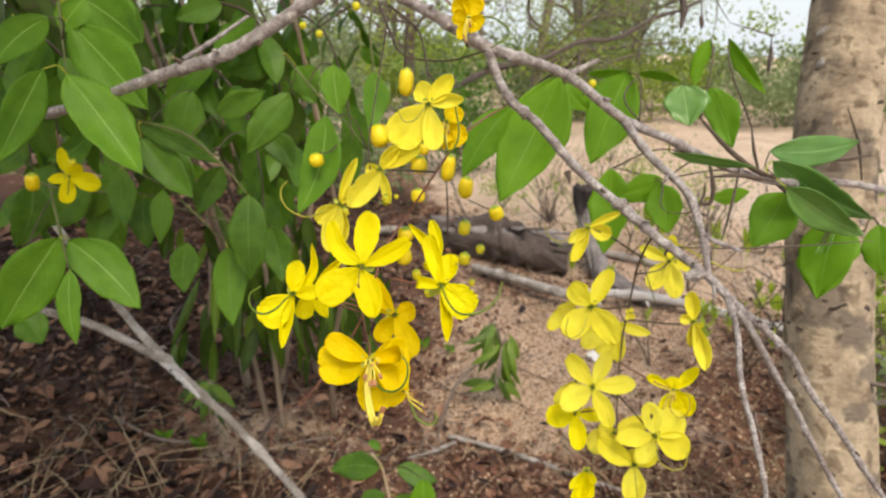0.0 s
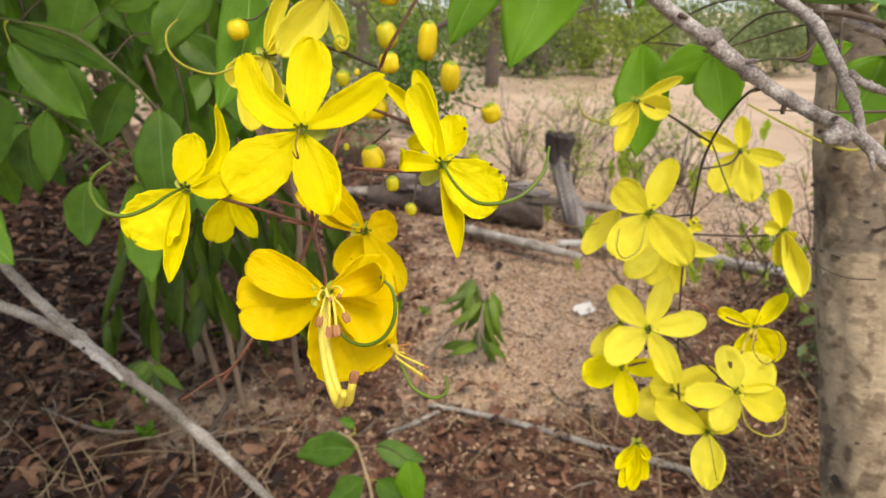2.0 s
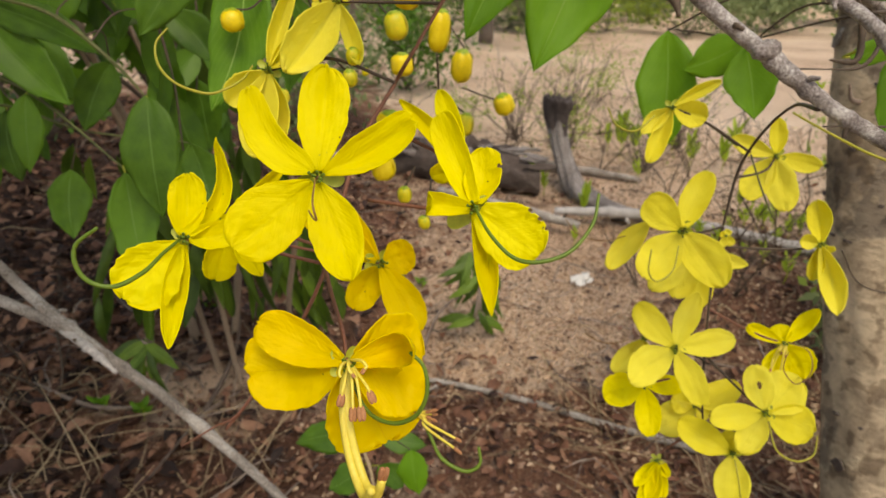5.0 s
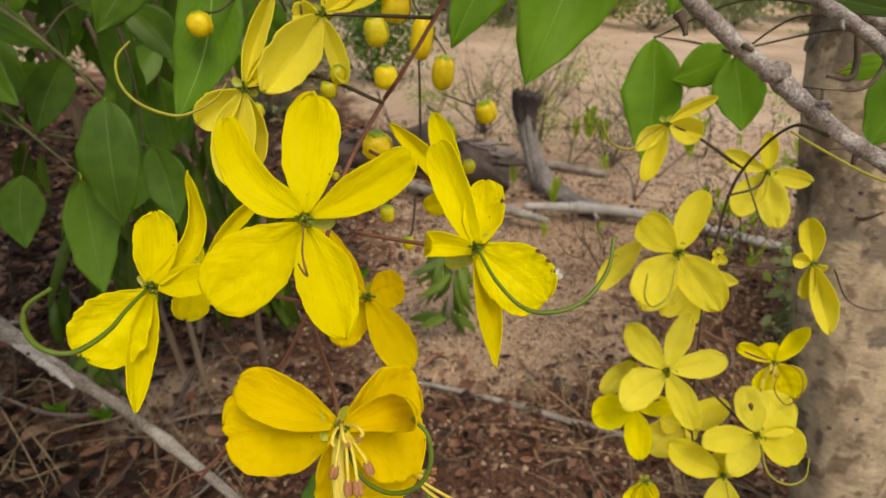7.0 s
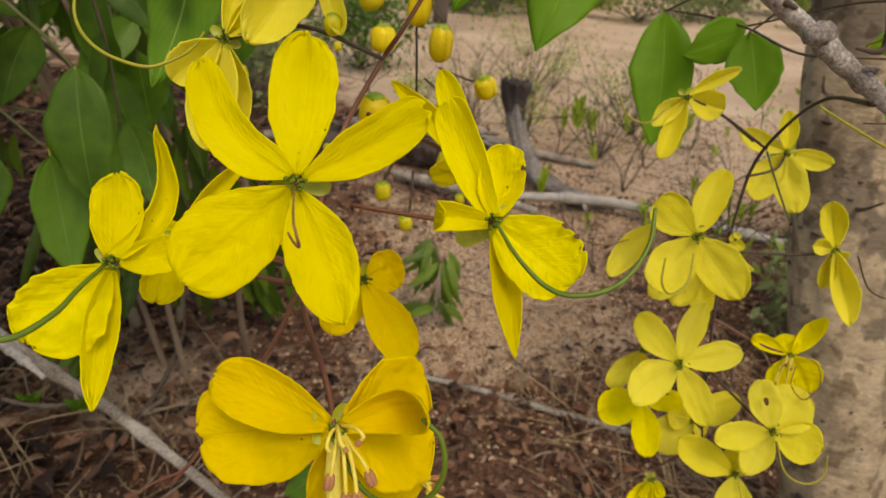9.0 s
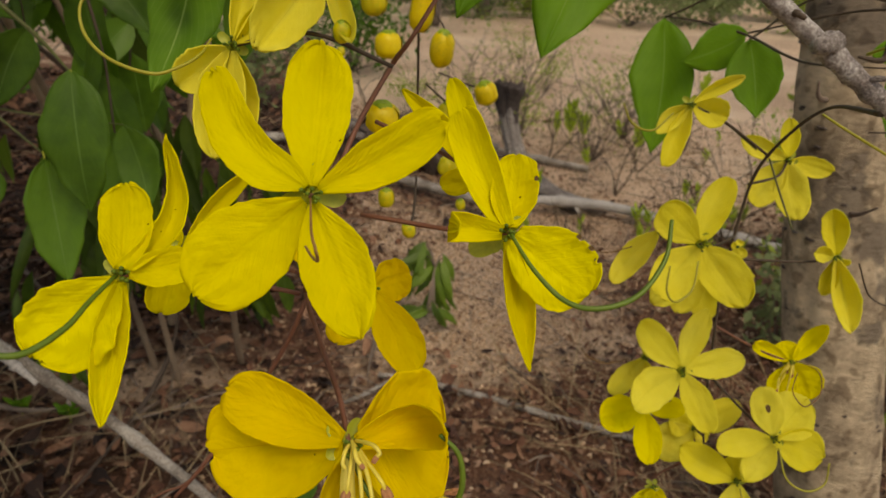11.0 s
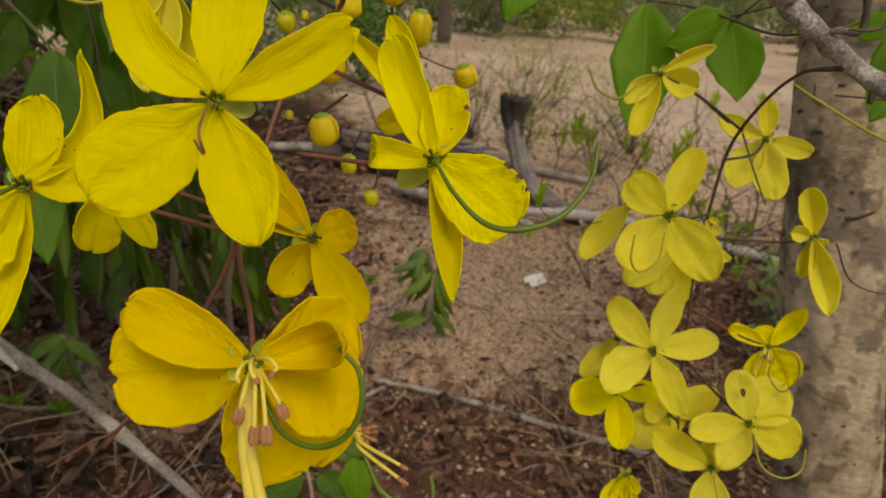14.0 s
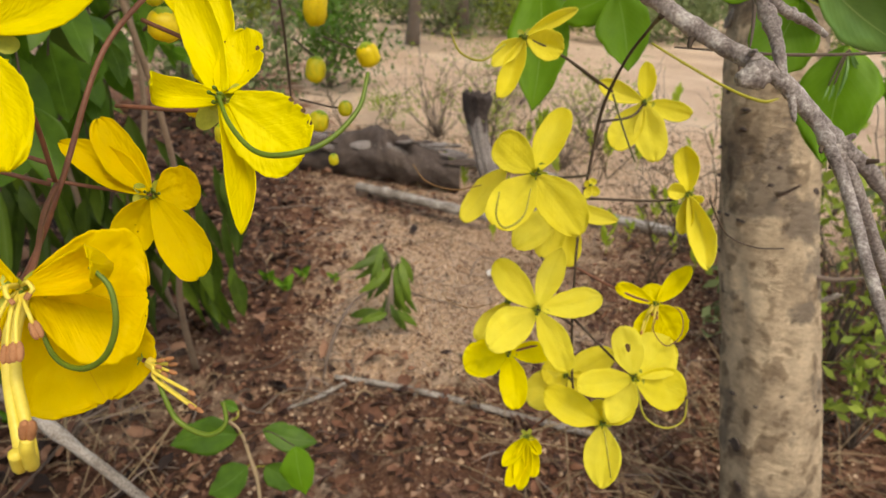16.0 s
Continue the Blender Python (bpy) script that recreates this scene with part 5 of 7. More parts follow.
twig([(0.1598, 0.4482, 0.7030, 0.0007), (0.2083, 0.4614, 0.7000, 0.0007), (0.2543, 0.4752, 0.6994, 0.0007), (0.3300, 0.4980, 0.7010, 0.0007)])
twig([(0.1597, 0.4569, 0.7259, 0.0005), (0.1759, 0.4576, 0.7270, 0.0008), (0.1841, 0.4616, 0.7371, 0.0010), (0.1854, 0.4654, 0.7473, 0.0011)])
twig([(0.1929, 0.4869, 0.7473, 0.0012), (0.2229, 0.5082, 0.7458, 0.0018), (0.2615, 0.5278, 0.7395, 0.0023)])
twig([(-0.3933, 0.6246, 0.8905, 0.0014), (-0.3761, 0.5951, 0.8439, 0.0013), (-0.3557, 0.5637, 0.8039, 0.0010)], "thin green-brown leaf stalk", SHOOT)
twig([(-0.4341, 0.6206, 0.6915, 0.0018), (-0.3992, 0.5790, 0.6523, 0.0015), (-0.3676, 0.5406, 0.6236, 0.0011)], "thin green-brown leaf stalk", SHOOT)
twig([(-0.2080, 0.7228, 0.8248, 0.0015), (-0.1595, 0.6823, 0.7858, 0.0013), (-0.1207, 0.6458, 0.7612, 0.0012), (-0.0882, 0.5994, 0.7406, 0.0009)], "thin green-brown leaf stalk", SHOOT)
twig([(-0.3910, 0.7255, 0.7454, 0.0020), (-0.3253, 0.7152, 0.7306, 0.0017), (-0.2731, 0.6975, 0.6960, 0.0016), (-0.2380, 0.6712, 0.6716, 0.0013)], "thin green-brown leaf stalk", SHOOT)
twig([(-0.4464, 0.7458, 0.6908, 0.0018), (-0.3643, 0.7233, 0.6668, 0.0016), (-0.2731, 0.6807, 0.6112, 0.0013)], "thin green-brown leaf stalk", SHOOT)
twig([(-0.5499, 0.7140, 0.6818, 0.0016), (-0.5080, 0.7211, 0.6611, 0.0015), (-0.4648, 0.7422, 0.6512, 0.0014), (-0.4062, 0.7559, 0.6471, 0.0013), (-0.3355, 0.7443, 0.6273, 0.0011), (-0.2528, 0.7759, 0.6077, 0.0011)], "thin green-brown leaf stalk", SHOOT)
twig([(-0.1024, 0.7088, 0.8873, 0.0018), (-0.1033, 0.6959, 0.8475, 0.0015), (-0.0972, 0.6840, 0.8090, 0.0012)], "thin green-brown leaf stalk", SHOOT)
twig([(0.3304, 0.5851, 0.7282, 0.0015), (0.3503, 0.6009, 0.7072, 0.0014), (0.3619, 0.6173, 0.6899, 0.0011)], "thin green-brown leaf stalk", SHOOT)

# single leaflets round the clusters
leaf((-0.3557, 0.5637, 0.8039), (-0.2829, 0.5413, 0.7170), 0.0470, (0.54, -0.84, 0.11), 0, LEAF)
leaf((-0.3770, 0.6120, 0.8475), (-0.2967, 0.5928, 0.7689), 0.0520, (0.53, -0.85, 0.04), 0, LEAF)
leaf((-0.3640, 0.5619, 0.8525), (-0.4094, 0.5447, 0.8098), 0.0308, (0.61, -0.79, 0.01), 10, LEAF)
leaf((-0.3657, 0.5477, 0.8090), (-0.4032, 0.5187, 0.7275), 0.0328, (0.62, -0.78, 0.10), -15, LEAF)
leaf((-0.4141, 0.6826, 0.8795), (-0.3402, 0.6720, 0.8291), 0.0566, (0.52, -0.85, -0.02), 0, LEAF)
leaf((-0.3920, 0.5674, 0.6472), (-0.4459, 0.5337, 0.5552), 0.0515, (0.61, -0.73, 0.31), 0, LEAF)
leaf((-0.3957, 0.5854, 0.6387), (-0.3209, 0.5704, 0.5744), 0.0474, (0.54, -0.78, 0.31), 0, LEAF)
leaf((-0.3665, 0.5407, 0.6236), (-0.3575, 0.5192, 0.5546), 0.0228, (0.56, -0.75, 0.35), 15, LEAF)
leaf((-0.5012, 0.6264, 0.5292), (-0.4738, 0.6194, 0.5007), 0.0377, (0.60, -0.71, 0.37), 0, LEAF_SHADED)
leaf((-0.2049, 0.7301, 0.7814), (-0.2500, 0.7050, 0.7139), 0.0403, (0.34, -0.93, 0.11), 0, LEAF_SHADED)
leaf((-0.2961, 0.7355, 0.7542), (-0.2396, 0.7489, 0.7823), 0.0307, (0.38, -0.92, 0.08), 0, LEAF_SHADED)
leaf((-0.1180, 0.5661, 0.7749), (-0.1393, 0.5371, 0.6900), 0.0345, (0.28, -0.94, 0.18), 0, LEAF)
leaf((-0.2380, 0.6718, 0.6734), (-0.2333, 0.6425, 0.5813), 0.0430, (0.37, -0.89, 0.28), 0, LEAF_SHADED)
leaf((-0.2674, 0.6704, 0.6106), (-0.2564, 0.6434, 0.5241), 0.0377, (0.39, -0.85, 0.35), 0, LEAF_SHADED)
leaf((-0.3833, 0.7194, 0.7246), (-0.3185, 0.7029, 0.6581), 0.0388, (0.47, -0.86, 0.18), 0, LEAF_SHADED)
leaf((-0.3043, 0.7556, 0.6876), (-0.3294, 0.7347, 0.6286), 0.0352, (0.42, -0.88, 0.21), 0, LEAF_SHADED)
leaf((-0.4186, 0.7250, 0.6850), (-0.4083, 0.7044, 0.6186), 0.0329, (0.52, -0.83, 0.21), 0, LEAF_SHADED)
leaf((-0.3537, 0.7034, 0.6680), (-0.3551, 0.6834, 0.6062), 0.0254, (0.48, -0.85, 0.24), 0, LEAF_SHADED)
leaf((-0.3322, 0.7049, 0.6022), (-0.3340, 0.6862, 0.5446), 0.0343, (0.44, -0.84, 0.32), 0, LEAF_SHADED)
leaf((-0.3873, 0.7238, 0.7392), (-0.2898, 0.7176, 0.6970), 0.0307, (0.46, -0.88, 0.14), 0, LEAF_SHADED)
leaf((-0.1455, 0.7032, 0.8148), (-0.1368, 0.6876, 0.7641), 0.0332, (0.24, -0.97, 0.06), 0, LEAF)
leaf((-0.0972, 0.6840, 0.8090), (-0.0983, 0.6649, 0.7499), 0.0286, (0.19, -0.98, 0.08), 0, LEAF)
leaf((-0.1980, 0.7401, 0.8107), (-0.1732, 0.7288, 0.7698), 0.0390, (0.29, -0.96, 0.06), 0, LEAF_SHADED)
leaf((-0.3804, 0.7769, 0.7062), (-0.3450, 0.7610, 0.6486), 0.0289, (0.45, -0.87, 0.18), 0, LEAF_SHADED)
leaf((-0.2517, 0.7730, 0.7292), (-0.2143, 0.7621, 0.6865), 0.0352, (0.33, -0.93, 0.16), 0, LEAF_SHADED)
leaf((-0.4468, 0.7591, 0.6667), (-0.4836, 0.7383, 0.6107), 0.0361, (0.54, -0.81, 0.21), 0, LEAF_SHADED)
leaf((-0.4659, 0.7345, 0.6601), (-0.5126, 0.7154, 0.6119), 0.0423, (0.57, -0.79, 0.22), 0, LEAF_SHADED)
leaf((-0.5361, 0.7286, 0.6583), (-0.5533, 0.7034, 0.5840), 0.0493, (0.61, -0.76, 0.23), 0, LEAF_SHADED)
leaf((-0.4096, 0.7545, 0.6435), (-0.4014, 0.7352, 0.5818), 0.0318, (0.49, -0.83, 0.25), 0, LEAF_SHADED)
leaf((-0.4680, 0.7658, 0.6270), (-0.4801, 0.7477, 0.5738), 0.0370, (0.54, -0.80, 0.25), 0, LEAF_SHADED)
leaf((-0.2528, 0.7759, 0.6077), (-0.2344, 0.7547, 0.5375), 0.0370, (0.32, -0.89, 0.31), 0, LEAF_SHADED)
leaf((-0.3552, 0.8012, 0.7757), (-0.3804, 0.7769, 0.7062), 0.0506, (0.45, -0.89, 0.11), 0, LEAF_SHADED)
leaf((-0.3652, 0.6203, 0.8705), (-0.3852, 0.6086, 0.8390), 0.0325, (0.56, -0.83, -0.03), 30, LEAF)
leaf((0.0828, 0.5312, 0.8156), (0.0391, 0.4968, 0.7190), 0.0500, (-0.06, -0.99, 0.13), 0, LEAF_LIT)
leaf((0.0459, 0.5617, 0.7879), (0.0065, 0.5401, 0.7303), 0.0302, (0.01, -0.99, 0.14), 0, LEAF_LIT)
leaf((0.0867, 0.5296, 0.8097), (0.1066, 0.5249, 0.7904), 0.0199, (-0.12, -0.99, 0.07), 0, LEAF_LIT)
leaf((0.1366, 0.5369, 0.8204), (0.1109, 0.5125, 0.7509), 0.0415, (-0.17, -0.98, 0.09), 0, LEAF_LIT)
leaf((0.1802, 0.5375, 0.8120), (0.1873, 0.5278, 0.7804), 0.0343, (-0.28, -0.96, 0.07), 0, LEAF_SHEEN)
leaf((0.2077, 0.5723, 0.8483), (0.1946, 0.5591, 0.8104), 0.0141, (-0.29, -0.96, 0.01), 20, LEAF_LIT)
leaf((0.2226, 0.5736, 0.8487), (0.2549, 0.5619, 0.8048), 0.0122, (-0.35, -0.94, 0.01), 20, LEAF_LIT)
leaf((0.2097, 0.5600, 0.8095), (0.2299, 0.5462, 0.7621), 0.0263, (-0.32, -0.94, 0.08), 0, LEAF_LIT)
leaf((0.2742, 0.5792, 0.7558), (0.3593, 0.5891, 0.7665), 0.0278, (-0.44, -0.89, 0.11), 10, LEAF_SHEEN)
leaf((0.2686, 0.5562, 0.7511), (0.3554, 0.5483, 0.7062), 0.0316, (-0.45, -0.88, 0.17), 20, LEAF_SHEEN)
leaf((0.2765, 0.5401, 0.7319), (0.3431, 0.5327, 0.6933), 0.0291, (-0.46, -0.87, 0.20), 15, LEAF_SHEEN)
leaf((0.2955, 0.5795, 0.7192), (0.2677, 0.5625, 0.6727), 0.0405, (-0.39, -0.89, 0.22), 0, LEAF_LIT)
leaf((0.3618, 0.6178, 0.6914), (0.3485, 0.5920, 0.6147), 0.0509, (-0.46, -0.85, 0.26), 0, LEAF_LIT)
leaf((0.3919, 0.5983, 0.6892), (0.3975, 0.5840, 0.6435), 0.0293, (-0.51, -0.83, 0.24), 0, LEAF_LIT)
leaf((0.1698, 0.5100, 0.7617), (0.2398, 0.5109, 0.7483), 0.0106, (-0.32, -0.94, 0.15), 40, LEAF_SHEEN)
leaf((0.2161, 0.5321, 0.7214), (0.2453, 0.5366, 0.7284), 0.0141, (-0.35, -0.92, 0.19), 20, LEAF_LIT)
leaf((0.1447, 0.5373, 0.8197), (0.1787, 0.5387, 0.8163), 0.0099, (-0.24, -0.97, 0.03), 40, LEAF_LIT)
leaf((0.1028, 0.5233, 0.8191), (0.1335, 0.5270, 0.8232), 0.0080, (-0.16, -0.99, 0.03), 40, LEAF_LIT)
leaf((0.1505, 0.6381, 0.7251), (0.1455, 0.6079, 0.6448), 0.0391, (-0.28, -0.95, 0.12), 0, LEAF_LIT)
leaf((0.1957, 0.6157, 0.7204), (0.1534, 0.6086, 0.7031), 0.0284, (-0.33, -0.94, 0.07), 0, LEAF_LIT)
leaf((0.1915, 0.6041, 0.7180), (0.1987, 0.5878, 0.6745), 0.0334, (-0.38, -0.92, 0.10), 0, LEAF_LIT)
twig([(0.1597, 0.4569, 0.7259, 0.0005), (0.1705, 0.5185, 0.7187, 0.0007), (0.1915, 0.6048, 0.7199, 0.0008), (0.1705, 0.6171, 0.7251, 0.0008), (0.1505, 0.6386, 0.7263, 0.0008)])

# a sprig of new leaflets under the fork
twig([(0.3227, 0.6299, 0.7221, 0.0007), (0.3490, 0.6216, 0.7102, 0.0007), (0.3546, 0.6169, 0.7011, 0.0008), (0.3598, 0.6108, 0.6888, 0.0006)], "thin green sprig with tiny new leaflets", SEPAL)
leaf((0.3594, 0.6111, 0.6895), (0.3698, 0.6008, 0.6691), 0.0030, (-0.45, -0.88, 0.10), 10, LEAF_SHEEN)
leaf((0.3602, 0.6104, 0.6881), (0.3665, 0.6021, 0.6710), 0.0018, (-0.45, -0.88, 0.10), 10, LEAF_SHEEN)
leaf((0.3583, 0.6103, 0.6874), (0.3498, 0.5981, 0.6580), 0.0022, (-0.45, -0.88, 0.10), 10, LEAF_SHEEN)
leaf((0.3491, 0.6022, 0.6669), (0.3452, 0.5983, 0.6571), 0.0016, (-0.45, -0.88, 0.10), 10, LEAF_SHEEN)
leaf((0.3453, 0.6023, 0.6661), (0.3415, 0.5990, 0.6577), 0.0014, (-0.45, -0.88, 0.10), 10, LEAF_SHEEN)

# young plant, pale twigs and leaning straws in the litter
twig([(-0.1505, 0.7864, 0.2510, 0.0011), (-0.1311, 0.7809, 0.2638, 0.0014), (-0.1100, 0.7687, 0.2590, 0.0016), (-0.0984, 0.7580, 0.2301, 0.0021), (-0.0881, 0.7412, 0.1850, 0.0022), (-0.0825, 0.6930, 0.0565, 0.0023)], "dry pale stem of a young plant", STRAW)
leaf((-0.1085, 0.7581, 0.2591), (-0.1803, 0.7540, 0.2512), 0.0406, (0.19, -0.77, 0.61), 0, LEAF_SHADED)
leaf((-0.0871, 0.7843, 0.2428), (-0.0258, 0.7792, 0.2266), 0.0310, (0.08, -0.78, 0.62), 0, LEAF_SHADED)
leaf((-0.0413, 0.7134, 0.2795), (-0.0324, 0.6946, 0.2292), 0.0341, (0.06, -0.75, 0.66), 0, LEAF_LIT)
leaf((-0.1004, 0.7536, 0.2185), (-0.1430, 0.7424, 0.1905), 0.0357, (0.16, -0.74, 0.66), 0, LEAF_SHADED)
leaf((-0.0850, 0.7695, 0.2032), (-0.0540, 0.7595, 0.1754), 0.0310, (0.09, -0.74, 0.66), 0, LEAF_SHADED)
leaf((-0.1116, 0.7843, 0.2721), (-0.1311, 0.7872, 0.2807), 0.0125, (0.16, -0.80, 0.58), 0, LEAF)
twig([(-0.8535, 1.6331, 0.1000, 0.0030), (-0.8536, 1.5601, 0.0700, 0.0040), (-0.7747, 1.4851, 0.0300, 0.0050), (-0.6779, 1.4145, 0.0100, 0.0040)], "pale curling dead root above the litter", DEAD_TWIG)
twig([(-0.8536, 1.5601, 0.0700, 0.0030), (-0.8449, 1.5980, 0.0800, 0.0025), (-0.8163, 1.6474, 0.0600, 0.0020)], "pale dead twig beside the root", DEAD_TWIG)
twig([(-0.4914, 0.9263, 0.0000, 0.0040), (-0.4374, 1.1015, 0.0300, 0.0045), (-0.4219, 1.2214, 0.0600, 0.0040), (-0.4133, 1.2715, 0.1200, 0.0030)], "pale thin stick leaning on the stems", DEAD_TWIG)
twig([(-0.8117, 1.1846, 0.0200, 0.0040), (-0.6863, 1.1218, 0.0200, 0.0045), (-0.6134, 1.1052, 0.0200, 0.0040), (-0.5591, 1.1141, 0.0200, 0.0025)], "curved grey twig lying in the litter", DEAD_TWIG)
twig([(-0.8295, 1.1056, 0.0500, 0.0014), (-0.6909, 1.0024, 0.0450, 0.0014), (-0.6065, 0.9488, 0.0100, 0.0010)], "straight dry straw lying across the litter", STRAW)
twig([(-0.7839, 1.1601, 0.0500, 0.0014), (-0.6487, 1.0174, 0.0450, 0.0014), (-0.5719, 0.9364, 0.0100, 0.0010)], "straight dry straw lying across the litter", STRAW)
twig([(-0.6315, 0.8925, 0.0500, 0.0014), (-0.6376, 0.9577, 0.0450, 0.0014), (-0.6798, 1.0688, 0.0100, 0.0010)], "straight dry straw lying across the litter", STRAW)
twig([(-0.5027, 1.0122, 0.0500, 0.0014), (-0.4882, 0.9556, 0.0450, 0.0014), (-0.5031, 0.9370, 0.0100, 0.0010)], "straight dry straw lying across the litter", STRAW)
twig([(-0.5861, 0.9691, 0.0500, 0.0014), (-0.5538, 0.9356, 0.0450, 0.0014), (-0.5535, 0.9366, 0.0100, 0.0010)], "straight dry straw lying across the litter", STRAW)
twig([(-0.6838, 1.0729, 0.0500, 0.0014), (-0.5941, 0.9889, 0.0450, 0.0014), (-0.5462, 0.9493, 0.0100, 0.0010)], "straight dry straw lying across the litter", STRAW)
twig([(-0.4970, 1.1434, 0.0500, 0.0014), (-0.4426, 1.0339, 0.0450, 0.0014), (-0.4220, 0.9764, 0.0100, 0.0010)], "straight dry straw lying across the litter", STRAW)
twig([(-0.3975, 1.1532, 0.0500, 0.0014), (-0.3469, 1.0861, 0.0450, 0.0014), (-0.3227, 1.0637, 0.0100, 0.0010)], "straight dry straw lying across the litter", STRAW)
twig([(-0.4436, 1.3572, 0.0500, 0.0014), (-0.3587, 1.2348, 0.0450, 0.0014), (-0.3085, 1.1739, 0.0100, 0.0010)], "straight dry straw lying across the litter", STRAW)

# limp leaves hanging from a fallen twig
limp_leaves([((0.0691, 1.4028, 0.1826), (-0.0178, 1.3605, 0.1619), 0.0194), ((0.0722, 1.3922, 0.1526), (0.0041, 1.3591, 0.1113), 0.0207), ((0.0773, 1.3915, 0.1502), (0.0907, 1.3849, 0.0413), 0.0207), ((0.0924, 1.3972, 0.1647), (0.1155, 1.3555, 0.0903), 0.0194), ((0.0586, 1.4089, 0.2006), (0.0134, 1.3918, 0.1572), 0.0168), ((0.0548, 1.4079, 0.1982), (0.0337, 1.3573, 0.1479), 0.0155), ((0.0639, 1.4048, 0.1886), (0.0613, 1.4014, 0.0903), 0.0181), ((0.0922, 1.4015, 0.1767), (0.1211, 1.3946, 0.1097), 0.0155), ((0.0609, 1.3591, 0.0612), (-0.0201, 1.3817, 0.0434), 0.0220), ((0.0660, 1.3593, 0.0612), (0.0026, 1.3369, 0.0495), 0.0194), ((0.0761, 1.3623, 0.0684), (0.1059, 1.3601, 0.0149), 0.0181), ((0.0736, 1.3613, 0.0660), (0.1316, 1.3637, 0.0223), 0.0181), ((0.0708, 1.3664, 0.0804), (0.0945, 1.3500, 0.0324), 0.0155), ((0.0513, 1.4000, 0.1765), (0.0444, 1.3640, 0.1210), 0.0142), ((0.0823, 1.3943, 0.1574), (0.1056, 1.3590, 0.0565), 0.0168), ((0.0678, 1.4289, 0.1664), (-0.0069, 1.4077, 0.1146), 0.0155), ((0.0761, 1.4195, 0.1394), (0.0328, 1.3951, 0.0755), 0.0168), ((0.0813, 1.4197, 0.1395), (0.0749, 1.3888, 0.0535), 0.0168), ((0.0889, 1.4253, 0.1542), (0.1045, 1.4040, 0.0486), 0.0155), ((0.0624, 1.4322, 0.1762), (0.0268, 1.3776, 0.1163), 0.0155), ((0.0717, 1.4018, 0.0903), (0.0496, 1.3922, 0.0211), 0.0155), ((0.0746, 1.3940, 0.0682), (0.1217, 1.4125, 0.0262), 0.0155), ((0.0576, 1.4241, 0.1541), (0.0198, 1.3787, 0.0754), 0.0142), ((0.0866, 1.4173, 0.1321), (0.1350, 1.4130, 0.0263), 0.0155), ((0.0670, 1.3893, 0.0559), (0.0253, 1.3544, 0.0514), 0.0155)])

limp_leaves([((-0.489, 1.025, 0.222), (-0.547, 1.009, 0.185), 0.0168), ((-0.481, 1.020, 0.216), (-0.428, 1.002, 0.179), 0.0167), ((-0.497, 1.035, 0.207), (-0.452, 1.012, 0.180), 0.0162), ((-0.489, 1.028, 0.215), (-0.489, 1.008, 0.150), 0.0178), ((-0.474, 1.018, 0.214), (-0.447, 0.995, 0.136), 0.0136), ((-0.472, 1.030, 0.211), (-0.475, 1.004, 0.157), 0.0166), ((-0.475, 1.029, 0.212), (-0.513, 0.996, 0.174), 0.0173), ((-0.483, 1.034, 0.213), (-0.428, 1.005, 0.177), 0.0137), ((-0.482, 1.029, 0.210), (-0.493, 0.995, 0.146), 0.0174), ((-0.480, 1.029, 0.218), (-0.529, 0.998, 0.182), 0.0175)])

# sticks lying on the soil
branch([(-0.0385, 1.2097, 0.0100, 0.0058), (0.0484, 1.1813, 0.0120, 0.0062), (0.1644, 1.1323, 0.0140, 0.0066), (0.2797, 1.0752, 0.0140, 0.0070), (0.3683, 1.0382, 0.0120, 0.0066), (0.4450, 1.0025, 0.0120, 0.0060)], "long thin grey stick lying on the soil", GREY_WOOD)
branch([(-0.1172, 1.1244, 0.0060, 0.0035), (-0.0691, 1.1459, 0.0100, 0.0045), (-0.0179, 1.1862, 0.0120, 0.0040)], "short grey stick end on the soil", GREY_WOOD)
twig([(-0.0593, 1.2058, 0.0080, 0.0038), (-0.0517, 1.2403, 0.0400, 0.0040), (-0.0291, 1.3002, 0.0800, 0.0038), (0.0018, 1.3537, 0.1000, 0.0032), (0.0519, 1.3674, 0.1250, 0.0025)], "bent grey twig holding wilted leaves", DEAD_TWIG)

# trunk and dead wood

# ---- ground: one sheet to the horizon ----
GX, GY = 0.0, 1.2


def ground_height(x, y):
    r = math.hypot(x, y - 1.2)
    h = 0.028 * noise.noise((x * 1.7, y * 1.7, 3.1)) + 0.010 * noise.noise((x * 7, y * 7, 1.2))
    h += 0.25 * noise.noise((x * 0.12, y * 0.12, 7.7)) * min(1.0, max(0.0, (r - 3) / 9))
    bank = max(0.0, -x - 0.75)
    return h + 0.16 * min(1.0, bank) * min(1.0, max(0.0, 3.0 - abs(y - 1.3)))


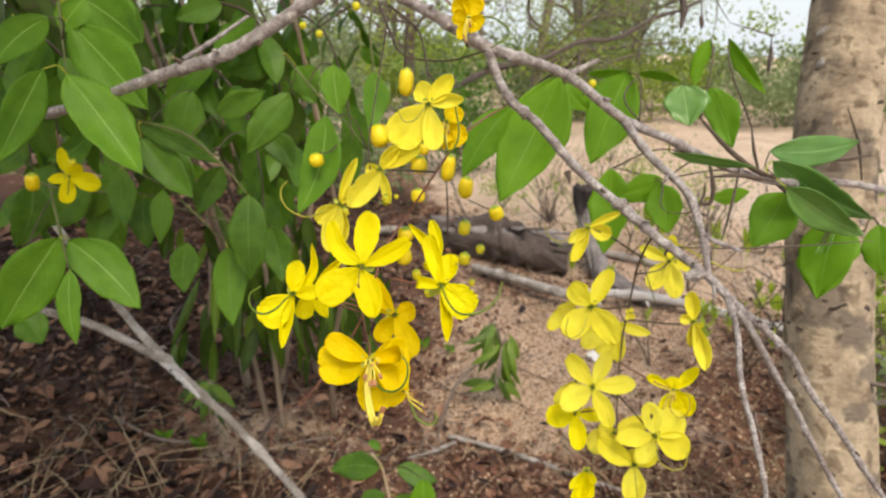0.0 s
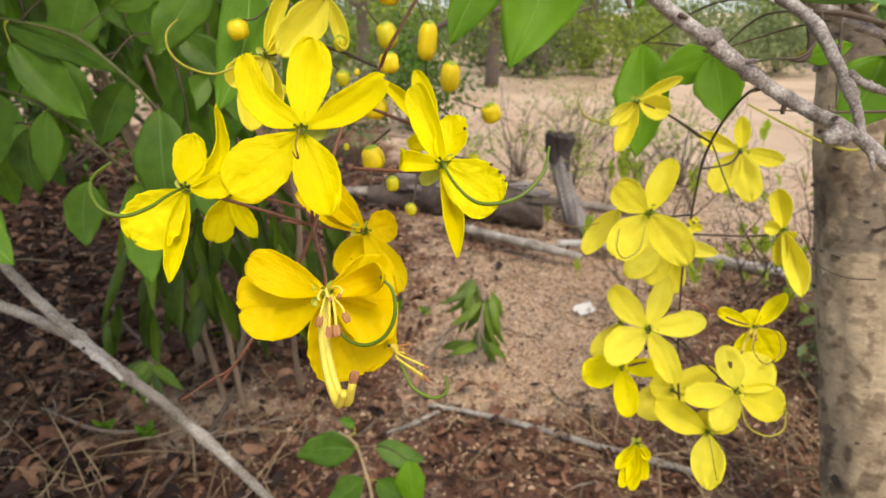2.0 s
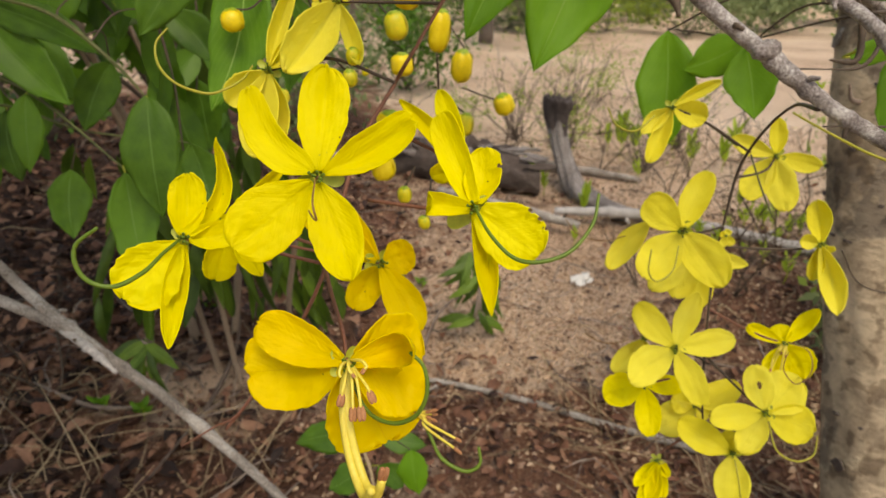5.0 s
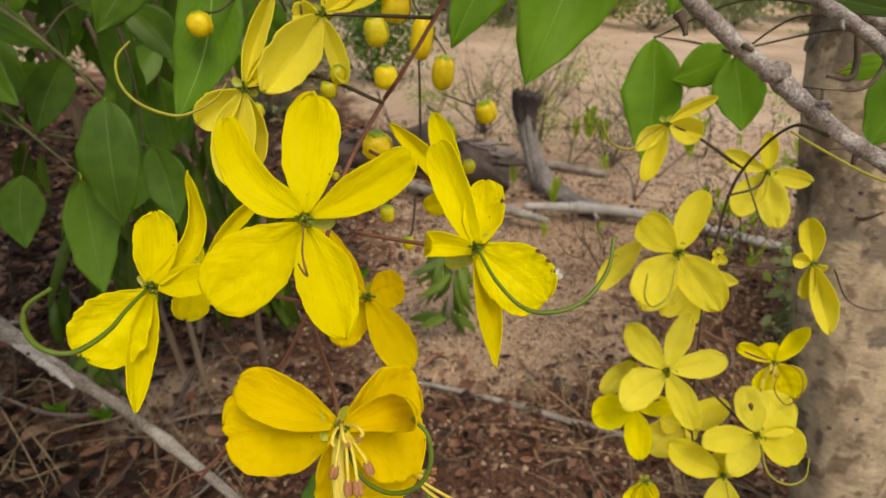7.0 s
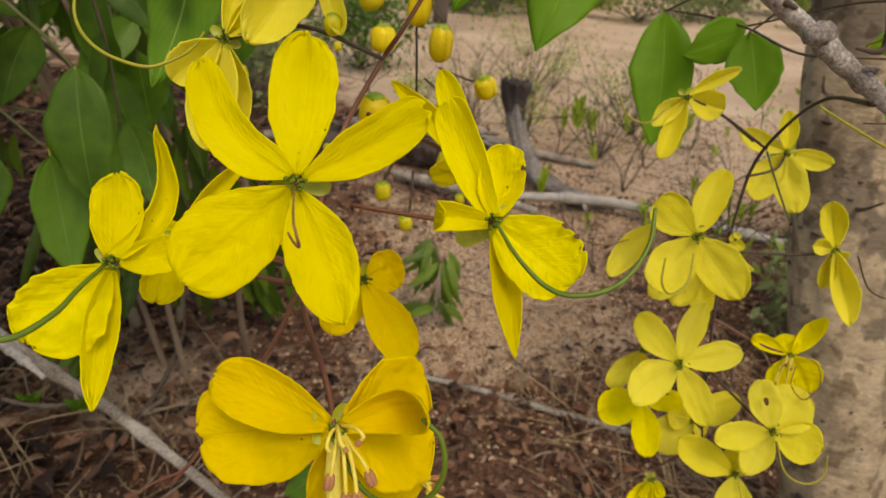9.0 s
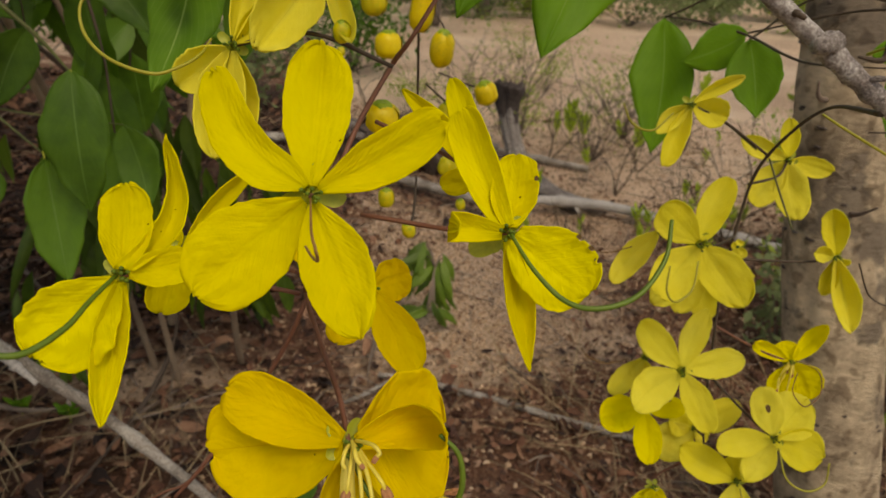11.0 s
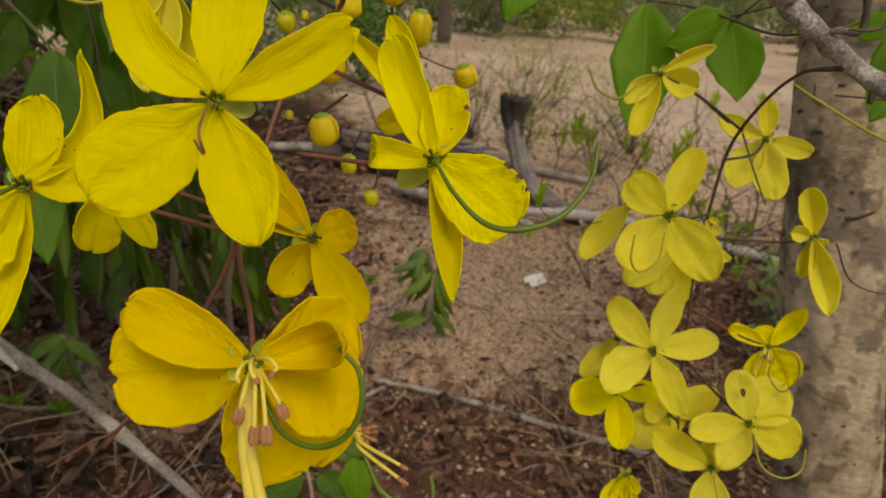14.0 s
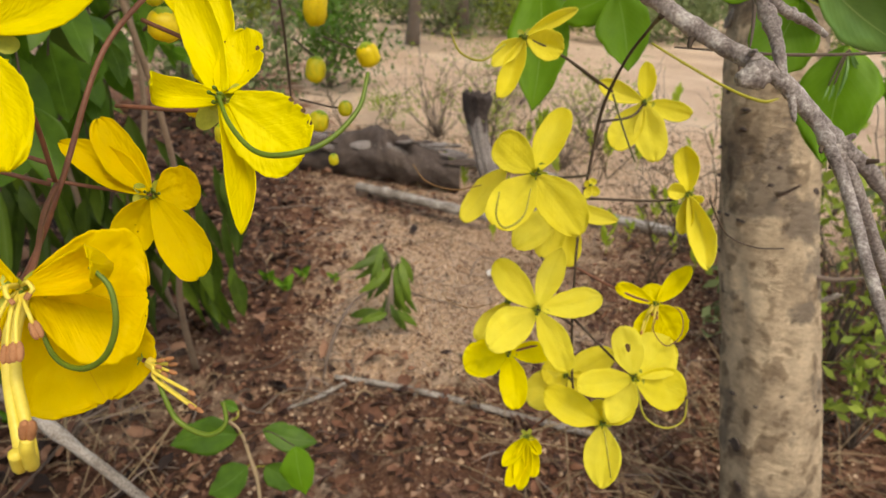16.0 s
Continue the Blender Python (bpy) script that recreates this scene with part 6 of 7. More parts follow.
def litter_share(x, y):
    """How thickly dry leaves and dark soil cover the sand: most under the shrub, where the soil colour also holds its
    shade, and on a strip before the log.
    """
    wave = 0.20 * noise.noise((x * 1.1, y * 1.1, 4.0)) + 0.12 * noise.noise((x * 4, y * 4, 9.0))
    k = 0.30 - 1.25 * (x + 0.05) - 0.10 * max(0.0, y - 1.6)
    k = min(k, 0.6)
    k = max(k, 0.46 - 1.1 * max(0.0, math.hypot(x - 0.25, y - 0.75) - 0.42))
    k = max(k, 0.52 - 0.9 * max(0.0, math.hypot(x - 0.98, (y - 1.25) * 0.8) - 0.28))
    k = max(k, 0.34 - 0.35 * abs(x - 0.1) - 0.7 * abs(y - 2.25))
    k -= 0.34 * max(0.0, 1.0 - math.hypot((x + 0.52) / 0.42, (y - 1.22) / 0.22))
    k -= 0.42 * max(0.0, 1.0 - math.hypot((x - 0.22) / 0.30, (y - 1.36) / 0.30))
    far = max(0.0, math.hypot(x, y - 1.0) - 2.2)
    edge = max(0.0, min(1.0, (x + 0.45 + 1.2 * wave) / 0.6))
    return max(0.0, min(0.6 - 0.15 * edge, k + wave - 0.12 * far - 0.35 * max(0.0, 0.3 - y)))


def make_ground():
    rings = [0.0]
    r = 0.03
    while r < 900:
        rings.append(r)
        r *= 1.045 if r < 6 else 1.16
    n = 220
    verts, faces, share = [(GX, GY, ground_height(GX, GY))], [], [litter_share(GX, GY)]
    for r in rings[1:]:
        for k in range(n):
            a = 2 * math.pi * k / n
            x, y = GX + r * math.cos(a), GY + r * math.sin(a)
            verts.append((x, y, ground_height(x, y) if r < 60 else 0.0))
            share.append(litter_share(x, y))
    for k in range(n):
        faces.append((0, 1 + k, 1 + (k + 1) % n))
    for i in range(len(rings) - 2):
        for k in range(n):
            a, b = 1 + i * n, 1 + (i + 1) * n
            k2 = (k + 1) % n
            faces.append((a + k, b + k, b + k2, a + k2))
    me = mesh_of("ground", verts, faces, soil())
    me.attributes.new("litter", "FLOAT", "POINT").data.foreach_set("value", share)
    return tagged(new("ground", me), "sandy tan soil with reddish-brown leaf litter", "ground", kind="structure")


make_ground()

# ---- the tree trunk beside the clusters ----


def make_trunk():
    rng = np.random.default_rng(5)
    axis = smooth_line([(0.574, 0.745, -0.05, 0.070), (0.562, 0.79, 0.12, 0.061), (0.552, 0.850, 0.30, 0.059), (0.540, 0.905, 0.46, 0.058), (0.534, 0.945, 0.60, 0.0575), (0.540, 1.00, 0.76, 0.0565), (0.560, 1.06, 0.92, 0.055), (0.60, 1.16, 1.15, 0.054), (0.68, 1.32, 1.6, 0.052), (0.74, 1.42, 2.1, 0.048)], 26)
    sides = 56
    verts, faces = [], []
    for i, (x, y, z, r) in enumerate(axis):
        for k in range(sides):
            a = 2 * math.pi * k / sides
            c, s = math.cos(a), math.sin(a)
            q = (c * 2.0, s * 2.0, z * 7)
            rr = r * (1 + 0.07 * noise.noise(q) + 0.035 * noise.noise((c * 6, s * 6, z * 26)) + 0.012 * noise.noise((c * 16, s * 16, z * 80)))
            verts.append((x + rr * c, y + rr * s, z + 0.35 * rr * s * -0.4))
    for i in range(len(axis) - 1):
        for k in range(sides):
            k2 = (k + 1) % sides
            faces.append((i * sides + k, i * sides + k2, (i + 1) * sides + k2, (i + 1) * sides + k))
    faces.append(tuple(range((len(axis) - 1) * sides, len(axis) * sides)))
    bark = trunk_bark()
    crown = [(0.74, 1.42, 2.05)]
    tree = tagged(new("tree"), "leaning grey-tan tree trunk with flaking bark", "tree")
    tree.location = (0.545, 0.76, 0.0)
    tr = part("trunk", mesh_of("trunk", [np.array(v) - np.array((0.545, 0.76, 0.0)) for v in verts], faces, bark), tree)
    # the bare fork above
    for k, (dx, dy, dz) in enumerate(((-0.35, 0.25, 0.9), (0.45, 0.10, 0.8), (0.10, 0.55, 1.0))):
        top = np.array(crown[0]) - np.array((0.545, 0.76, 0.0))
        d = np.array((dx, dy, dz))
        rows = [(*top, 0.036), (*(top + d * 0.35 + np.array((0.03, 0, 0))), 0.028), (*(top + d * 0.7), 0.019), (*(top + d), 0.008)]
        part("limb", mesh_of("limb", *tube(rows, 12, 7, 0.08, k), bark), tree)
    # old bark lenticels and leaf scars standing proud
    for k in range(46):
        i = int(rng.integers(20, 150))
        x, y, z, r = axis[i]
        a = math.radians(rng.uniform(150, 330))
        c, s = math.cos(a), math.sin(a)
        p = np.array((x + r * 1.0 * c - 0.545, y + r * 1.0 * s - 0.76, z))
        w, t = rng.uniform(0.003, 0.007), np.array((-s, c, 0.0))
        rows = [(*(p - t * w), 0.0008), (*(p - t * w * 0.4 + 0.0006 * np.array((c, s, 0))), 0.0022), (*(p + t * w * 0.4 + 0.0006 * np.array((c, s, 0))), 0.0022), (*(p + t * w), 0.0008)]
        part("bark_scar", mesh_of("bark_scar", *tube(rows, 6, 3, 0.2, k), DARK_WOOD), tr)
    # flakes of old bark lifting from the trunk
    for k in range(26):
        i = int(rng.integers(25, 190))
        x, y, z, r = axis[i]
        a = math.radians(rng.uniform(170, 330))
        c, s = math.cos(a), math.sin(a)
        p = np.array((x + r * 0.99 * c - 0.545, y + r * 0.99 * s - 0.76, z))
        d = np.array((-s * rng.normal(), c * rng.normal(), rng.normal() * 1.2))
        d *= rng.uniform(0.010, 0.030) / np.linalg.norm(d)
        v, f, uv = blade(d, np.linalg.norm(d) * rng.uniform(0.5, 0.9), (c, s, 0.0), petal_profile, -0.06, -0.10, -0.05, 0.12, nu=8, nv=6, seed=k, crinkle=0.03)
        thick(part("bark_flake", mesh_of("bark_flake", [q + p for q in v], f, DARK_WOOD if k % 3 else GREY_WOOD, uv), tr), 0.002)
    for a, z0, ln in ((-110, 0.50, 0.05), (-150, 0.62, 0.06), (-60, 0.40, 0.07)):
        k = int(np.argmin(abs(axis[:, 2] - z0)))
        x, y, z, r = axis[k]
        c, s = math.cos(radians(a)), math.sin(radians(a))
        p = np.array((x + r * 0.8 * c - 0.545, y + r * 0.8 * s - 0.76, z))
        d = np.array((c, s, 0.25))
        part("dead_twig", mesh_of("dead_twig", *tube([(*p, 0.004), (*(p + d * ln * 0.5), 0.0028), (*(p + d * ln + np.array((0.01, 0, 0.012))), 0.0012)], 7, 5, 0.1, 3), DEAD_TWIG), tree)
    return tree


make_trunk()

# ---- dead wood ----


def dead_branch(rows, label, mat=None, name="dead_branch"):
    ob = branch(rows, label, mat or GREY_WOOD)
    ob.name, ob["category"] = name, "dead wood"
    return ob


dead_branch([(-0.575, 0.785, 0.615, 0.0050), (-0.509, 0.762, 0.548, 0.0054), (-0.4685, 0.750, 0.502, 0.0058), (-0.430, 0.740, 0.459, 0.0063), (-0.388, 0.730, 0.420, 0.0074), (-0.346, 0.729, 0.376, 0.0066), (-0.300, 0.728, 0.329, 0.0063), (-0.207, 0.717, 0.224, 0.0058), (-0.119, 0.697, 0.115, 0.0055), (-0.034, 0.667, 0.004, 0.0050)], "grey forked dead branch leaning over leaf litter")
dead_branch([(-0.86, 0.80, 0.50, 0.0058), (-0.70, 0.76, 0.495, 0.0062), (-0.582, 0.737, 0.488, 0.0064), (-0.505, 0.737, 0.472, 0.0066), (-0.440, 0.733, 0.447, 0.0066), (-0.388, 0.730, 0.420, 0.0066)], "pale grey side fork of the leaning dead branch")
dead_branch([(-0.396, 0.727, 0.424, 0.0048), (-0.368, 0.715, 0.411, 0.0046), (-0.350, 0.706, 0.402, 0.0040), (-0.334, 0.697, 0.393, 0.0022)], "splintered pale stub on the dead branch", PALE_WOOD)
dead_branch([(-0.02, 2.30, 0.03, 0.018), (0.15, 2.18, 0.03, 0.019), (0.31, 2.06, 0.03, 0.018), (0.42, 2.00, 0.02, 0.014)], "pale stick lying before the rotten log")
dead_branch([(0.36, 2.10, 0.03, 0.014), (0.50, 2.08, 0.035, 0.018), (0.66, 2.03, 0.04, 0.019), (0.84, 1.93, 0.035, 0.018), (1.03, 1.80, 0.03, 0.016), (1.25, 1.66, 0.02, 0.013)], "long bleached grey limb lying on the sand", PALE_WOOD)
dead_branch([(-0.55, 2.75, 0.03, 0.02), (-0.28, 2.72, 0.04, 0.025), (0.0, 2.71, 0.04, 0.025), (0.27, 2.66, 0.035, 0.022), (0.50, 2.57, 0.03, 0.018), (0.74, 2.46, 0.02, 0.012)], "weathered log lying behind the rotten one")


def make_stump():
    """A bent stump, fluted along its grain, with a flared, broken, hollow top."""
    rows = [(0.676, 2.030, 0.033, 0.016), (0.588, 2.100, 0.021, 0.024), (0.532, 2.200, 0.012, 0.033), (0.484, 2.320, 0.021, 0.041), (0.454, 2.400, 0.071, 0.035), (0.434, 2.440, 0.137, 0.030), (0.420, 2.460, 0.204, 0.035), (0.413, 2.470, 0.264, 0.044), (0.415, 2.475, 0.305, 0.052), (0.413, 2.475, 0.325, 0.051), (0.413, 2.475, 0.319, 0.036), (0.416, 2.475, 0.290, 0.015)]
    line, sides, verts, faces = smooth_line(rows, 7), 36, [], []
    t = np.gradient(line[:, :3], axis=0)
    t /= np.linalg.norm(t, axis=1)[:, None]
    for i, (x, y, z, r) in enumerate(line):
        d = t[i] if i < 60 else t[58]
        u = np.cross(d, (0.0, 1.0, 0.25))
        u /= np.linalg.norm(u)
        w = np.cross(d, u)
        s = i / len(line)
        for k in range(sides):
            a = 2 * math.pi * k / sides
            rr = r * (1 + 0.10 * math.sin(3 * a + 3 * s) + 0.06 * math.sin(8 * a + 5 * s) + 0.05 * math.sin(13 * a - 4 * s) + 0.10 * noise.noise((math.cos(a) * 2, math.sin(a) * 2, s * 6)))
            p = np.array((x, y, z)) + rr * (math.cos(a) * u + math.sin(a) * w)
            if i > 52:
                p[2] += (0.022 * noise.noise((3 * math.cos(a), 3 * math.sin(a), 2.0)) - 0.16 * (p[0] - x)) * min(1.0, (i - 52) / 8)
            verts.append(p)
    for i in range(len(line) - 1):
        for k in range(sides):
            k2 = (k + 1) % sides
            faces.append((i * sides + k, i * sides + k2, (i + 1) * sides + k2, (i + 1) * sides + k))
    me = mesh_of("driftwood_stump", verts, faces, STUMP_WOOD)
    # the broken head is charred down to an uneven edge
    me.materials.append(CHARRED)
    for f in me.polygons:
        x, y, z = f.center
        f.material_index = int(z > 0.225 + 0.05 * noise.noise((x * 40, y * 40, 1.0)))
    ob = tagged(new("driftwood_stump", me), "grey weathered stump with charred top bent upward from the sand", "stump")
    for k, (dx, dz) in enumerate(((-0.036, 0.022), (-0.020, 0.016))):
        part("splinter", mesh_of("splinter", *tube([(0.413 + dx, 2.465, 0.295, 0.010), (0.413 + dx * 1.1, 2.465, 0.325, 0.008), (0.413 + dx * 1.2, 2.465, 0.331 + dz * 0.6, 0.003)], 7, 4, 0.2, k), CHARRED), ob)
    return ob


make_stump()


def make_log():
    """A thick rotten log, broken open in the middle, with a thin shell round its hollow."""
    axis = smooth_line([(-0.34, 2.66, 0.03, 0.05), (-0.16, 2.60, 0.05, 0.072), (0.0, 2.53, 0.085, 0.095), (0.10, 2.49, 0.085, 0.098), (0.20, 2.44, 0.07, 0.075), (0.34, 2.36, 0.045, 0.05)], 18)
    sides, verts, faces = 40, [], []
    for i, (x, y, z, r) in enumerate(axis):
        s = i / (len(axis) - 1)
        for k in range(sides):
            a = 2 * math.pi * k / sides
            c, q = math.cos(a), math.sin(a)
            rr = r * (1 + 0.22 * noise.noise((s * 9, c * 1.6, q * 1.6)) + 0.12 * noise.noise((s * 30, c * 4, q * 4)) + 0.05 * noise.noise((s * 80, c * 9, q * 9)))
            for s0, ds, a0, da, deep in ((0.66, 0.085, -2.55, 0.34, 0.85), (0.70, 0.10, -3.35, 0.22, 0.50), (0.40, 0.07, -2.4, 0.4, 0.4)):
                turn = (a - a0 + math.pi) % (2 * math.pi) - math.pi
                hit = ((s - s0) / ds) ** 4 + (turn / da) ** 4
                rr *= 1 - deep * math.exp(-hit)
            verts.append((x, y + rr * q, z + rr * -c))
    for i in range(len(axis) - 1):
        for k in range(sides):
            k2 = (k + 1) % sides
            faces.append((i * sides + k, i * sides + k2, (i + 1) * sides + k2, (i + 1) * sides + k))
    faces += [tuple(range(sides))[::-1], tuple(range((len(axis) - 1) * sides, len(axis) * sides))]
    ob = tagged(new("rotten_log", mesh_of("rotten_log", verts, faces, DARK_WOOD)), "dark hollow rotten log with peeling bark", "log")
    rng = np.random.default_rng(2)
    for k in range(26):
        x = rng.uniform(-0.28, 0.30)
        a = rng.uniform(0.5, 2.2)
        p = np.array((x, 2.53 - 0.42 * x - 0.088 * math.cos(a), 0.06 + 0.09 * math.sin(a)))
        d = np.array((rng.uniform(0.05, 0.12), rng.uniform(-0.05, 0.0), rng.uniform(-0.02, 0.02)))
        v, f, uv = blade(d, rng.uniform(0.02, 0.045), (0.0, -math.cos(a), math.sin(a)), petal_profile, 0.05, -0.2, 0.1, 0.08, nu=8, nv=5, seed=k)
        thick(part("bark_flake", mesh_of("bark_flake", [q + p for q in v], f, STUMP_WOOD if k % 2 else DARK_WOOD, uv), ob), 0.006)
    return ob


make_log()
def make_scrap():
    """A small torn scrap, creased into several facets."""
    rng = np.random.default_rng(9)
    verts, faces = [], []
    for i in range(7):
        for j in range(6):
            u, v = i / 6 - 0.5, j / 5 - 0.5
            rim = 1 + 0.35 * noise.noise((i * 1.7, j * 1.3, 2.0))
            verts.append((0.06 * u * rim, 0.034 * v * rim + 0.012 * u, 0.012 + 0.020 * abs(noise.noise((u * 4.2, v * 4.2, 5.0))) + 0.006 * rng.uniform() + 0.020 * v))
    for i in range(6):
        for j in range(5):
            if (i, j) in ((0, 0), (0, 1), (0, 4), (1, 4), (2, 4), (5, 0), (4, 0), (5, 4), (5, 3)):
                continue
            q = i * 6 + j
            faces += [(q, q + 1, q + 7), (q, q + 7, q + 6)]
    me = mesh_of("paper_scrap", verts, faces, PAPER)
    me.polygons.foreach_set("use_smooth", [False] * len(me.polygons))
    ob = tagged(new("paper_scrap", me), "small crumpled white scrap on the soil", "litter")
    ob.location = (0.355, 1.63, ground_height(0.355, 1.63) - 0.002)


make_scrap()


# ---- litter ----
def dry_litter():
    rng = np.random.default_rng(11)
    heaps = {"leaf_litter": ([], []), "old_leaf_litter": ([], [])}
    made = 0
    while made < 17000:
        x, y = rng.uniform(-1.9, 1.5), rng.uniform(0.55, 3.4)
        if rng.random() > litter_share(x, y) * 1.9 + 0.03 or rng.random() > (1.5 / (0.6 + y)):
            continue
        old = x < -0.42 + 0.3 * rng.normal()
        a, ln = rng.uniform(0, 6.28), rng.uniform(0.008, 0.030) * (1.9 if old and made % 3 else 0.95)
        d = np.array((math.cos(a), math.sin(a), rng.normal() * 0.25)) * ln
        v, f, _ = blade(d, ln * rng.uniform(0.25, 0.65), (rng.normal() * 0.6, rng.normal() * 0.6, 1), leaf_profile if made % 3 else petal_profile, rng.uniform(-0.35, 0.35), rng.uniform(-0.4, 1.3), rng.uniform(-0.4, 0.4), 0.10, nu=6 if old else 4, nv=4 if old else 2, seed=made)
        o = np.array((x, y, ground_height(x, y) + rng.uniform(0.002, 0.020)))
        verts, faces = heaps["old_leaf_litter" if old else "leaf_litter"]
        k = len(verts)
        verts.extend(p + o for p in v)
        faces.extend(tuple(i + k for i in q) for q in f)
        made += 1
    for name, mat, label in (("leaf_litter", LEAF_DRY, "reddish-brown dry leaves scattered over the soil"), ("old_leaf_litter", LEAF_OLD_SHADED, "brown old leaves lying under the shrub, darkened for its shade")):
        tagged(new(name, mesh_of(name, *heaps[name], mat)), label, "leaf litter", kind="stuff")


def ground_twigs():
    rng = np.random.default_rng(12)
    wood, straw = [], []
    for k in range(760):
        x, y = rng.uniform(-1.6, 1.4), rng.uniform(0.6, 3.2)
        if x > 0.3 and rng.random() < 0.35:
            continue
        a, ln = rng.uniform(0, 6.28), rng.uniform(0.04, 0.22)
        d = np.array((math.cos(a), math.sin(a), 0.0))
        s = np.array((-d[1], d[0], 0.0)) * rng.normal() * 0.34
        z = ground_height(x, y) + 0.006
        rad = rng.uniform(0.0006, 0.0021)
        o = np.array((x, y, z))
        rows = [(*o, rad), (*(o + d * ln * 0.35 + s * ln + (0, 0, rng.uniform(0, 0.03))), rad), (*(o + d * ln * 0.7 - s * ln * 0.3 + (0, 0, rng.uniform(0, 0.03))), rad * 0.8), (*(o + d * ln), rad * 0.5)]
        (wood if rng.random() < 0.6 else straw).append(tube(rows, 5, 3, 0.1, k))
    for k in range(300):
        x, y = rng.uniform(-1.0, -0.25), rng.uniform(0.7, 1.15)
        if k > 110:
            x, y = rng.uniform(0.22, 0.80), rng.uniform(0.82, 1.15)
        a, ln = rng.uniform(0, 6.28), rng.uniform(0.06, 0.22)
        o = np.array((x, y, ground_height(x, y)))
        d = np.array((math.cos(a), math.sin(a), rng.uniform(0.1, 0.9)))
        ob = new("straw", mesh_of("straw", *tube([(0, 0, 0, 0.0011), (*(d * ln * 0.5), 0.0010), (*(d * ln + (0, 0, -0.02)), 0.0005)], 4, 4), STRAW))
        ob.location = o
        tagged(ob, "pale dry straw leaning over brown leaf litter", "straw", "straws in the leaf litter")
    tagged(new("ground_twigs", mesh_of("ground_twigs", *joined(wood), DEAD_TWIG)), "dry brown twigs strewn over the soil", "twigs", kind="stuff")
    tagged(new("dry_straw", mesh_of("dry_straw", *joined(straw), STRAW)), "pale dry straw and grass stems", "straw", kind="stuff")


def bits(name, label, category, mat, count, area, size, seed, flat, where):
    """Thousands of small irregular six-cornered lumps or flakes on the soil."""
    rng = np.random.default_rng(seed)
    shape = np.array([(1, 0, 0), (0, 1, 0), (-1, 0, 0), (0, -1, 0), (0, 0, 1), (0, 0, -1)], float)
    tris = [(0, 1, 4), (1, 2, 4), (2, 3, 4), (3, 0, 4), (1, 0, 5), (2, 1, 5), (3, 2, 5), (0, 3, 5)]
    verts, faces = [], []
    while len(verts) < count * 6:
        x, y = rng.uniform(area[0], area[1]), rng.uniform(area[2], area[3])
        if rng.random() > where(x, y):
            continue
        r = rng.uniform(*size)
        v = shape * (r, r * rng.uniform(0.35, 1), r * flat) * rng.uniform(0.6, 1.3, (6, 3))
        v = v @ np.array(Euler((rng.normal() * 0.35, rng.normal() * 0.35, rng.uniform(0, 6.28))).to_matrix()).T
        k = len(verts)
        verts.extend(v + (x, y, ground_height(x, y) + r * flat * 0.4))
        faces.extend((a + k, b + k, d + k) for a, b, d in tris)
    me = mesh_of(name, verts, faces, mat)
    me.polygons.foreach_set("use_smooth", [False] * len(me.polygons))
    return tagged(new(name, me), label, category, kind="stuff")


def pebbles():
    clod = mottled("earth_clod", [(0.2, (0.17, 0.095, 0.058)), (0.5, (0.44, 0.28, 0.175)), (0.85, (0.72, 0.54, 0.38))], 60, 0.95, 0.6, 0.002, spread=0.7)
    chaff = mottled("reddish_chaff", [(0.15, (0.048, 0.022, 0.015)), (0.5, (0.168, 0.080, 0.051)), (0.85, (0.368, 0.232, 0.160))], 60, 0.9, 0.5, 0.002, spread=0.8)
    bits("soil_crumbs", "small tan soil crumbs and pebbles", "soil crumbs", clod, 20000, (-0.5, 1.9, 0.9, 3.4), (0.0018, 0.0075), 13, 0.6, lambda x, y: max(0.05, min(1.0, 1.1 - 1.6 * litter_share(x, y))) * min(1.0, 2.2 / (y + 0.4)))
    bits("sand_grains", "coarse pale sand grains and bits of gravel", "sand", clod, 16000, (-0.15, 1.0, 1.0, 2.2), (0.0016, 0.0055), 15, 0.6, lambda x, y: max(0.05, min(1.0, 1.0 - 1.8 * litter_share(x, y))) * min(1.0, 1.5 / (y + 0.2)))
    bits("bark_chaff", "reddish-brown chaff of broken leaves and bark", "leaf litter", chaff, 14000, (-1.3, 0.9, 0.7, 2.9), (0.002, 0.010), 14, 0.18, lambda x, y: min(1.0, 0.10 + 1.7 * litter_share(x, y)) * min(1.0, 2.0 / (y + 0.4)))


dry_litter()
ground_twigs()
pebbles()


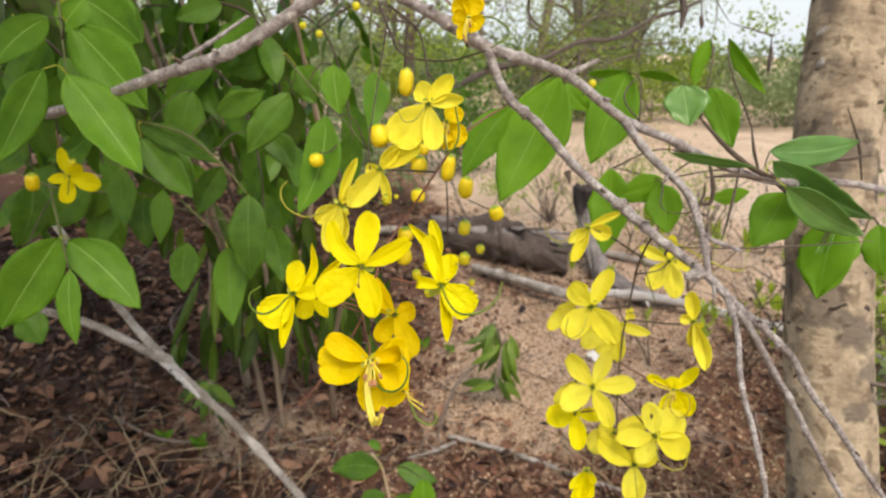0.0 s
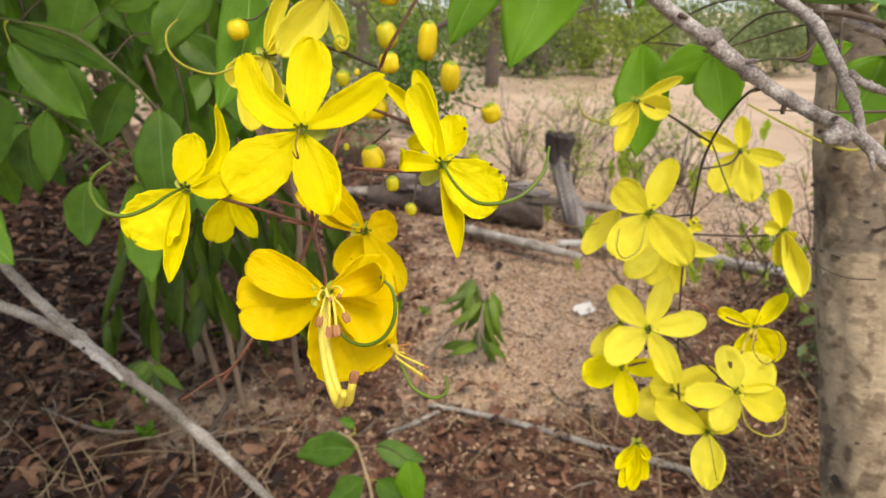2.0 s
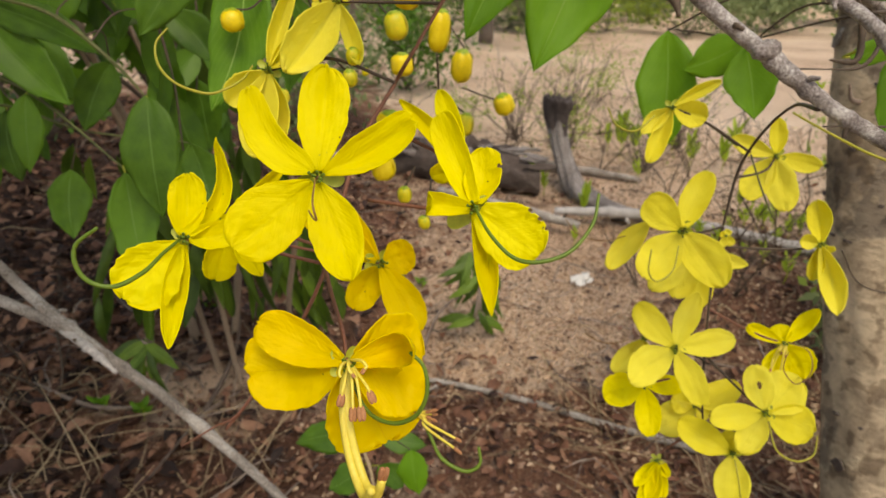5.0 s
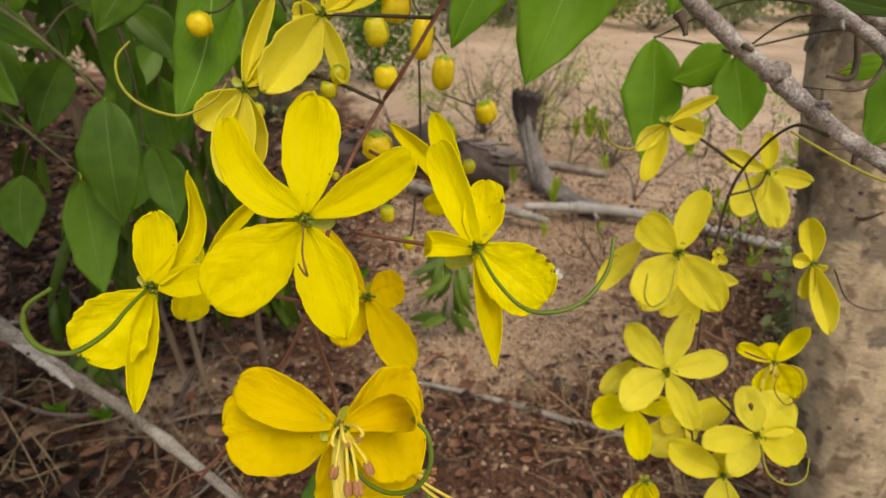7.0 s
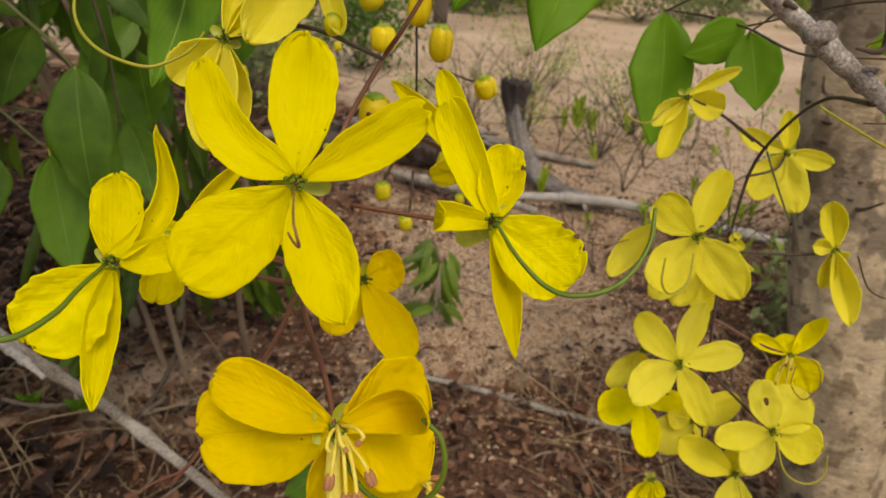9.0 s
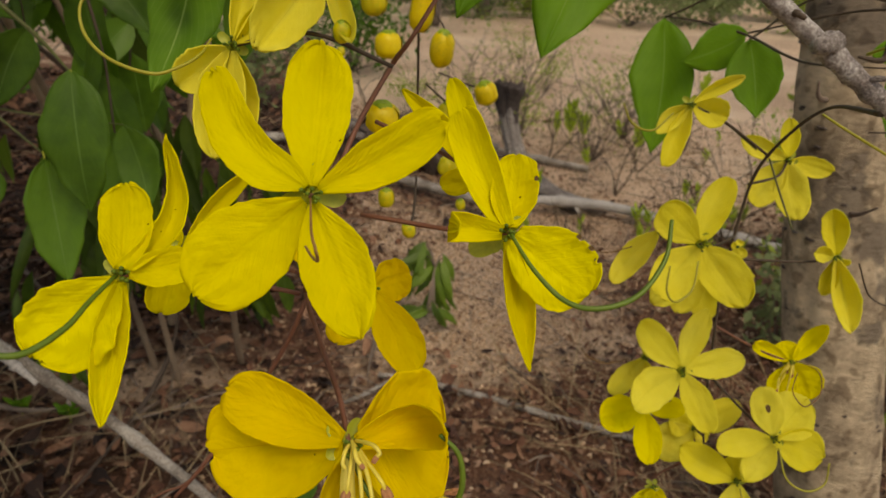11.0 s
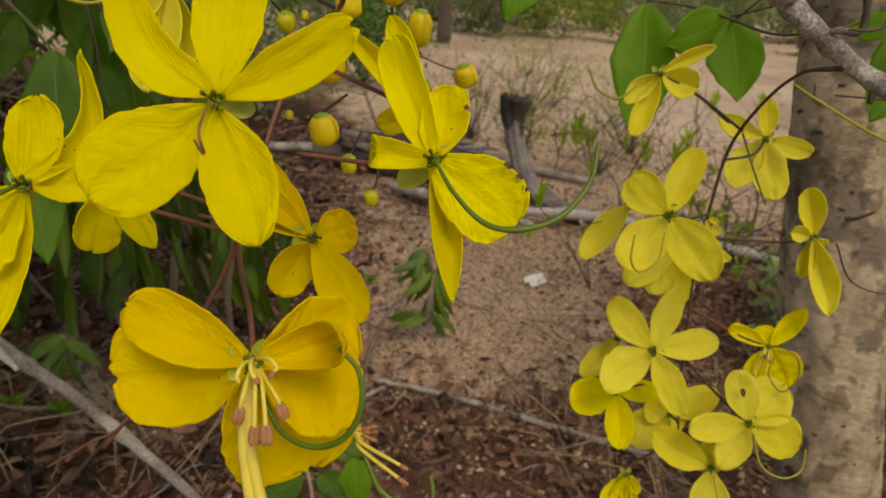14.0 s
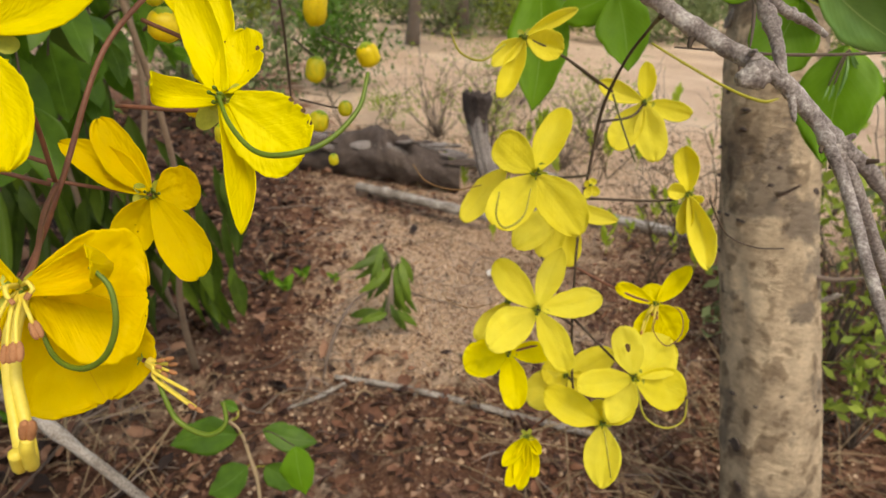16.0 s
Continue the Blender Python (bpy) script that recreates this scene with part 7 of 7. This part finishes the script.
# ---- the leafy shrub with its compound leaves ----
def compound_leaf(pairs, leaflet, spread, mat, label, seed):
    """A pinnate leaf hanging along its rachis, local -z down."""
    rng = np.random.default_rng(seed)
    ob = tagged(new("compound_leaf"), label, "leaf", "compound leaves of the shrub")
    ln = pairs * leaflet * 0.42
    rows = [(0, 0, 0, 0.0014), (0.12 * ln, 0, -0.25 * ln, 0.0012), (0.25 * ln, 0.02, -0.6 * ln, 0.0011), (0.30 * ln, 0.02, -ln, 0.0008)]
    line = smooth_line(rows, 6)
    part("rachis", mesh_of("rachis", *tube(rows, 6, 6), SEPAL), ob)
    for k in range(pairs):
        p = line[int((k + 0.8) / pairs * (len(line) - 1))][:3]
        for side in (-1, 1):
            d = np.array((0.25 + 0.2 * rng.normal(), side * spread * rng.uniform(0.6, 1.2), -0.75 + 0.2 * rng.normal()))
            d *= leaflet * rng.uniform(0.75, 1.1) / np.linalg.norm(d)
            v, f, uv = blade(d, leaflet * rng.uniform(0.38, 0.50), (0.35 * rng.normal(), -1, 0.35 + 0.3 * rng.normal()), leaf_profile, 0.05 * rng.normal(), 0.2 * rng.uniform(0, 1.2), 0.12 * rng.normal(), 0.040, nu=11, nv=6, seed=seed * 31 + k * 2 + side, bend=0.06 * rng.normal(), twist=0.4 * rng.normal())
            part("leaflet", mesh_of("leaflet", [q + p for q in v], f, mat, uv), ob)
    return ob


SHRUB = tagged(new("shrub"), "leafy shrub with brown stems and dark drooping leaves", "shrub")
SHRUB.location = (-0.42, 1.30, 0.0)


def under_shrub(ob, name):
    ob.name, ob.parent = name, SHRUB
    ob.matrix_parent_inverse = Matrix.Translation((0.42, -1.30, 0.0))
    for key in ("label", "category", "group"):
        if key in ob:
            del ob[key]


def make_shrub_limbs():
    rng = np.random.default_rng(20)
    pts = []
    for k in range(7):
        x, y = -0.75 + 0.03 * k, 1.80 + 0.02 * (k % 3)
        ex, ey, ez = -1.75 + 0.22 * k, 1.25 + 0.09 * ((k * 4) % 9), 0.85 + 0.11 * ((k * 5) % 9)
        rows = [(x, y, 0.0, 0.009), (x - 0.03, y, 0.45, 0.007), ((x + ex) / 2, (y + ey) / 2, (0.55 + ez) / 2 + 0.12, 0.005), (ex, ey, ez, 0.004), (ex - 0.1, ey - 0.05, ez + 0.35, 0.002)]
        under_shrub(branch(rows, "brown limb", TWIG, False), "limb")
        pts.append(smooth_line(rows, 10)[:, :3])
    return np.vstack(pts)


def make_shrub_leaves():
    rng = np.random.default_rng(21)
    limbs = make_shrub_limbs()
    kinds = [compound_leaf(4, 0.088, 0.6, LEAF_SHADED, "drooping compound leaf in shade-darkened green", 1), compound_leaf(3, 0.10, 0.7, LEAF_SHADED, "compound leaf with broad leaflets in shade-darkened green", 2), compound_leaf(4, 0.082, 0.5, LEAF, "fresh green compound leaf of the shrub", 3)]
    # large leaf for the added canopy, out of sight above
    overhead = compound_leaf(4, 0.135, 0.8, LEAF_SHADED, "large unseen compound leaf overhead, added for shade", 4)
    overhead.matrix_basis = pose(-0.9, 0.5, 1.75, 5, 5, 20)
    spots = []
    # shrub leaves, carried on upward out of sight to deepen the shade below
    for k in range(2500):
        y = rng.uniform(0.86, 1.95)
        x = rng.uniform(-1.5, -0.215) * y
        z = rng.uniform(0.60, 1.9)
        if z < 0.70 and (x / y > -0.3 or k % 2):
            continue
        if all((x - a) ** 2 + (y - b) ** 2 + (z - c) ** 2 > 0.10 ** 2 for a, b, c in spots):
            spots.append((x, y, z))
        if len(spots) >= 150:
            break
    # unseen canopy added on the left, only to cast shade on leaves and litter
    for k in range(2500):
        x, y, z = rng.uniform(-1.9, -0.22), rng.uniform(-0.3, 1.2), rng.uniform(1.34, 2.0)
        if all((x - a) ** 2 + (y - b) ** 2 + (z - c) ** 2 > 0.11 ** 2 for a, b, c in spots):
            spots.append((x, y, z))
        if len(spots) >= 310:
            break
    for k, (x, y, z) in enumerate(spots):
        o = np.array((x, y, z))
        e = limbs[np.argmin(np.linalg.norm(limbs - o, axis=1))]
        mid = (o + e) / 2 + rng.normal(size=3) * 0.03
        twig([(*o, 0.0012), (*mid, 0.0018), (*e, 0.0026)], "thin twig bearing a compound leaf")
        m = pose(x, y, z, rng.uniform(-35, 30), rng.uniform(-35, 35), rng.uniform(-70, 70))
        if k < 3:
            kinds[k].matrix_basis = m
        else:
            copy_thing(kinds[k % 3] if z < 1.34 or y > 1.2 else overhead, m)


make_shrub_leaves()


def make_shrub_stems():
    rng = np.random.default_rng(22)
    for k in range(7):
        x, y = -0.56 + 0.036 * k + rng.normal() * 0.02, 1.30 + rng.normal() * 0.07
        r, z = rng.uniform(0.005, 0.011), ground_height(x, y) - 0.01
        lean = rng.normal(size=2) * 0.05
        rows = [(x, y, z, r * 1.3), (x + lean[0] * 0.4, y + lean[1], z + 0.22, r), (x + lean[0] * 1.2, y + lean[1] * 2, z + 0.5, r * 0.8), (x - 0.1 + lean[0] * 2, y + lean[1] * 3, z + 0.95, r * 0.6)]
        under_shrub(branch(rows, "upright brown stem", TAN_STEM, False), "stem")
    # narrow dark hanging leaves low on the shrub
    for k in range(120):
        x, y, z = -0.46 + rng.normal() * 0.075, rng.uniform(1.10, 1.34), rng.uniform(0.24, 0.56)
        if k >= 70:
            x, y, z = -0.31 + rng.normal() * 0.055, rng.uniform(1.22, 1.42), rng.uniform(0.16, 0.42)
        d = np.array((rng.normal() * 0.25, rng.normal() * 0.2, -1.0)) * rng.uniform(0.08, 0.16)
        v, f, uv = blade(d, rng.uniform(0.016, 0.030), (rng.normal() * 0.5, -1, 0.2), leaf_profile, 0.08 * rng.normal(), 0.5, 0.05, 0.02, nu=8, nv=4, seed=k)
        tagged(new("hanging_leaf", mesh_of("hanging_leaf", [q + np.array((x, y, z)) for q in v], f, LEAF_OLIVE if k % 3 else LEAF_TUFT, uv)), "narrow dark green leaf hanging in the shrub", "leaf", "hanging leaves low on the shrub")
    for k in range(26):
        x, y, z = rng.uniform(-1.2, -0.15), rng.uniform(1.0, 1.7), rng.uniform(0.45, 0.95)
        d = np.array((rng.normal(), rng.normal() * 0.4, rng.normal() * 0.5)) * 0.16
        r = rng.uniform(0.001, 0.003)
        wood = np.vstack(WOOD)
        x, y, z = wood[np.argmin(np.linalg.norm(wood - np.array((x, y, z)), axis=1))]
        twig([(x, y, z, r), (x + d[0] * 0.5, y + d[1] * 0.5, z + d[2] * 0.5 + 0.02, r * 0.8), (x + d[0], y + d[1], z + d[2], r * 0.4)], "thin brown twig inside the leafy shrub")


make_shrub_stems()


def leafy_twig(seed, mat, count=9):
    """A drooping twig with limp leaves set alternately along it."""
    rng = np.random.default_rng(seed)
    ob = tagged(new("leafy_twig"), "drooping twig of dark green pointed leaves", "leafy twig", "drooping leafy twigs of the shrub")
    rows = [(-0.10, 0.02, 0.06, 0.0022), (-0.05, 0.0, 0.055, 0.002), (0.0, 0.0, 0.0, 0.0017), (0.03, -0.01, -0.09, 0.0013), (0.04, -0.02, -0.17, 0.0009)]
    line = smooth_line(rows, 10)
    part("stem", mesh_of("stem", *tube(rows, 6, 6, 0.08, seed), TWIG), ob)
    for k in range(count):
        p = line[int((k + 0.6) / count * (len(line) - 1))][:3]
        a = (k % 2 * 2 - 1) * rng.uniform(0.25, 0.7)
        d = np.array((math.sin(a), rng.normal() * 0.3, -math.cos(a) + 0.15 * rng.normal()))
        d *= rng.uniform(0.070, 0.105) / np.linalg.norm(d)
        v, f, uv = blade(d, np.linalg.norm(d) * rng.uniform(0.40, 0.54), (0.5 * rng.normal(), -1, 0.3 + 0.3 * rng.normal()), leaf_profile, 0.05 * rng.normal(), 0.2 * rng.uniform(0, 1.4), 0.12 * rng.normal(), 0.040, 0.0, 12, 6, seed * 31 + k, bend=0.07 * rng.normal(), twist=0.4 * rng.normal())
        part("leaf", mesh_of("leaf", [q + p for q in v], f, mat, uv), ob)
    return ob


def hang_leafy_twigs():
    rng = np.random.default_rng(24)
    kinds = [leafy_twig(1, LEAF_SHADED), leafy_twig(2, LEAF_SHADED, 8), leafy_twig(3, LEAF_OLIVE, 8), leafy_twig(4, LEAF_SHADED, 10)]
    for k in range(30):
        y = rng.uniform(0.84, 1.35)
        x, z = y * rng.uniform(-0.80, -0.19), 0.86 - y * rng.uniform(-0.08, 0.20)
        m = pose(x, y, z, rng.uniform(-15, 15), rng.uniform(-25, 25), rng.uniform(-50, 50))
        if k < 4:
            kinds[k].matrix_basis = m
        else:
            copy_thing(kinds[k % 4], m)


hang_leafy_twigs()


# ---- low plants ----


def seedling(x, y, h, count, mat, label, seed, wide=0.30, flat=0.35):
    rng = np.random.default_rng(seed)
    ob = tagged(new("seedling"), label, "small plant", "seedlings on the ground")
    ob.location = (x, y, ground_height(x, y))
    part("stem", mesh_of("stem", *tube([(0, 0, -0.005, 0.0016), (0.004, 0, h * 0.4, 0.0014), (0, 0.004, h * 0.8, 0.001)], 5, 4), SEPAL), ob)
    for k in range(count):
        a = 2.4 * k + rng.uniform(-0.4, 0.4)
        z = h * (0.35 + 0.5 * k / count)
        d = np.array((math.cos(a) * flat, math.sin(a) * flat, rng.uniform(0.5, 1.0))) * h * rng.uniform(0.45, 0.75)
        v, f, uv = blade(d, np.linalg.norm(d) * wide, (math.cos(a) * 0.5, math.sin(a) * 0.5 - 0.8, 0.4), leaf_profile, 0.06, 0.35, 0.05, 0.02, nu=6, nv=4, seed=seed + k)
        part("leaf", mesh_of("leaf", np.array(v) + np.array((0, 0, z)), f, mat, uv), ob)
    return ob


def plant_seedlings():
    rng = np.random.default_rng(41)
    for k, (x, y, h, n) in enumerate(((0.31, 2.39, 0.12, 10), (0.36, 2.36, 0.08, 7), (0.46, 2.14, 0.10, 9), (0.76, 2.83, 0.17, 11), (0.81, 2.80, 0.15, 10), (0.73, 2.94, 0.11, 8), (1.00, 2.88, 0.09, 7), (1.12, 2.62, 0.12, 8), (1.01, 2.20, 0.07, 8), (1.06, 2.21, 0.06, 7), (1.16, 2.23, 0.06, 7), (0.99, 1.99, 0.09, 8), (1.03, 1.91, 0.07, 9), (1.08, 1.94, 0.07, 8), (0.39, 1.92, 0.06, 7), (0.55, 1.90, 0.06, 6), (1.78, 3.72, 0.14, 8), (2.13, 3.80, 0.16, 8))):
        seedling(x, y, h, n, SPROUT, "upright light green sprout of narrow leaves", 10 + k, 0.27, 0.32)
    for k in range(30):
        x, y = rng.uniform(0.62, 1.7), rng.uniform(1.35, 2.9)
        if k > 18:
            x, y = rng.uniform(0.66, 1.10), rng.uniform(1.40, 2.05)
        seedling(x, y, rng.uniform(0.045, 0.085) if y < 2.1 else rng.uniform(0.06, 0.14), int(rng.integers(5, 9)), SPROUT, "light green sprout growing from sandy soil", 50 + k, 0.24, 0.45)
    for k in range(10):
        x, y = rng.uniform(-0.9, 0.25), rng.uniform(1.0, 1.7)
        seedling(x, y, rng.uniform(0.02, 0.045), 6, LEAF, "tiny green seedling in leaf litter", 90 + k, 0.5, 0.9)


plant_seedlings()


def dead_shrublet(x, y, h, seed):
    """A leafless tangle of thin forking twigs."""
    rng = np.random.default_rng(seed)
    ob = tagged(new("dead_shrublet"), "leafless tangle of thin brown twigs", "dead plant", "dead twiggy plants")
    ob.location = (x, y, ground_height(x, y) - 0.005)

    def grow(p, d, ln, r, level):
        q = p + d * ln * 0.5 + rng.normal(size=3) * ln * 0.06
        e = p + d * ln + rng.normal(size=3) * ln * 0.10
        part("twig", mesh_of("twig", *tube([(*p, r), (*q, r * 0.85), (*e, r * 0.6)], 5, 4, 0.1, 1), TWIG), ob)
        if level:
            for k in range(3):
                nd = d + rng.normal(size=3) * 0.55
                grow(q if k == 0 else e, nd / np.linalg.norm(nd), ln * rng.uniform(0.5, 0.75), r * 0.55, level - 1)

    for k in range(3):
        d = np.array((rng.normal() * 0.6, rng.normal() * 0.6, 1.0))
        grow(np.zeros(3), d / np.linalg.norm(d), h * 0.5, 0.0029, 2)
    return ob


for k, (x, y, h) in enumerate(((0.72, 1.55, 0.34), (0.92, 1.75, 0.40), (0.62, 2.60, 0.42), (1.15, 2.05, 0.42), (0.25, 2.85, 0.45), (0.98, 1.30, 0.40), (0.85, 1.05, 0.45), (0.50, 1.62, 0.22), (-0.05, 2.95, 0.5), (-0.75, 1.15, 0.3), (-0.62, 1.45, 0.4), (1.3, 1.5, 0.5), (0.48, 2.75, 0.42), (0.78, 2.25, 0.38), (0.95, 2.5, 0.45), (1.25, 2.75, 0.5), (0.82, 1.72, 0.30), (1.05, 1.55, 0.38), (0.66, 3.4, 0.5))):
    dead_shrublet(x, y, h, 500 + k)


def small_bush(x, y, r, h, count, size, mat, label, seed, twigs=14, base=0.0):
    """A loose bush: thin stems and many small leaves in uneven clumps."""
    rng = np.random.default_rng(seed)
    ob = tagged(new("bush"), label, "bush")
    z0 = ground_height(x, y) if math.hypot(x, y) < 60 else 0.0
    ob.location = (x, y, z0)
    stems, tips = [], []
    for k in range(twigs):
        a, t = rng.uniform(0, 6.28), rng.uniform(0.2, 1)
        p = np.array((math.cos(a) * r * t, math.sin(a) * r * t, h * rng.uniform(0.45, 1.0)))
        q = p * (0.45, 0.45, 0.5) + rng.normal(size=3) * r * 0.12
        stems.append(tube([(*(p * 0.03), 0.007 * h), (*q, 0.004 * h), (*p, 0.0012 * h)], 5, 4, 0.1, k))
        tips += [p, (p + q) / 2, q + rng.normal(size=3) * r * 0.1]
    part("wood", mesh_of("wood", *joined(stems), FAR_BARK), ob)
    verts, faces, uvs = [], [], []
    clump = rng.random(len(tips)) ** 2
    clump /= clump.sum()
    for k in range(count):
        c = tips[rng.choice(len(tips), p=clump)] + rng.normal(size=3) * np.array((0.16 * r, 0.16 * r, 0.12 * h))
        c[2] = max(c[2], base * h)
        d = rng.normal(size=3)
        d *= size * rng.uniform(0.6, 1.3) / np.linalg.norm(d)
        s = np.cross(d, rng.normal(size=3))
        s *= 0.45 * np.linalg.norm(d) / (2 * np.linalg.norm(s))
        i = len(verts)
        verts += [c, c + d * 0.45 + s, c + d, c + d * 0.45 - s]
        uvs += [(0, 0.2), (0.5, 0.0), (1, 0.2), (0.5, 0.4)]
        faces.append((i, i + 1, i + 2, i + 3))
    part("foliage", mesh_of("foliage", verts, faces, mat, uvs), ob)
    return ob


def far_tree(x, y, h, r, count, size, seed, mat, crown_from=0.3):
    """A tree with a tapered trunk, forking limbs and a loose crown of leaves."""
    rng = np.random.default_rng(seed)
    ob = tagged(new("tree"), "thorny thin-crowned tree beyond the sandy clearing", "tree")
    ob.location = (x, y, -0.02)
    lean = rng.normal(size=2) * 0.08 * h
    trunk = [(0, 0, 0, 0.026 * h), (lean[0] * 0.3, lean[1] * 0.3, h * 0.25, 0.02 * h), (lean[0], lean[1], h * 0.55, 0.014 * h), (lean[0] * 1.2, lean[1] * 1.2, h * 0.9, 0.004 * h)]
    part("trunk", mesh_of("trunk", *tube(trunk, 9, 6, 0.08, seed), FAR_BARK), ob)
    line, limbs, tips = smooth_line(trunk, 8), [], []
    for k in range(15):
        p = line[int(rng.integers(int(len(line) * crown_from), len(line) - 1))][:3]
        a = rng.uniform(0, 6.28)
        d = np.array((math.cos(a), math.sin(a), rng.uniform(-0.05, 0.75))) * r * rng.uniform(0.5, 1.1)
        q = p + d * 0.5 + rng.normal(size=3) * 0.08 * r
        limbs.append(tube([(*p, 0.008 * h), (*q, 0.005 * h), (*(p + d), 0.0015 * h)], 6, 4, 0.1, k))
        for j in range(3):
            e = p + d * rng.uniform(0.4, 1.0)
            g = e + rng.normal(size=3) * 0.25 * r
            limbs.append(tube([(*e, 0.003 * h), (*((e + g) / 2 + rng.normal(size=3) * 0.04 * r), 0.002 * h), (*g, 0.0008 * h)], 5, 3, 0.1, j))
            tips += [e, g]
    part("branchwork", mesh_of("branchwork", *joined(limbs), FAR_BARK), ob)
    verts, faces, uvs = [], [], []
    for k in range(count):
        c = tips[int(rng.integers(len(tips)))] + rng.normal(size=3) * 0.13 * r
        d = rng.normal(size=3)
        d *= size * rng.uniform(0.6, 1.3) / np.linalg.norm(d)
        s = np.cross(d, rng.normal(size=3))
        s *= 0.4 * np.linalg.norm(d) / (2 * np.linalg.norm(s))
        i = len(verts)
        verts += [c, c + d * 0.45 + s, c + d, c + d * 0.45 - s]
        uvs += [(0, 0.2), (0.5, 0.0), (1, 0.2), (0.5, 0.4)]
        faces.append((i, i + 1, i + 2, i + 3))
    part("crown", mesh_of("crown", verts, faces, mat, uvs), ob)
    return ob


LEAF_FRESH = blade_material("leaf_far_fresh", (0.11, 0.18, 0.02), (0.33, 0.43, 0.06), (0.3, 0.35, 0.1), 0.6, 0.35, 0.0, 10, island=0.6)


def make_backdrop_plants():
    rng = np.random.default_rng(61)
    # undergrowth behind the shrub
    for k, (x, y, r, h) in enumerate(((-1.6, 2.6, 0.7, 0.8), (-0.75, 3.3, 0.6, 0.7), (-2.6, 3.6, 0.9, 1.3), (-1.2, 4.6, 0.8, 1.0), (-0.25, 4.4, 0.45, 0.6), (-2.2, 5.6, 1.1, 1.5), (-0.4, 6.4, 0.7, 0.9), (-3.6, 4.6, 1.0, 1.6), (-1.9, 1.7, 0.45, 0.8))):
        small_bush(x, y, r, h, 1500, 0.045, LEAF_FAR if k % 2 else LEAF_SHADED, "twiggy green undergrowth behind the shrub", 70 + k, 26)
    for k, (x, y, r, h) in enumerate(((0.55, 3.1, 0.25, 0.22), (0.1, 3.4, 0.3, 0.2), (1.15, 3.5, 0.3, 0.35), (0.9, 3.9, 0.22, 0.3), (1.55, 2.4, 0.25, 0.35), (1.0, 5.2, 0.3, 0.3))):
        small_bush(x, y, r, h, 420, 0.02, LEAF_FRESH, "sparse low green herb on the sand", 90 + k, 10)
    for k, (x, y, r, h) in enumerate(((0.52, 2.75, 0.30, 0.45), (0.80, 2.60, 0.28, 0.40), (0.34, 3.15, 0.35, 0.50), (1.05, 2.95, 0.35, 0.50), (0.70, 3.6, 0.4, 0.5))):
        small_bush(x, y, r, h, 190, 0.017, LEAF_FRESH, "thin twiggy bush with tiny sparse leaves", 160 + k, 16, 0.1)
    small_bush(0.98, 1.22, 0.20, 0.55, 300, 0.032, LEAF_FRESH, "leafy young bush beside the trunk", 97, 14, 0.2)
    small_bush(0.86, 0.98, 0.12, 0.34, 160, 0.03, LEAF_FRESH, "small leafy bush at the foot of the trunk", 98, 9, 0.3)
    for k, (x, y, r, h) in enumerate(((0.93, 1.42, 0.16, 0.42), (1.18, 1.30, 0.20, 0.60), (1.22, 1.72, 0.22, 0.55), (1.50, 1.55, 0.25, 0.7), (0.80, 1.25, 0.10, 0.25), (1.05, 1.05, 0.14, 0.4))):
        small_bush(x, y, r, h, 250, 0.034, LEAF_FAR if k % 3 == 1 else LEAF_FRESH, "twiggy olive green bush beyond the trunk", 130 + k, 16, 0.12)
    # belt of bushes along the far edge of the clearing
    k = 0
    for row, (y0, h0) in enumerate(((9.2, 0.95), (11.5, 1.3), (14.5, 1.7))):
        for x in np.arange(-9 - row * 2, 13 + row * 3, 1.25 + 0.35 * row):
            y = y0 + rng.normal() * 0.5 - 0.05 * abs(x - 1)
            small_bush(x + rng.normal() * 0.3, y, rng.uniform(0.7, 1.1) * (1 + 0.25 * row), h0 * rng.uniform(0.7, 1.25) * (0.8 if x > 0.2 * y else 0.9), 2100, 0.07 + 0.03 * row, LEAF_FRESH if k % 3 == 0 else LEAF_FAR, "grey-green scrub along the edge of the clearing", 200 + k, 12)
            k += 1
    for k in range(17):
        x, y = -11 + 1.6 * k + rng.normal() * 0.6, rng.uniform(13, 24)
        if 0.24 < x / y < 0.60:
            x = y * (0.16 if k % 2 else 0.72)
        far_tree(x, y, rng.uniform(3.6, 6.5), rng.uniform(1.3, 2.2), 1000, 0.10, 300 + k, LEAF_FAR, 0.4)
    far_tree(1.2, 8.8, 3.4, 1.5, 6500, 0.048, 401, LEAF_FAR, 0.3)
    far_tree(0.45, 7.4, 3.0, 1.4, 6500, 0.042, 403, LEAF_FRESH, 0.28)
    far_tree(2.0, 9.8, 3.6, 1.7, 6500, 0.052, 404, LEAF_FAR, 0.28)
    far_tree(2.5, 12.0, 4.2, 1.9, 6500, 0.06, 405, LEAF_FRESH, 0.28)
    far_tree(-1.0, 7.6, 3.2, 1.4, 2200, 0.06, 402, LEAF_FRESH, 0.3)


make_backdrop_plants()
branch([(-0.3, 4.6, 0.55, 0.024), (0.0, 4.68, 0.70, 0.023), (0.35, 4.75, 0.78, 0.021), (0.62, 4.82, 0.90, 0.020), (0.9, 4.9, 0.94, 0.018), (1.15, 4.95, 1.08, 0.016), (1.4, 5.0, 1.17, 0.013), (1.9, 5.1, 1.45, 0.008)], "dark limb arching across the clearing edge", DARK_WOOD)
